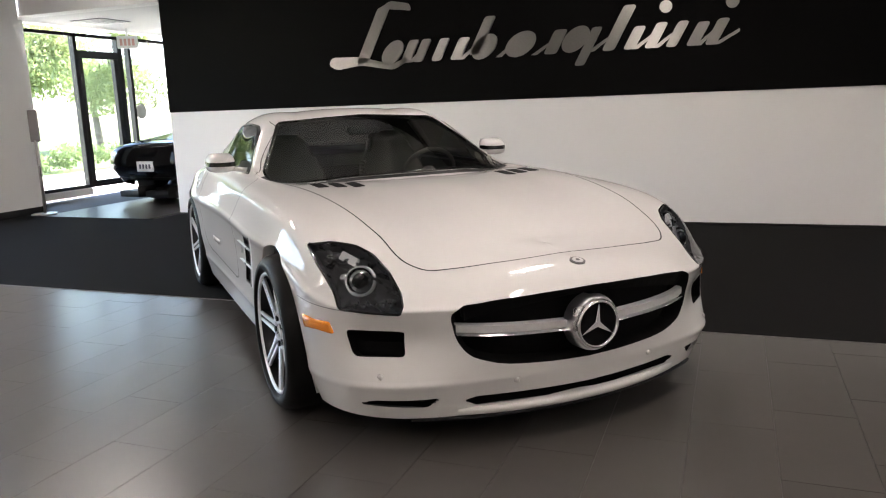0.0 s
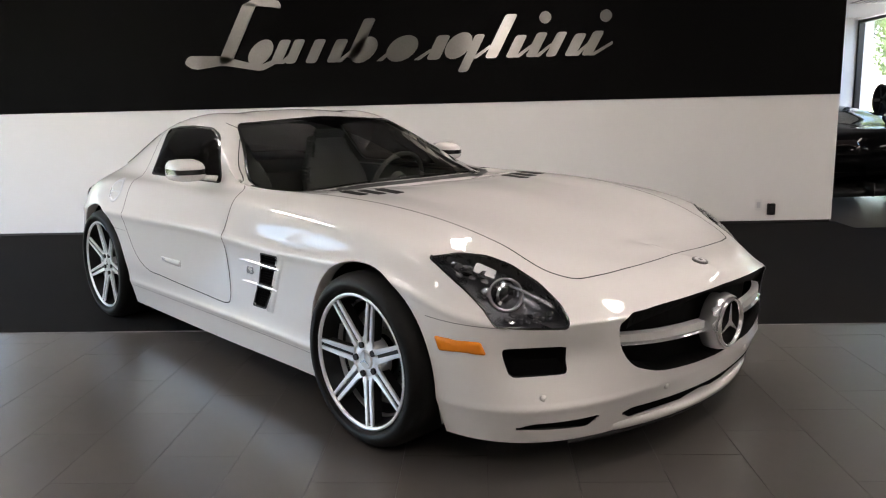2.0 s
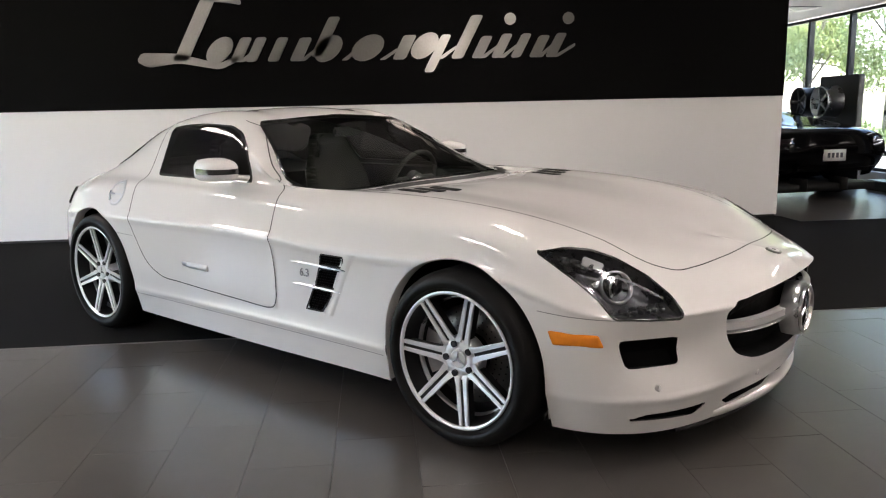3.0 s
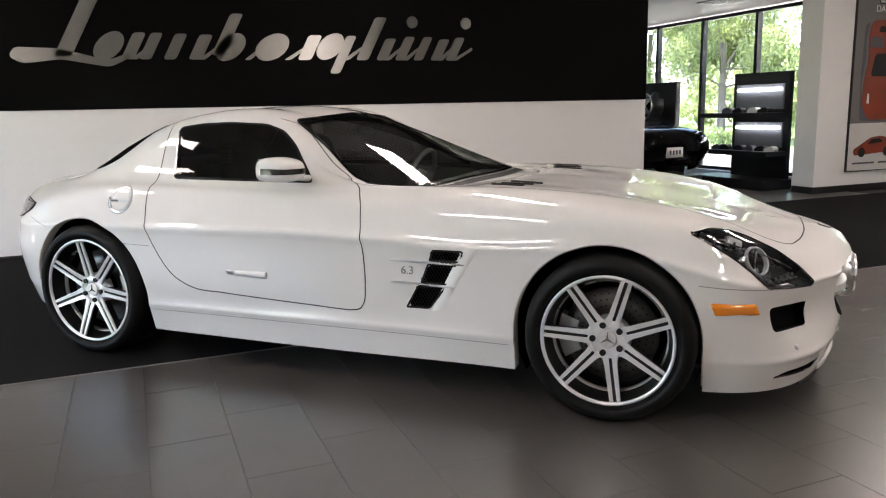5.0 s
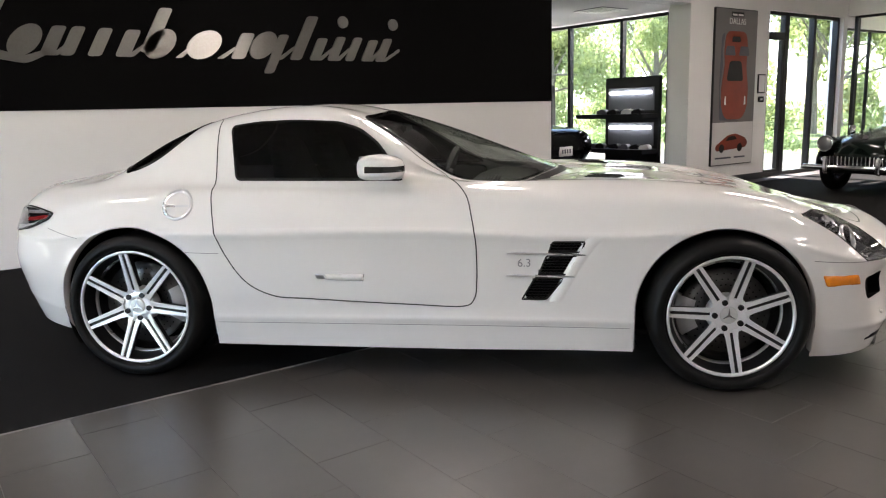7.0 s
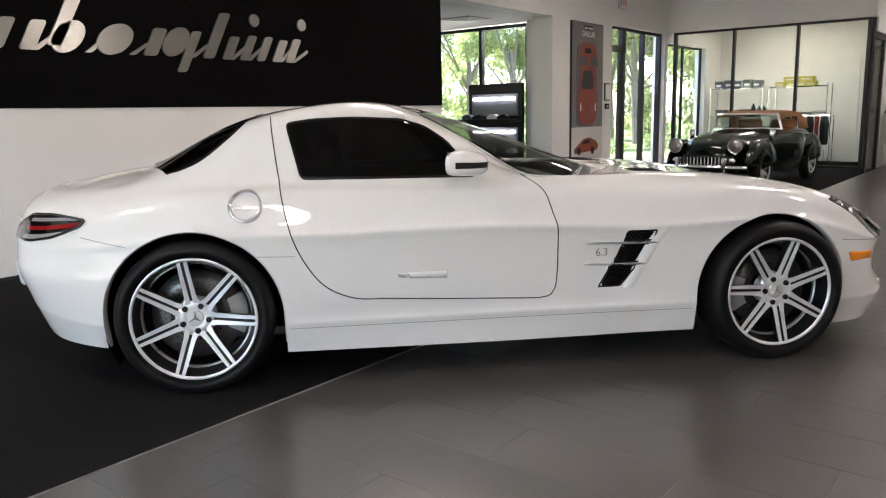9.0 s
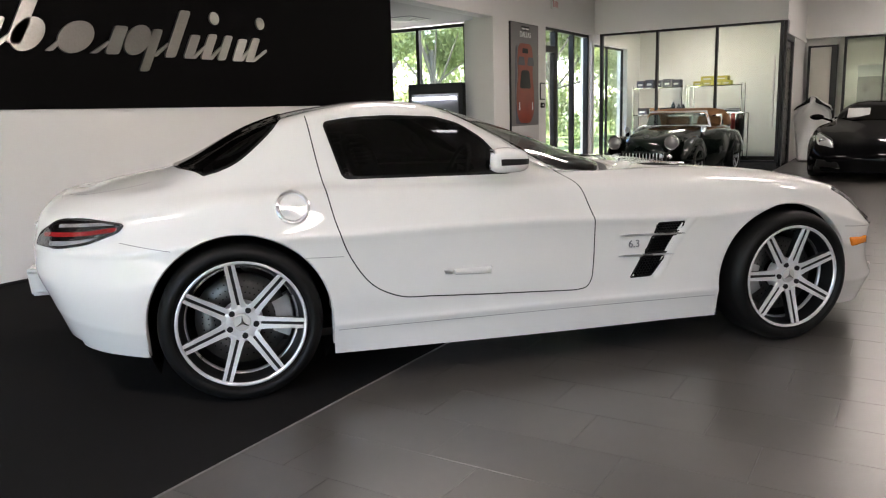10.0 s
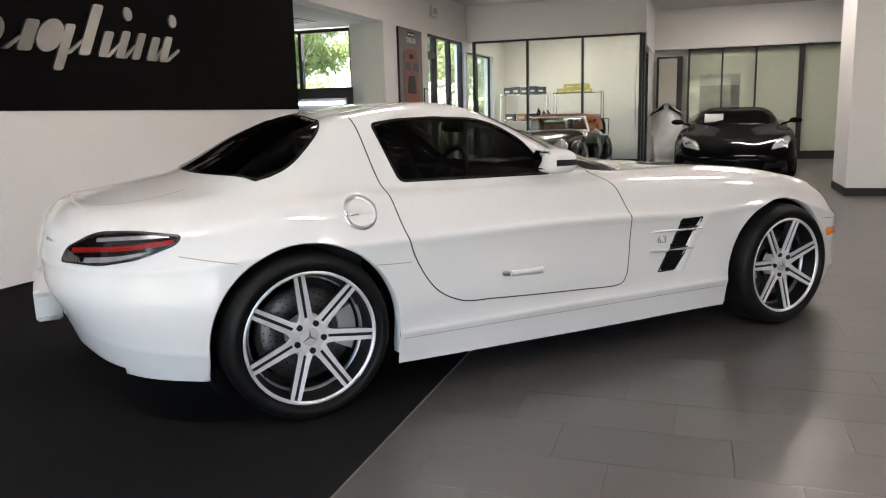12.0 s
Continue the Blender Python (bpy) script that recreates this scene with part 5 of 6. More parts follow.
block = prism(rounded([(-0.26, 0.385), (0.26, 0.385), (0.31, 0.53), (-0.31, 0.53)], 0.03), "yz", -2.30, -2.20, 0.008)
part("bumper_centre", block, M_PAINT, coupe, "", True)
both("exhaust_trim", shell.line([(-0.70, 0.262), (-0.64, 0.276), (-0.56, 0.300), (-0.48, 0.322)][::-1], REAR, 0.026, 0.008), M_CHROME, label="chrome exhaust trim")
spoiler, rows = bmesh.new(), []
for y in np.linspace(-0.46, 0.46, 41):
    x = -2.115 + 0.05 * (abs(y) / 0.52) ** 2
    k = 1 - (abs(y) / 0.465) ** 4
    q = [shell.hit(x + d, y, TOP)[0] for d in (0.075, 0.03, 0.0, -0.008)]
    rows.append([spoiler.verts.new(p + Vector((0, 0, up * k - 0.0006))) for p, up in zip(q, (0.001, 0.004, 0.008, 0.0))])
for u, v in zip(rows, rows[1:]):
    for j in range(3):
        spoiler.faces.new((u[j], v[j], v[j + 1], u[j + 1]))
bmesh.ops.recalc_face_normals(spoiler, faces=spoiler.faces)
part("spoiler_edge", spoiler, M_PAINT, coupe)
for y in (0.33, 0.37, 0.41):
    p, n = shell.hit(-y, 0.745, REAR)
    part("model_badge", box(p.x - 0.004, p.x + 0.004, -y - 0.016, -y + 0.016, 0.737, 0.753, 0.002), M_SILVER, coupe)

# inside
centre = np.array([-0.4, 0.0, 0.85])


def seat(y):
    root = thing("seat", "", "", pose(-0.55, y, 0.0))
    root.parent = coupe
    part("seat_cushion", box(-0.05, 0.45, -0.24, 0.24, 0.28, 0.45, 0.05), M_SEAT, root, "", True)
    bm = prism(rounded([(-0.24, 0.40), (0.24, 0.40), (0.235, 0.85), (0.15, 1.0), (0.12, 1.10), (-0.12, 1.10), (-0.15, 1.0), (-0.235, 0.85)], 0.06), "yz", -0.06, 0.06, 0.02)
    for v in bm.verts:
        v.co.x -= (v.co.z - 0.40) * 0.30
    part("backrest", bm, M_SEAT, root, "", True)


seat(0.37)
seat(-0.37)
part("dashboard", prism(rounded([(0.10, 0.50), (0.62, 0.50), (0.55, 0.84), (0.30, 0.865), (0.12, 0.80)], 0.05), "xz", -0.66, 0.66, 0.01), M_TRIM_IN, coupe, "", True)
part("cabin_floor", box(-1.35, 0.6, -0.80, 0.80, 0.215, 0.25), M_TRIM_IN, coupe)
both("door_card", prism(rounded([(-0.95, 0.30), (0.25, 0.30), (0.2, 0.86), (-0.95, 0.88)], 0.04), "xz", 0.72, 0.76), M_TRIM_IN, parents=doors, smooth=False)
part("rear_bulkhead", prism([(-1.1, 0.25), (-1.05, 0.25), (-1.0, 0.85), (-1.58, 0.90), (-1.6, 0.86)], "xz", -0.70, 0.70), M_TRIM_IN, coupe)
wheel_bm = lathe([(0.185 + 0.015 * math.cos(a), 0.015 * math.sin(a)) for a in np.linspace(0, 2 * math.pi, 9)], 36, "z")
steering = thing("steering_wheel", "", "", pose(-0.02, 0.37, 0.82, 0, -68, 0))
steering.parent = coupe
part("wheel_ring", wheel_bm, M_TRIM_IN, steering, "", True)
part("wheel_spokes", box(-0.03, 0.03, -0.18, 0.18, -0.01, 0.01, 0.004), M_TRIM_IN, steering)
part("wheel_boss", rod((0, 0, -0.03), (0, 0, 0.02), 0.06, 24), M_TRIM_IN, steering)
part("inner_mirror", box(-0.20, -0.17, -0.11, 0.11, 1.10, 1.15, 0.012), M_DARK, coupe)
# headliner: the roof's own shape, a little smaller
lv, lf = shell.v.copy(), shell.f
cab = (lv[lf][:, :, 2].min(1) > 0.88) & (lv[lf][:, :, 0].max(1) < 0.2) & (lv[lf][:, :, 0].min(1) > -1.5) & (shell.tag != HOLE)
used, inv = np.unique(lf[cab], return_inverse=True)
hv = (lv[used] - centre) * (0.975, 0.965, 0.955) + centre
hf = inv.reshape(-1, 4)
kk = len(hv)
mesh_part("headliner", np.concatenate([hv, hv * (1, -1, 1)]), np.concatenate([hf, hf[:, ::-1] + kk]), M_TRIM_IN, coupe)


# ---- things round the coupe ----
M_BLACKCAR = surface("black_car_paint", (0.0025, 0.0025, 0.0028), 0.06, vary=0.1, spec=0.12)
M_WHITE = surface("white_plastic", (0.75, 0.75, 0.73), 0.4, vary=0.04)
M_GREY_PRINT = surface("grey_print", (0.15, 0.14, 0.138), 0.35, vary=0.15, scale=1.2)
M_RED_PRINT = surface("orange_red_print", (0.24, 0.036, 0.012), 0.35, vary=0.4, scale=3)
M_TAN = surface("tan_canvas", (0.52, 0.26, 0.115), 0.85, vary=0.15, scale=8, bump=0.001, bump_scale=300)
M_YELLOW = surface("yellow_carton", (0.55, 0.48, 0.10), 0.6, vary=0.15)
M_CARTON = surface("dark_carton", (0.09, 0.09, 0.11), 0.6, vary=0.3, scale=8)
M_CLOTH = surface("dark_cloth", (0.03, 0.032, 0.045), 0.9, vary=0.3, scale=10)
M_GREEN = surface("dark_green_paint", (0.004, 0.008, 0.006), 0.15, vary=0.1, coat=0.35, spec=0.3)

# framed poster on the pillar
poster = thing("poster", "tall framed poster of an orange car on grey", "poster", pose(7.70, 3.62, 0.27))
part("backing", box(0, 1.10, -0.035, -0.002, 0, 2.35, 0.003), M_FRAME, poster)
part("print", box(0.012, 1.088, -0.038, -0.0352, 0.66, 2.338), M_GREY_PRINT, poster, "grey printed upper sheet")
part("print", box(0.012, 1.088, -0.038, -0.0352, 0.012, 0.657), surface("pale_print", (0.60, 0.58, 0.56), 0.4, vary=0.08, scale=2), poster, "pale printed lower sheet")
part("car_picture", prism(rounded([(0.323, 0.70), (0.760, 0.70), (0.894, 0.88), (0.903, 1.20), (0.827, 1.5), (0.861, 1.75), (0.810, 2.02), (0.290, 2.02), (0.239, 1.75), (0.273, 1.5), (0.197, 1.20), (0.206, 0.88)], 0.12), "xz", -0.0420, -0.0384), M_RED_PRINT, poster, "orange car seen from above")
part("shadow_picture", prism(rounded([(0.172, 0.69), (0.726, 0.67), (0.340, 0.75), (0.189, 1.0), (0.164, 1.2), (0.222, 1.5), (0.206, 1.75), (0.256, 2.0), (0.172, 1.95), (0.147, 1.3)], 0.05), "xz", -0.0400, -0.0383), M_CARTON, poster)
for sx in (0.256, 0.62):
    part("intake_picture", prism(rounded([(sx, 1.66), (sx + 0.28, 1.66), (sx + 0.24, 1.80), (sx + 0.04, 1.80)], 0.03), "xz", -0.0436, -0.0424), M_CARTON, poster)
part("window_picture", prism(rounded([(0.323, 1.28), (0.760, 1.28), (0.693, 1.58), (0.390, 1.58)], 0.06), "xz", -0.0440, -0.0424), M_DARK, poster)
part("window_picture", prism(rounded([(0.424, 1.86), (0.659, 1.86), (0.642, 1.94), (0.441, 1.94)], 0.03), "xz", -0.0440, -0.0424), M_DARK, poster)
for sx in (0.281, 0.80):
    part("lamp_picture", prism(rounded([(sx, 0.92), (sx + 0.05, 0.92), (sx + 0.04, 1.05), (sx + 0.01, 1.05)], 0.01), "xz", -0.0440, -0.0424), M_WHITE, poster)
part("small_car_picture", prism(rounded([(0.12, 0.22), (0.90, 0.26), (0.96, 0.34), (0.86, 0.42), (0.62, 0.48), (0.42, 0.46), (0.22, 0.36), (0.10, 0.30)], 0.05), "xz", -0.0420, -0.0384), M_RED_PRINT, poster, "small orange car seen from the side")
part("window_picture", prism(rounded([(0.36, 0.37), (0.66, 0.39), (0.60, 0.445), (0.44, 0.435)], 0.02), "xz", -0.0440, -0.0424), M_DARK, poster)
for wx in (0.26, 0.74):
    part("wheel_picture", rod((wx, -0.0424, 0.26), (wx, -0.0440, 0.26), 0.065, 20), M_DARK, poster)
part("title_band", box(0.40, 0.72, -0.040, -0.0384, 2.23, 2.30), M_DARK, poster)
for bx, bw in ((0.42, 0.12), (0.57, 0.13)):
    part("text_bar", box(bx, bx + bw, -0.042, -0.0404, 2.245, 2.272), M_WHITE, poster)
words("DALLAS", 0.125, M_WHITE, pose(0.56, -0.041, 2.16, 90, 0, 0), poster, "lettering")
for bx, bw in ((0.10, 0.42), (0.60, 0.30)):
    part("text_bar", box(bx, bx + bw, -0.040, -0.0384, 0.10, 0.125), M_CARTON, poster)

notice = thing("notice", "small white notice in a black frame", "notice", pose(9.02, 3.62, 1.36))
part("frame", box(-0.10, 0.10, -0.02, -0.002, 0, 0.30, 0.003), M_FRAME, notice)
part("sheet", box(-0.08, 0.08, -0.024, -0.0205, 0.02, 0.28), M_WHITE, notice)
switch = thing("switch_box", "small black switch box on the white pillar", "switch", pose(9.02, 3.62, 1.22))
part("case", box(-0.07, 0.07, -0.03, -0.002, 0, 0.09, 0.006), M_DARK, switch)
part("button", box(-0.04, 0.02, -0.034, -0.0302, 0.03, 0.06), M_SILVER, switch)


def exit_sign(m):
    root = thing("exit_sign", "white exit sign with faded red marks", "sign", m, group="exit signs")
    part("case", box(-0.16, 0.16, -0.04, 0.0, -0.10, 0.10, 0.008), M_WHITE, root)
    for i in range(4):
        part("text_bar", box(-0.115 + 0.062 * i, -0.075 + 0.062 * i, -0.043, -0.0402, -0.055, 0.055), surface("faded_red", (0.60, 0.34, 0.31), 0.5) if i == 0 else bpy.data.materials["faded_red"], root)


exit_sign(pose(9.56, 3.618, 3.06))
exit_sign(pose(-7.30, 6.05, 2.48, 0, 0, 35))
part("hanger", box(-7.32, -7.28, 6.04, 6.06, 2.58, 2.70), M_WHITE)["label"] = "short white hanger of the exit sign"
bpy.data.objects["hanger"]["category"] = "bracket"


def ceiling_vent(x, y, z):
    root = thing("ceiling_vent", "square white air diffuser in the ceiling", "vent", pose(x, y, z), group="ceiling vents")
    part("backing", box(-0.30, 0.30, -0.30, 0.30, -0.004, -0.001), M_CARTON, root)
    for k in range(4):
        r0 = 0.30 - 0.075 * k
        for a in (0, 90, 180, 270):
            bm = prism([(-r0, -r0), (r0, -r0), (r0 - 0.05, -r0 + 0.05), (-r0 + 0.05, -r0 + 0.05)], "xy", -0.02 - 0.006 * k, -0.012 - 0.006 * k)
            bmesh.ops.transform(bm, verts=bm.verts, matrix=pose(0, 0, 0, 0, 0, a))
            part("slat", bm, M_WHITE, root)
    return root


vent = ceiling_vent(-6.85, 5.05, BAY_TOP)
copy_thing(vent, pose(6.86, 5.07, BAY_TOP))
copy_thing(vent, pose(6.86, 7.9, BAY_TOP))
copy_thing(vent, pose(-6.85, 7.9, BAY_TOP))

# wall outlets
for ox, oz, mat, lab in ((3.655, 0.195, M_WHITE, "white wall outlet plate"), (3.78, 0.15, M_DARK, "black plug box on the white wall"), (-2.888, 0.14, M_DARK, "dark round floor socket by the wall")):
    o = thing("wall_outlet", lab, "outlet", pose(ox, WALL_Y, oz))
    part("plate", box(-0.036, 0.036, -0.008 if mat is M_WHITE else -0.04, -0.001, -0.058, 0.058, 0.004), mat, o)
    part("socket", box(-0.018, 0.018, (-0.011 if mat is M_WHITE else -0.043), (-0.0082 if mat is M_WHITE else -0.0402), -0.03, 0.03, 0.002), M_SILVER if mat is M_WHITE else M_FRAME, o)

# pole stand by the window
stand = thing("sign_stand", "slim silver pole stand with a grey panel", "stand", pose(-6.62, 3.42, 0.004))
part("base", lathe([(0.001, 0.0), (0.17, 0.0), (0.17, 0.012), (0.15, 0.02), (0.001, 0.024)], 36, "z"), M_ALU, stand, "", True)
part("pole", rod((0, 0, 0.02), (0, 0, 1.0), 0.018), M_ALU, stand, "", True)
part("panel", box(-0.085, 0.085, -0.012, 0.012, 0.98, 1.40, 0.008), surface("grey_panel", (0.36, 0.34, 0.33), 0.45, vary=0.06), stand)

# display tower by the right window
tower = thing("display_tower", "black display tower with lit shelves of accessories", "display", pose(7.32, 4.85, 0.0))
part("back_panel", box(0.04, 0.12, -0.54, 0.54, 0.0, 1.67, 0.006), M_FRAME, tower)
part("plinth", box(-0.45, 0.12, -0.60, 0.95, 0.0, 0.14, 0.01), M_FRAME, tower)
for z in (0.47, 1.02):
    part("shelf", box(-0.34, 0.04, -0.54, 0.85, z, z + 0.07, 0.006), M_FRAME, tower)
    part("light_panel", box(0.022, 0.04, -0.46, 0.46, z + 0.12, z + 0.48), surface("frosted_panel", (0.15, 0.16, 0.175), 0.5) if z < 0.6 else bpy.data.materials["frosted_panel"], tower)
    part("strip_light", box(-0.01, 0.02, -0.42, 0.42, z + 0.385, z + 0.42, 0.004), M_STRIP, tower, "glowing white strip light")
rng = random.Random(4)
for z, xs in ((0.54, (-0.45, -0.28, -0.05, 0.15, 0.45, 0.62)), (1.09, (-0.30, -0.1, 0.2, 0.42))):
    for yy in xs:
        k = rng.choice((M_CARTON, M_WHITE, M_DARK, M_DARK))
        bm = prism(rounded([(-0.10, 0.0), (0.10, 0.0), (0.10, 0.04), (0.04, 0.05 + rng.random() * 0.03), (-0.05, 0.08), (-0.10, 0.05)], 0.015), "yz", -0.05, 0.05, 0.006)
        ob = part("model_car", bm, k)
        ob.matrix_basis = pose(7.16, 4.85 + yy, z)
        tagged(ob, "small scale model on the display shelf", "model", "shelf models")

wall_rack = thing("wheel_display", "black display board with two alloy wheels", "display", pose(6.95, 6.72, 0.0))
part("board", box(0.0, 0.09, -0.48, 0.48, 0.0, 1.60, 0.008), M_FRAME, wall_rack)
for yy, zz, mat in ((0.05, 1.22, M_SILVER), (0.62, 1.22, M_RIM_DARK)):
    bm = lathe([(0.235, 0.0), (0.225, -0.05), (0.215, -0.22), (0.235, -0.26), (0.225, -0.262), (0.20, -0.24), (0.19, -0.05)], 40)
    bmesh.ops.transform(bm, verts=bm.verts, matrix=pose(0.0, yy, zz, 0, 0, 90) @ Matrix.Scale(-1, 4, (0, 1, 0)))
    bmesh.ops.recalc_face_normals(bm, faces=bm.faces)
    rim_part = part("alloy_wheel", bm, mat, wall_rack, "", True)
    for i in range(5):
        sp = box(0.03, 0.21, -0.245, -0.215, -0.022, 0.022, 0.004)
        bmesh.ops.transform(sp, verts=sp.verts, matrix=pose(0.0, yy, zz, 0, 0, 90) @ Matrix.Scale(-1, 4, (0, 1, 0)) @ Matrix.Rotation(radians(72 * i), 4, "Y"))
        part("spoke", sp, mat, rim_part)


# ---- black sports cars ----
LOW = [(-2.10, 0, 0.38), (-2.08, 0.56, 0.37), (-1.98, 0.84, 0.33), (-1.30, 0.95, 0.20), (0, 0.93, 0.16), (1.30, 0.95, 0.16), (1.90, 0.86, 0.15), (2.18, 0.58, 0.15), (2.27, 0, 0.15)]
MID = [(-2.30, 0, 0.58), (-2.28, 0.60, 0.58), (-2.12, 0.91, 0.60), (-1.30, 0.98, 0.55), (0, 0.94, 0.50), (1.30, 0.97, 0.45), (1.95, 0.86, 0.40), (2.20, 0.58, 0.38), (2.30, 0, 0.37)]
TOPS = [(-2.27, 0, 0.83), (-2.24, 0.58, 0.83), (-2.06, 0.86, 0.82), (-1.30, 0.94, 0.86), (0, 0.86, 0.80), (1.30, 0.90, 0.74), (1.82, 0.77, 0.62), (2.07, 0.48, 0.54), (2.17, 0, 0.52)]
BELTS = [(-2.20, 0, 0.90), (-2.14, 0.48, 0.90), (-1.88, 0.66, 0.91), (-1.20, 0.72, 0.95), (0, 0.74, 0.90), (1.10, 0.64, 0.80), (1.58, 0.50, 0.70), (1.83, 0.30, 0.63), (1.98, 0, 0.61)]
RAILS = [(-2.10, 0, 0.92), (-1.98, 0.38, 0.93), (-1.68, 0.48, 0.96), (-0.90, 0.55, 1.07), (-0.10, 0.56, 1.12), (0.75, 0.62, 0.87), (1.28, 0.40, 0.77), (1.56, 0.20, 0.70), (1.78, 0, 0.66)]
ROOFS = [(-2.00, 0, 0.93), (-1.88, 0, 0.95), (-1.58, 0, 0.99), (-0.80, 0, 1.13), (0, 0, 1.16), (0.95, 0, 0.87), (1.28, 0, 0.78), (1.48, 0, 0.73), (1.63, 0, 0.70)]


def black_car(label, m):
    sh = Shell([LOW, MID, TOPS, BELTS, RAILS, ROOFS], 14, 8)
    root = thing("sports_car", label, "car", m, group="black sports cars")
    side = lambda v: v[:, 1] > 0.5
    arches = ring(1.28, 0.33, 0.37), ring(-1.30, 0.345, 0.38)
    for a in arches:
        sh.cut(a, SIDE, HOLE, side)
    mesh_part("body", *sh.pieces(0), M_BLACKCAR, root)
    put = lambda name, bm, mat, lab="": part(name, bm, mat, root, lab, True)

    def two(name, bm, mat, lab=""):
        other = mirrored(bm)
        put(name, bm, mat, lab)
        put(name, other, mat, lab)
    screen = rounded(whole([(-0.12, 0.0), (-0.10, 0.46), (0.10, 0.54), (0.66, 0.60), (0.85, 0.42), (0.95, 0.0)]), 0.04)
    put("windscreen", sh.drape(screen, TOP, 0.003, 0.08, 0.003), M_TINT, "dark windscreen")
    two("side_window", sh.drape(rounded([(-0.75, 0.93), (0.45, 0.92), (0.10, 1.05), (-0.25, 1.09), (-0.65, 1.05)], 0.03), SIDE, 0.003, 0.06, 0.003), M_TINT)
    two("headlamp", sh.drape(rounded([(0.54, 0.50), (0.78, 0.545), (0.85, 0.66), (0.80, 0.70), (0.60, 0.60)], 0.03), FRONT, 0.004, 0.04, 0.006), M_SATIN, "clear headlamp")
    two("headlamp_lens", sh.drape(rounded([(0.52, 0.49), (0.79, 0.535), (0.87, 0.66), (0.81, 0.715), (0.58, 0.61)], 0.03), FRONT, 0.014, 0.04, 0.012), M_LENS)
    two("headlamp_bulb", rod(Vector(sh.hit(0.72, 0.60, FRONT)[0]) - Vector((0.03, 0, 0)), Vector(sh.hit(0.72, 0.60, FRONT)[0]) + Vector((0.012, 0, 0)), 0.05, 20), M_CHROME)
    two("front_intake", sh.drape(rounded([(0.42, 0.20), (0.80, 0.20), (0.76, 0.34), (0.46, 0.30)], 0.03), FRONT, 0.003, 0.05, 0.004), M_DARK)
    two("tail_lamp", sh.drape(rounded([(0.55, 0.72), (0.86, 0.72), (0.84, 0.80), (0.58, 0.80)], 0.02), REAR, 0.004, 0.05, 0.006), M_SMOKE, "dark red tail lamp")
    put("rear_panel", sh.drape(rounded([(-0.82, 0.30), (0.82, 0.30), (0.88, 0.48), (-0.88, 0.48)], 0.03), REAR, 0.003, 0.08, 0.004), M_DARK)
    plate = put("number_plate", box(-2.315, -2.30, -0.16, 0.16, 0.52, 0.66, 0.004), M_WHITE, "white number plate with grey bars")
    for i in range(4):
        part("text_bar", box(-2.318, -2.3155, -0.11 + 0.06 * i, -0.075 + 0.06 * i, 0.56, 0.62), M_CARTON, plate)
    two("diffuser_fin", box(-2.22, -1.9, 0.28, 0.30, 0.14, 0.30, 0.004), M_DARK)
    put("deck_glass", sh.drape(rounded(whole([(-1.95, 0.0), (-1.92, 0.36), (-1.66, 0.42), (-0.95, 0.44), (-0.88, 0.0)]), 0.04), TOP, 0.003, 0.08, 0.003), M_TINT)
    bm = bmesh.new()
    bmesh.ops.create_uvsphere(bm, u_segments=20, v_segments=12, radius=1.0, matrix=Matrix.LocRotScale((0.42, 1.0, 0.93), None, (0.06, 0.11, 0.05)))
    rod((0.42, 0.76, 0.86), (0.42, 0.94, 0.92), 0.018, 10, bm)
    two("wing_mirror", bm, M_BLACKCAR)
    for s in (1, -1):
        car_wheel(root, 1.28, 0.83, 0.33, 0.33, 0.24, 0.26, 20, s)
        car_wheel(root, -1.30, 0.80, 0.342, 0.342, 0.25, 0.33, 55, s)
        housing = lathe([(0.385, 0.90), (0.385, 0.55), (0.02, 0.55)], 30, "y", (-30, 210))
        if s < 0:
            bmesh.ops.transform(housing, verts=housing.verts, matrix=Matrix.Scale(-1, 4, (0, 1, 0)))
        for hx in (1.28, -1.30):
            h2 = housing.copy()
            bmesh.ops.translate(h2, verts=h2.verts, vec=(hx, 0, 0.34))
            part("wheel_housing", h2, M_DARK, root)
        housing.free()
    put("underbody", box(-2.1, 2.1, -0.80, 0.80, 0.13, 0.22), M_DARK)
    return root


left_car = black_car("glossy black sports car with a white plate by the window", pose(-5.28, 6.48, -0.008, 0, 0, 84))
black_car("glossy black sports car parked behind the display wall", pose(5.30, 6.88, -0.008, 0, 0, 98))
far_car = black_car("black sports coupe facing the hall with a price sheet", pose(11.1, -1.72, 0.004, 0, 0, 178))
sheet_card = part("price_sheet", box(-0.02, 0.0, -0.16, 0.16, -0.11, 0.11), M_WHITE, far_car, "white price sheet behind the screen")
sheet_card.matrix_basis = pose(0.60, -0.36, 1.0, 0, -52, 0)


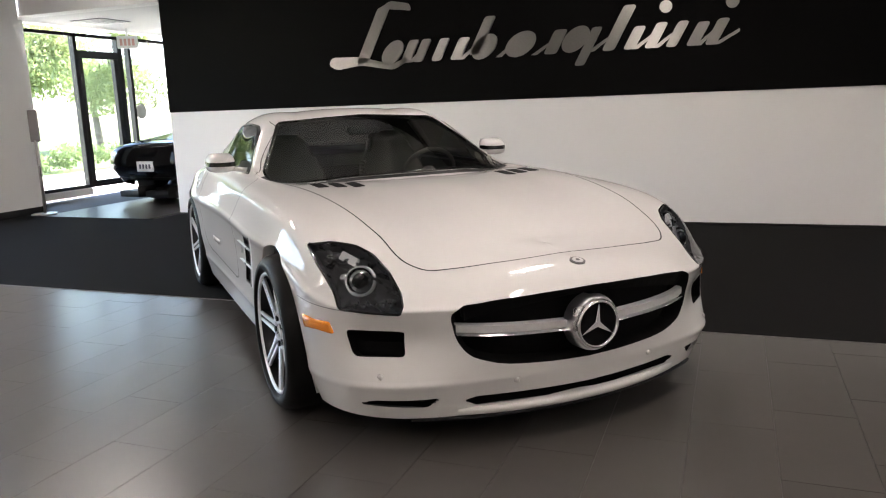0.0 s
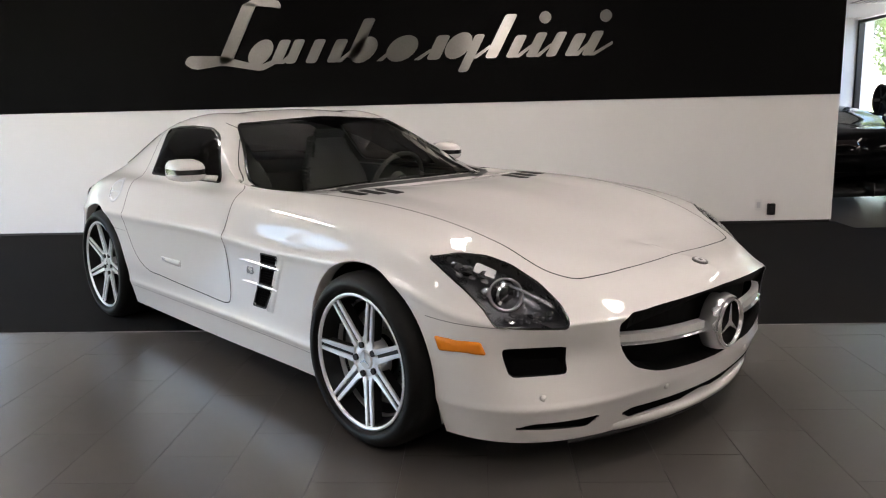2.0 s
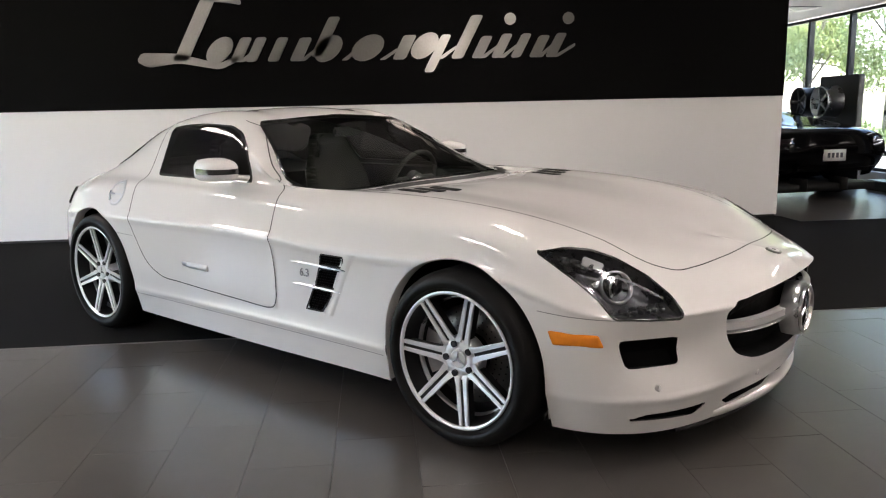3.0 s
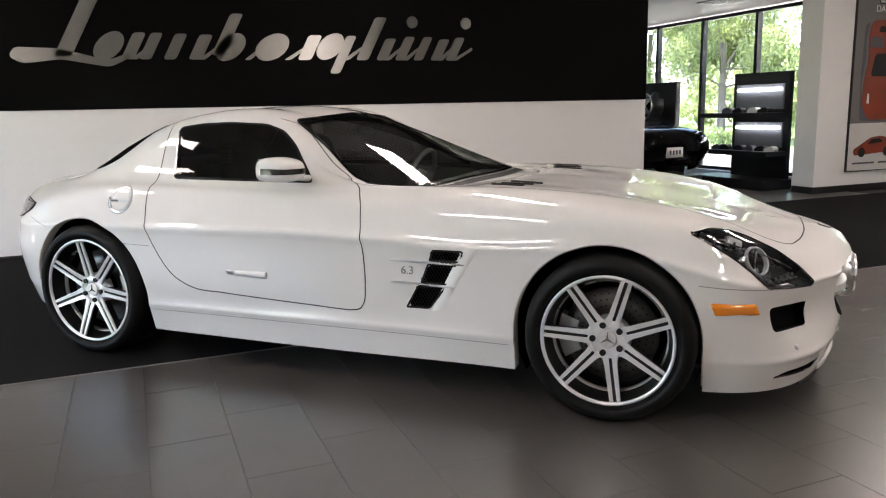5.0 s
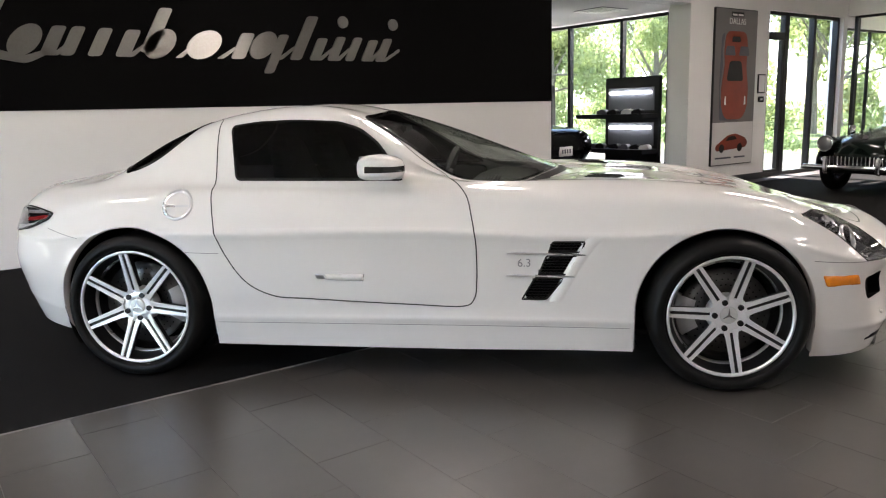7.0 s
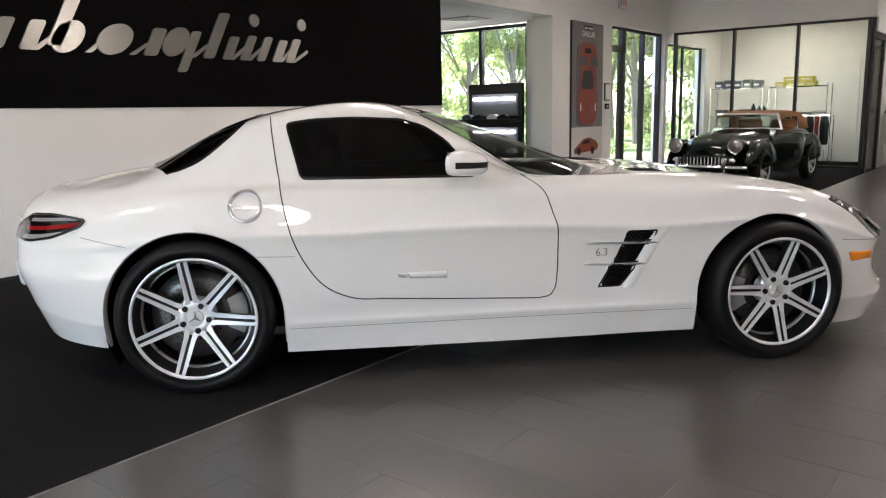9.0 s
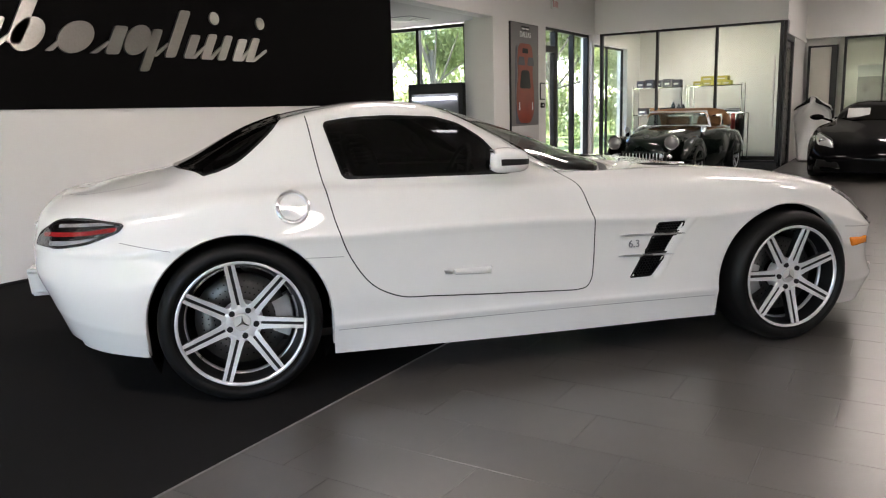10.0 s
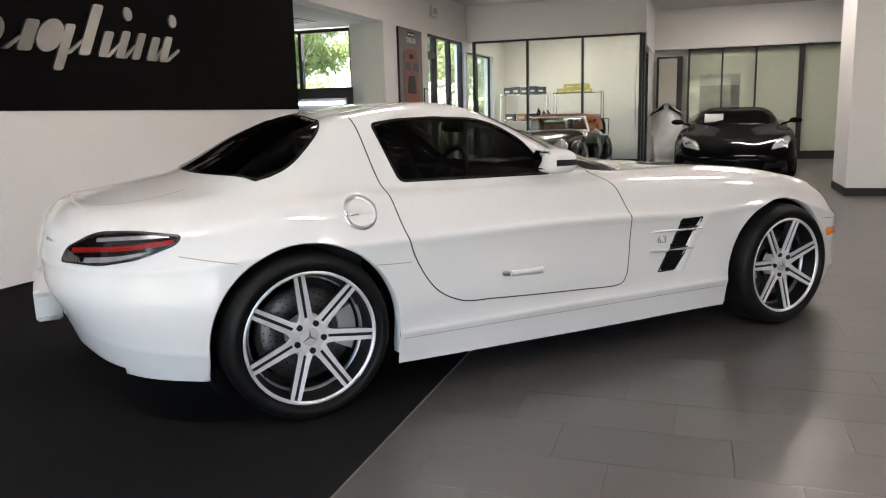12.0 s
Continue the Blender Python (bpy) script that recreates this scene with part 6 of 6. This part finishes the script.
# ---- old roadster ----
def roadster(m):
    root = thing("vintage_roadster", "dark green vintage roadster with a tan canvas top", "car", m)
    low = [(-1.70, 0, 0.30), (-1.68, 0.35, 0.30), (-1.45, 0.50, 0.25), (-0.9, 0.58, 0.22), (0, 0.60, 0.22), (0.9, 0.50, 0.22), (1.45, 0.46, 0.25), (1.62, 0.30, 0.28), (1.66, 0, 0.28)]
    mid = [(-1.80, 0, 0.55), (-1.76, 0.40, 0.55), (-1.50, 0.54, 0.55), (-0.9, 0.62, 0.52), (0, 0.62, 0.50), (0.9, 0.50, 0.52), (1.45, 0.46, 0.52), (1.66, 0.32, 0.50), (1.70, 0, 0.50)]
    top = [(-1.70, 0, 0.76), (-1.62, 0.34, 0.76), (-1.30, 0.46, 0.80), (-0.8, 0.54, 0.80), (0, 0.54, 0.78), (0.9, 0.42, 0.76), (1.42, 0.38, 0.70), (1.60, 0.26, 0.66), (1.66, 0, 0.66)]
    ridge = [(-1.55, 0, 0.82), (-1.45, 0, 0.84), (-1.2, 0, 0.87), (-0.7, 0, 0.88), (0.2, 0, 0.86), (0.9, 0, 0.83), (1.30, 0, 0.77), (1.45, 0, 0.73), (1.55, 0, 0.70)]
    sh = Shell([low, mid, top, ridge], 10, 8)
    mesh_part("body", *sh.pieces(0), M_GREEN, root)

    def two(name, bm, mat, lab="", smooth=True):
        other = mirrored(bm)
        a = part(name, bm, mat, root, lab, smooth)
        return a, part(name, other, mat, root, lab, smooth)
    for x, long, high in ((1.08, 0.54, 0.33), (-1.08, 0.52, 0.36)):
        bm = bmesh.new()
        bmesh.ops.create_uvsphere(bm, u_segments=28, v_segments=16, radius=1.0)
        for v in bm.verts:
            v.co = (x + v.co.x * long - (0.10 if v.co.x < 0 else 0), 0.57 + v.co.y * 0.115, 0.40 + v.co.z * (high if v.co.z > 0 else 0.12))
        two("fender", bm, M_GREEN)
    lamps = rod((1.40, 0.44, 0.66), (1.66, 0.44, 0.655), 0.075, 28, r2=0.104)
    two("headlamp_shell", lamps, M_GREEN)
    glassy = bmesh.new()
    bmesh.ops.create_uvsphere(glassy, u_segments=24, v_segments=12, radius=1.0, matrix=Matrix.LocRotScale((1.66, 0.44, 0.655), None, (0.045, 0.090, 0.090)))
    two("headlamp", glassy, M_CAP, "round chromed headlamp")
    bezel = lathe([(0.088, -0.01), (0.094, 0.02), (0.106, 0.022), (0.110, 0.0), (0.106, -0.02)], 32, "z")
    bmesh.ops.transform(bezel, verts=bezel.verts, matrix=pose(1.665, 0.44, 0.655, 0, 90, 0))
    two("headlamp_ring", bezel, M_CHROME)
    part("grille_mouth", box(1.60, 1.70, -0.36, 0.36, 0.36, 0.49, 0.02), M_DARK, root)
    for i in range(14):
        y = -0.34 + i * 0.0523
        part("grille_bar", box(1.685, 1.715, y - 0.008, y + 0.008, 0.35, 0.50, 0.004), M_CHROME, root)
    part("bumper", rod((1.78, -0.66, 0.36), (1.78, 0.66, 0.36), 0.032, 16), M_CHROME, root, "chrome front bumper", True)
    for s in (1, -1):
        part("overrider", box(1.76, 1.83, s * 0.34 - 0.03, s * 0.34 + 0.03, 0.28, 0.50, 0.015), M_CHROME, root)
        car_wheel(root, 1.10, 0.60, 0.30, 0.30, 0.19, 0.15, 10, s)
        car_wheel(root, -1.02, 0.60, 0.30, 0.30, 0.19, 0.15, 30, s)
    # windscreen and top
    part("windscreen_frame", prism([(-0.56, 0.84), (0.56, 0.84), (0.48, 1.10), (-0.48, 1.10), (-0.45, 1.075), (0.45, 1.075), (0.52, 0.87), (-0.52, 0.87)], "yz", 0.10, 0.125), M_CHROME, root)
    part("windscreen", prism([(-0.52, 0.86), (0.52, 0.86), (0.46, 1.09), (-0.46, 1.09)], "yz", 0.11, 0.114), M_SCREEN, root)
    canvas = bmesh.new()
    rows = []
    for x, z, w in ((0.16, 1.08, 0.50), (-0.05, 1.125, 0.53), (-0.40, 1.14, 0.56), (-0.75, 1.125, 0.56), (-0.95, 1.06, 0.55)):
        rows.append([canvas.verts.new((x, w * math.sin(t), z - 0.10 * (abs(t) / 1.57) ** 4)) for t in np.linspace(-1.57, 1.57, 15)])
    for a, b in zip(rows, rows[1:]):
        for j in range(14):
            canvas.faces.new((a[j], b[j], b[j + 1], a[j + 1]))
    bmesh.ops.solidify(canvas, geom=list(canvas.faces), thickness=0.018)
    part("canvas_top", canvas, M_TAN, root, "tan canvas top", True)
    two("top_quarter", prism([(-1.12, 0.84), (-0.72, 0.84), (-0.55, 1.06), (-0.98, 1.00)], "xz", 0.525, 0.55), M_TAN, "tan canvas side")
    two("seat", prism(rounded([(-0.75, 0.45), (-0.35, 0.45), (-0.32, 0.60), (-0.58, 0.62), (-0.72, 1.0), (-0.82, 0.98)], 0.04), "xz", 0.08, 0.46, 0.02), M_TAN)
    part("hood_emblem", rod((1.50, 0, 0.72), (1.52, 0, 0.73), 0.035, 20), M_CHROME, root)
    two("fender_mirror", rod((0.75, 0.60, 0.70), (0.73, 0.62, 0.86), 0.03, 12, r2=0.045), M_CHROME)
    two("side_lamp", rod((1.66, 0.42, 0.45), (1.71, 0.42, 0.45), 0.04, 16), M_CHROME)
    return root


roadster(pose(9.20, 1.22, 0.004, 0, 0, 176))

# ---- beyond the glass ----


def wire_shelf(m):
    root = thing("wire_shelf", "chromed wire shelf holding boxes and tins", "shelf", m, group="office shelves")
    for x in (-0.22, 0.22):
        for y in (-0.55, 0.55):
            part("post", rod((x, y, 0), (x, y, 1.64), 0.012, 8), M_CHROME, root)
    for z in (0.42, 0.98, 1.58):
        part("shelf", box(-0.23, 0.23, -0.56, 0.56, z, z + 0.022, 0.004), M_CHROME, root)
    return root


wire_shelf(pose(13.9, 2.85, 0.004))
wire_shelf(pose(13.9, 1.60, 0.004))
rng = random.Random(8)


def carton(x, y, z, sx, sy, sz, mat, lab):
    root = thing("carton", lab, "box", pose(x, y, z))
    part("box_body", box(-sx / 2, sx / 2, -sy / 2, sy / 2, 0, sz - 0.03, 0.004), mat, root)
    part("lid", box(-sx / 2 - 0.006, sx / 2 + 0.006, -sy / 2 - 0.006, sy / 2 + 0.006, sz - 0.03, sz, 0.004), mat, root)
    part("text_bar", box(-sx / 2 - 0.003, -sx / 2, -sy * 0.3, sy * 0.3, sz * 0.3, sz * 0.55), M_WHITE, root)


for i in range(5):
    carton(13.85, 3.25 - i * 0.20, 1.602, 0.26, 0.17, 0.16 + 0.02 * (i % 2), M_CARTON, "dark grey parts carton on the wire shelf")
for i in range(4):
    carton(13.85, 1.98 - i * 0.20, 1.602, 0.26, 0.18, 0.10, M_YELLOW, "yellow parts carton on the wire shelf")
for i in range(2):
    carton(13.85, 1.78 - i * 0.30, 1.702, 0.26, 0.26, 0.10, M_YELLOW, "yellow parts carton stacked on others")
for i, (yy, mat) in enumerate(((3.2, M_CARTON), (2.92, M_TAN), (2.70, M_DARK), (1.9, M_CARTON), (1.45, M_CARTON))):
    carton(13.85, yy, 1.002, 0.24, 0.20, 0.15 if i < 3 else 0.07, mat, "small dark parts carton on the wire shelf")


def bottle(x, y, z, high, mat, lab):
    root = thing("bottle", lab, "bottle", pose(x, y, z), group="office bottles")
    part("flask", lathe([(0.001, 0.0), (0.045, 0.0), (0.048, 0.01), (0.048, high * 0.62), (0.020, high * 0.80), (0.017, high * 0.92)], 16, "z"), mat, root, "", True)
    part("cap", lathe([(0.021, high * 0.91), (0.021, high), (0.001, high)], 12, "z"), M_WHITE, root)


for i, (yy, hh) in enumerate(((2.52, 0.30), (2.40, 0.24), (2.30, 0.24))):
    bottle(13.82, yy, 1.002, hh, (M_GREEN, M_CARTON, M_DARK)[i], "dark bottle of car care fluid on the wire shelf")


def paper_stack(x, y, z, count, lab):
    root = thing("paper_stack", lab, "papers", pose(x, y, z), group="office papers")
    for k in range(count):
        part("folder", box(-0.14, 0.14, -0.12 + 0.004 * (k % 3), 0.12 + 0.004 * (k % 2), k * 0.016, k * 0.016 + 0.014, 0.002), (M_WHITE, M_CARTON)[k % 2], root)


paper_stack(13.85, 1.98, 1.073, 3, "white and grey folders stacked on a carton")
paper_stack(13.85, 1.66, 1.002, 5, "white and grey folders stacked on the wire shelf")
paper_stack(13.85, 1.22, 1.002, 6, "white and grey folders stacked on the wire shelf")
for i, (yy, zz) in enumerate(((3.20, 0.442), (2.95, 0.442), (2.62, 0.442))):
    carton(13.85, yy, zz, 0.28, 0.22, (0.28, 0.20, 0.32)[i], (M_CARTON, M_WHITE, M_CARTON)[i], "parts carton on the bottom wire shelf")
# bare wheel leaning by the shelf
loose = thing("spare_wheel", "bare alloy wheel standing on the office floor", "wheel", pose(13.35, 2.95, 0.40, 0, 0, 78))
part("tyre", lathe([(0.26, -0.09), (0.35, -0.10), (0.392, -0.06), (0.392, 0.06), (0.35, 0.10), (0.26, 0.09)], 36), M_TYRE, loose, "black tyre", True)
part("rim", lathe([(0.262, 0.09), (0.245, 0.085), (0.235, 0.02), (0.235, -0.08)], 36), M_SILVER, loose, "", True)
for i in range(5):
    spoke_bm = box(0.02, 0.24, 0.05, 0.075, -0.022, 0.022, 0.004)
    bmesh.ops.transform(spoke_bm, verts=spoke_bm.verts, matrix=Matrix.Rotation(radians(72 * i), 4, "Y"))
    part("spoke", spoke_bm, M_SILVER, loose)
for i in range(6):
    coat = prism(rounded([(-0.20, 0.42), (0.20, 0.42), (0.24, 0.86), (0.10, 1.0), (-0.10, 1.0), (-0.24, 0.86)], 0.06), "xz", -0.04, 0.04, 0.015)
    ob = part("jacket", coat, [M_CLOTH, M_DARK, M_WHITE, M_CLOTH, surface("red_cloth", (0.3, 0.04, 0.03), 0.9), M_DARK][i], None, "", True)
    ob.matrix_basis = pose(13.45, 1.72 - 0.14 * i, 0.0, 0, 0, 12 * (i % 3))
    tagged(ob, "jacket hanging on the office rail", "jacket", "jackets on the rail")
rail = thing("clothes_rail", "chromed clothes rail below the office shelves", "rail")
part("bar", rod((13.45, 0.85, 1.0), (13.45, 1.85, 1.0), 0.012), M_CHROME, rail)
for yy in (0.85, 1.85):
    part("post", rod((13.45, yy, 0.0), (13.45, yy, 1.0), 0.012), M_CHROME, rail)

# race suit on a form
suit = prism(rounded([(-0.24, 0.0), (0.24, 0.0), (0.30, 0.55), (0.34, 0.90), (0.30, 1.06), (0.10, 1.20), (0.05, 1.30), (-0.05, 1.30), (-0.10, 1.20), (-0.30, 1.06), (-0.34, 0.90), (-0.30, 0.55)], 0.06), "yz", -0.12, 0.12, 0.04)
for s in (1, -1):
    shoulder = prism(rounded([(s * 0.03, 1.30), (s * 0.10, 1.23), (s * 0.32, 1.10), (s * 0.345, 1.01), (s * 0.25, 1.06), (s * 0.12, 1.12), (s * 0.03, 1.16)][::s], 0.03), "yz", -0.135, 0.135, 0.02)
    spare = bpy.data.meshes.new("spare")
    shoulder.to_mesh(spare)
    shoulder.free()
    suit.from_mesh(spare)
    bpy.data.meshes.remove(spare)
suit_ob = part("display_form", suit, M_WHITE, None, "", True)
suit_ob.data.materials.append(M_DARK)
for poly in suit_ob.data.polygons:
    if max(abs(suit_ob.data.vertices[k].co.x) for k in poly.vertices) > 0.123:
        poly.material_index = 1
suit_ob.matrix_basis = pose(13.2, -0.40, 0.004)
tagged(suit_ob, "white and black display form standing by the door", "mannequin")

# picture in the far office
pic = thing("picture", "grey framed photograph on the far office wall", "picture", pose(14.752, -1.50, 1.06))
part("frame", box(-0.03, 0.0, -0.46, 0.46, 0, 0.88, 0.005), M_ALU, pic)
part("print", box(-0.034, -0.0305, -0.43, 0.43, 0.03, 0.85), surface("grey_photo", (0.16, 0.17, 0.17), 0.4, vary=0.6, scale=3.0), pic)
part("pale_band", box(-0.037, -0.0345, -0.43, 0.43, 0.62, 0.85), surface("pale_photo", (0.36, 0.38, 0.37), 0.4, vary=0.2, scale=4), pic)
decal = part("window_decal", rod((-7.690, 6.62, 1.36), (-7.684, 6.62, 1.36), 0.13, 28), M_WHITE)
tagged(decal, "round white decal stuck on the shop window", "decal")


# ---- outside ----
M_PAVE = surface("pale_concrete", (0.55, 0.53, 0.50), 0.85, vary=0.1, scale=0.7, fine=30, bump=0.002, bump_scale=60)


def leafy(name, colour, through_colour):
    """Leaf blades that also let light through."""
    m = surface(name, colour, 0.6, vary=0.5, scale=0.9, fine=8)
    n, l = m.node_tree.nodes, m.node_tree.links
    back, add = n.new("ShaderNodeBsdfTranslucent"), n.new("ShaderNodeAddShader")
    back.inputs[0].default_value = (*through_colour, 1)
    l.new(n["Principled BSDF"].outputs[0], add.inputs[0])
    l.new(back.outputs[0], add.inputs[1])
    l.new(add.outputs[0], n["Material Output"].inputs[0])
    return m


M_LEAF = leafy("tree_leaves", (0.12, 0.145, 0.065), (0.14, 0.17, 0.065))
M_BARK = surface("tree_bark", (0.13, 0.115, 0.10), 0.9, vary=0.35, scale=6, bump=0.01, bump_scale=30)
M_HEDGE = leafy("hedge_leaves", (0.07, 0.10, 0.035), (0.07, 0.10, 0.035))
for n, x0, x1, y0, y1 in (("pavement_left", -13.0, -7.12, -9.0, 16.0), ("pavement_right", 8.1, 14.5, 3.9, 16.0), ("pavement_back", -16.0, 18.0, -17.0, -9.25)):
    setting(n, box(x0, x1, y0, y1, -0.055, -0.03), M_PAVE, "pale concrete pavement outside the windows", "pavement")


def leaves(rng, centres, count, size, squash=0.8):
    """Many small leaf blades scattered through overlapping clumps."""
    verts, faces = [], []
    for _ in range(count):
        c, r = rng.choice(centres)
        d = Vector((rng.gauss(0, 1), rng.gauss(0, 1), rng.gauss(0, 1))).normalized() * r * (rng.random() ** 0.4)
        p = Vector(c) + Vector((d.x, d.y, d.z * squash))
        q = Euler((rng.uniform(0, 6.3), rng.uniform(0, 6.3), rng.uniform(0, 6.3))).to_matrix()
        s = size * rng.uniform(0.6, 1.3)
        k = len(verts)
        verts += [p + q @ Vector(v) for v in ((-s, 0, 0), (0, -s * 0.45, 0), (s, 0, 0), (0, s * 0.45, 0.1 * s))]
        faces.append((k, k + 1, k + 2, k + 3))
    return verts, faces


def tree(x, y, high, seed):
    rng = random.Random(seed)
    root = thing("tree", "leafy green tree standing on the grass outside", "tree", pose(x, y, -0.08), group="trees outside")
    trunk = rod((0, 0, 0), (rng.uniform(-0.2, 0.2), rng.uniform(-0.2, 0.2), high * 0.5), 0.17, 12, r2=0.09)
    centres = []
    for i in range(9):
        a = i * 2.4 + rng.random()
        tip = Vector((math.cos(a) * high * rng.uniform(0.15, 0.36), math.sin(a) * high * rng.uniform(0.15, 0.36), high * rng.uniform(0.30, 0.90)))
        rod((0, 0, high * rng.uniform(0.22, 0.42)), tip, 0.05, 7, trunk, 0.015)
        centres += [(tip, high * rng.uniform(0.10, 0.20)), (tip * 0.75 + Vector((0, 0, high * 0.18)), high * 0.14)]
    part("trunk", trunk, M_BARK, root)
    mesh_part("crown", *leaves(rng, centres, 20000, 0.085), M_LEAF, root, smooth=False)


for i, (x, y, h) in enumerate(((-19.5, 13.6, 6.0), (-24.0, 22.0, 7.0), (-20.0, 25.0, 6.0), (20.5, 13.0, 7.0), (19.0, 18.5, 7.0), (16.0, 23.0, 7.5), (23.5, 9.5, 7.5), (21.5, 5.5, 6.5), (12.0, 27.0, 8.0), (26.0, 19.0, 9.0), (27.5, 12.5, 9.0), (21.0, 25.5, 9.0), (29.0, 5.0, 8.5),
                               (-10.0, -24.0, 7.0), (2.0, -27.0, 7.5), (12.0, -25.0, 7.0))):
    tree(x, y, h, 30 + i)
rng = random.Random(77)
for name, x0, x1, y0, y1 in (("hedge_left", -14.6, -13.7, 4.0, 24.0), ("hedge_right", 15.0, 15.9, 5.0, 24.0)):
    cs = [((rng.uniform(x0, x1), rng.uniform(y0, y1), rng.uniform(0.1, 0.5)), 0.3) for _ in range(90)]
    ob = mesh_part(name, *leaves(rng, cs, 9000, 0.06), M_HEDGE, smooth=False)
    tagged(ob, "low clipped green hedge along the pavement", "hedge", kind="stuff")
rng = random.Random(91)
cs = [((rng.uniform(29.5, 34.0), rng.uniform(-4.0, 36.0), 0.2 + 5.0 * rng.random() ** 1.3), rng.uniform(0.6, 1.3)) for _ in range(150)]
ob = mesh_part("far_shrubs", *leaves(rng, cs, 40000, 0.15), M_LEAF, smooth=False)
tagged(ob, "dense belt of green shrubs and trees beyond the lawn", "shrubs", kind="stuff")

# ---- floor tiles ----
TW, TL, GAP = 0.305, 0.610, 0.0014
tile_me = bpy.data.meshes.new("tile")
tb = box(-TW / 2 + GAP / 2, TW / 2 - GAP / 2, -TL / 2 + GAP / 2, TL / 2 - GAP / 2, -0.010, 0.0)
bmesh.ops.bevel(tb, geom=[e for e in tb.edges if all(v.co.z > -0.001 for v in e.verts)], offset=0.0004, segments=1, affect="EDGES")
tb.to_mesh(tile_me)
tb.free()
tile_me.materials.append(M_TILE)
tile_floor = bpy.data.objects["floor"]
rest = bmesh.new()


def plain(x0, x1, y0, y1):
    if x1 - x0 > 0.01 and y1 - y0 > 0.01:
        vs = [rest.verts.new(p) for p in ((x0, y0, 0), (x1, y0, 0), (x1, y1, 0), (x0, y1, 0))]
        rest.faces.new(vs)
        lows = [rest.verts.new((v.co.x, v.co.y, -0.01)) for v in vs]
        for i in range(4):
            rest.faces.new((vs[i], lows[i], lows[(i + 1) % 4], vs[(i + 1) % 4]))


lay = random.Random(12)
for i in range(-22, 49):
    x = 0.16 + (i + 0.5) * TW
    for j in range(-17, 20):
        y = -1.26 + 0.305 + (j + (i % 3) / 3.0) * TL
        x0, x1, y0, y1 = x - TW / 2 + GAP / 2, x + TW / 2 - GAP / 2, y - TL / 2 + GAP / 2, y + TL / 2 - GAP / 2
        if y1 < -0.04 and -4.6 < x < 3.6 and y > -4.3:
            t = new("tile", tile_me)
            t.matrix_basis = pose(x, y, -0.0003, lay.uniform(-0.07, 0.07), lay.uniform(-0.10, 0.10), 180 * ((i * 7 + j * 3) % 2))
            t.parent = tile_floor
        elif y0 < -0.04:
            plain(x0, x1, max(y0, -8.95), min(y1, -0.04))
        elif y1 > 3.26 and (x < -4.6 or 4.45 < x < 7.7):
            plain(x0, x1, max(y0, 3.26), min(y1, 10.45))
rest_ob = part("tile_field", rest, M_TILE_FAR, tile_floor)
tagged(rest_ob, "dark tiles of the rest of the floor", kind="stuff")
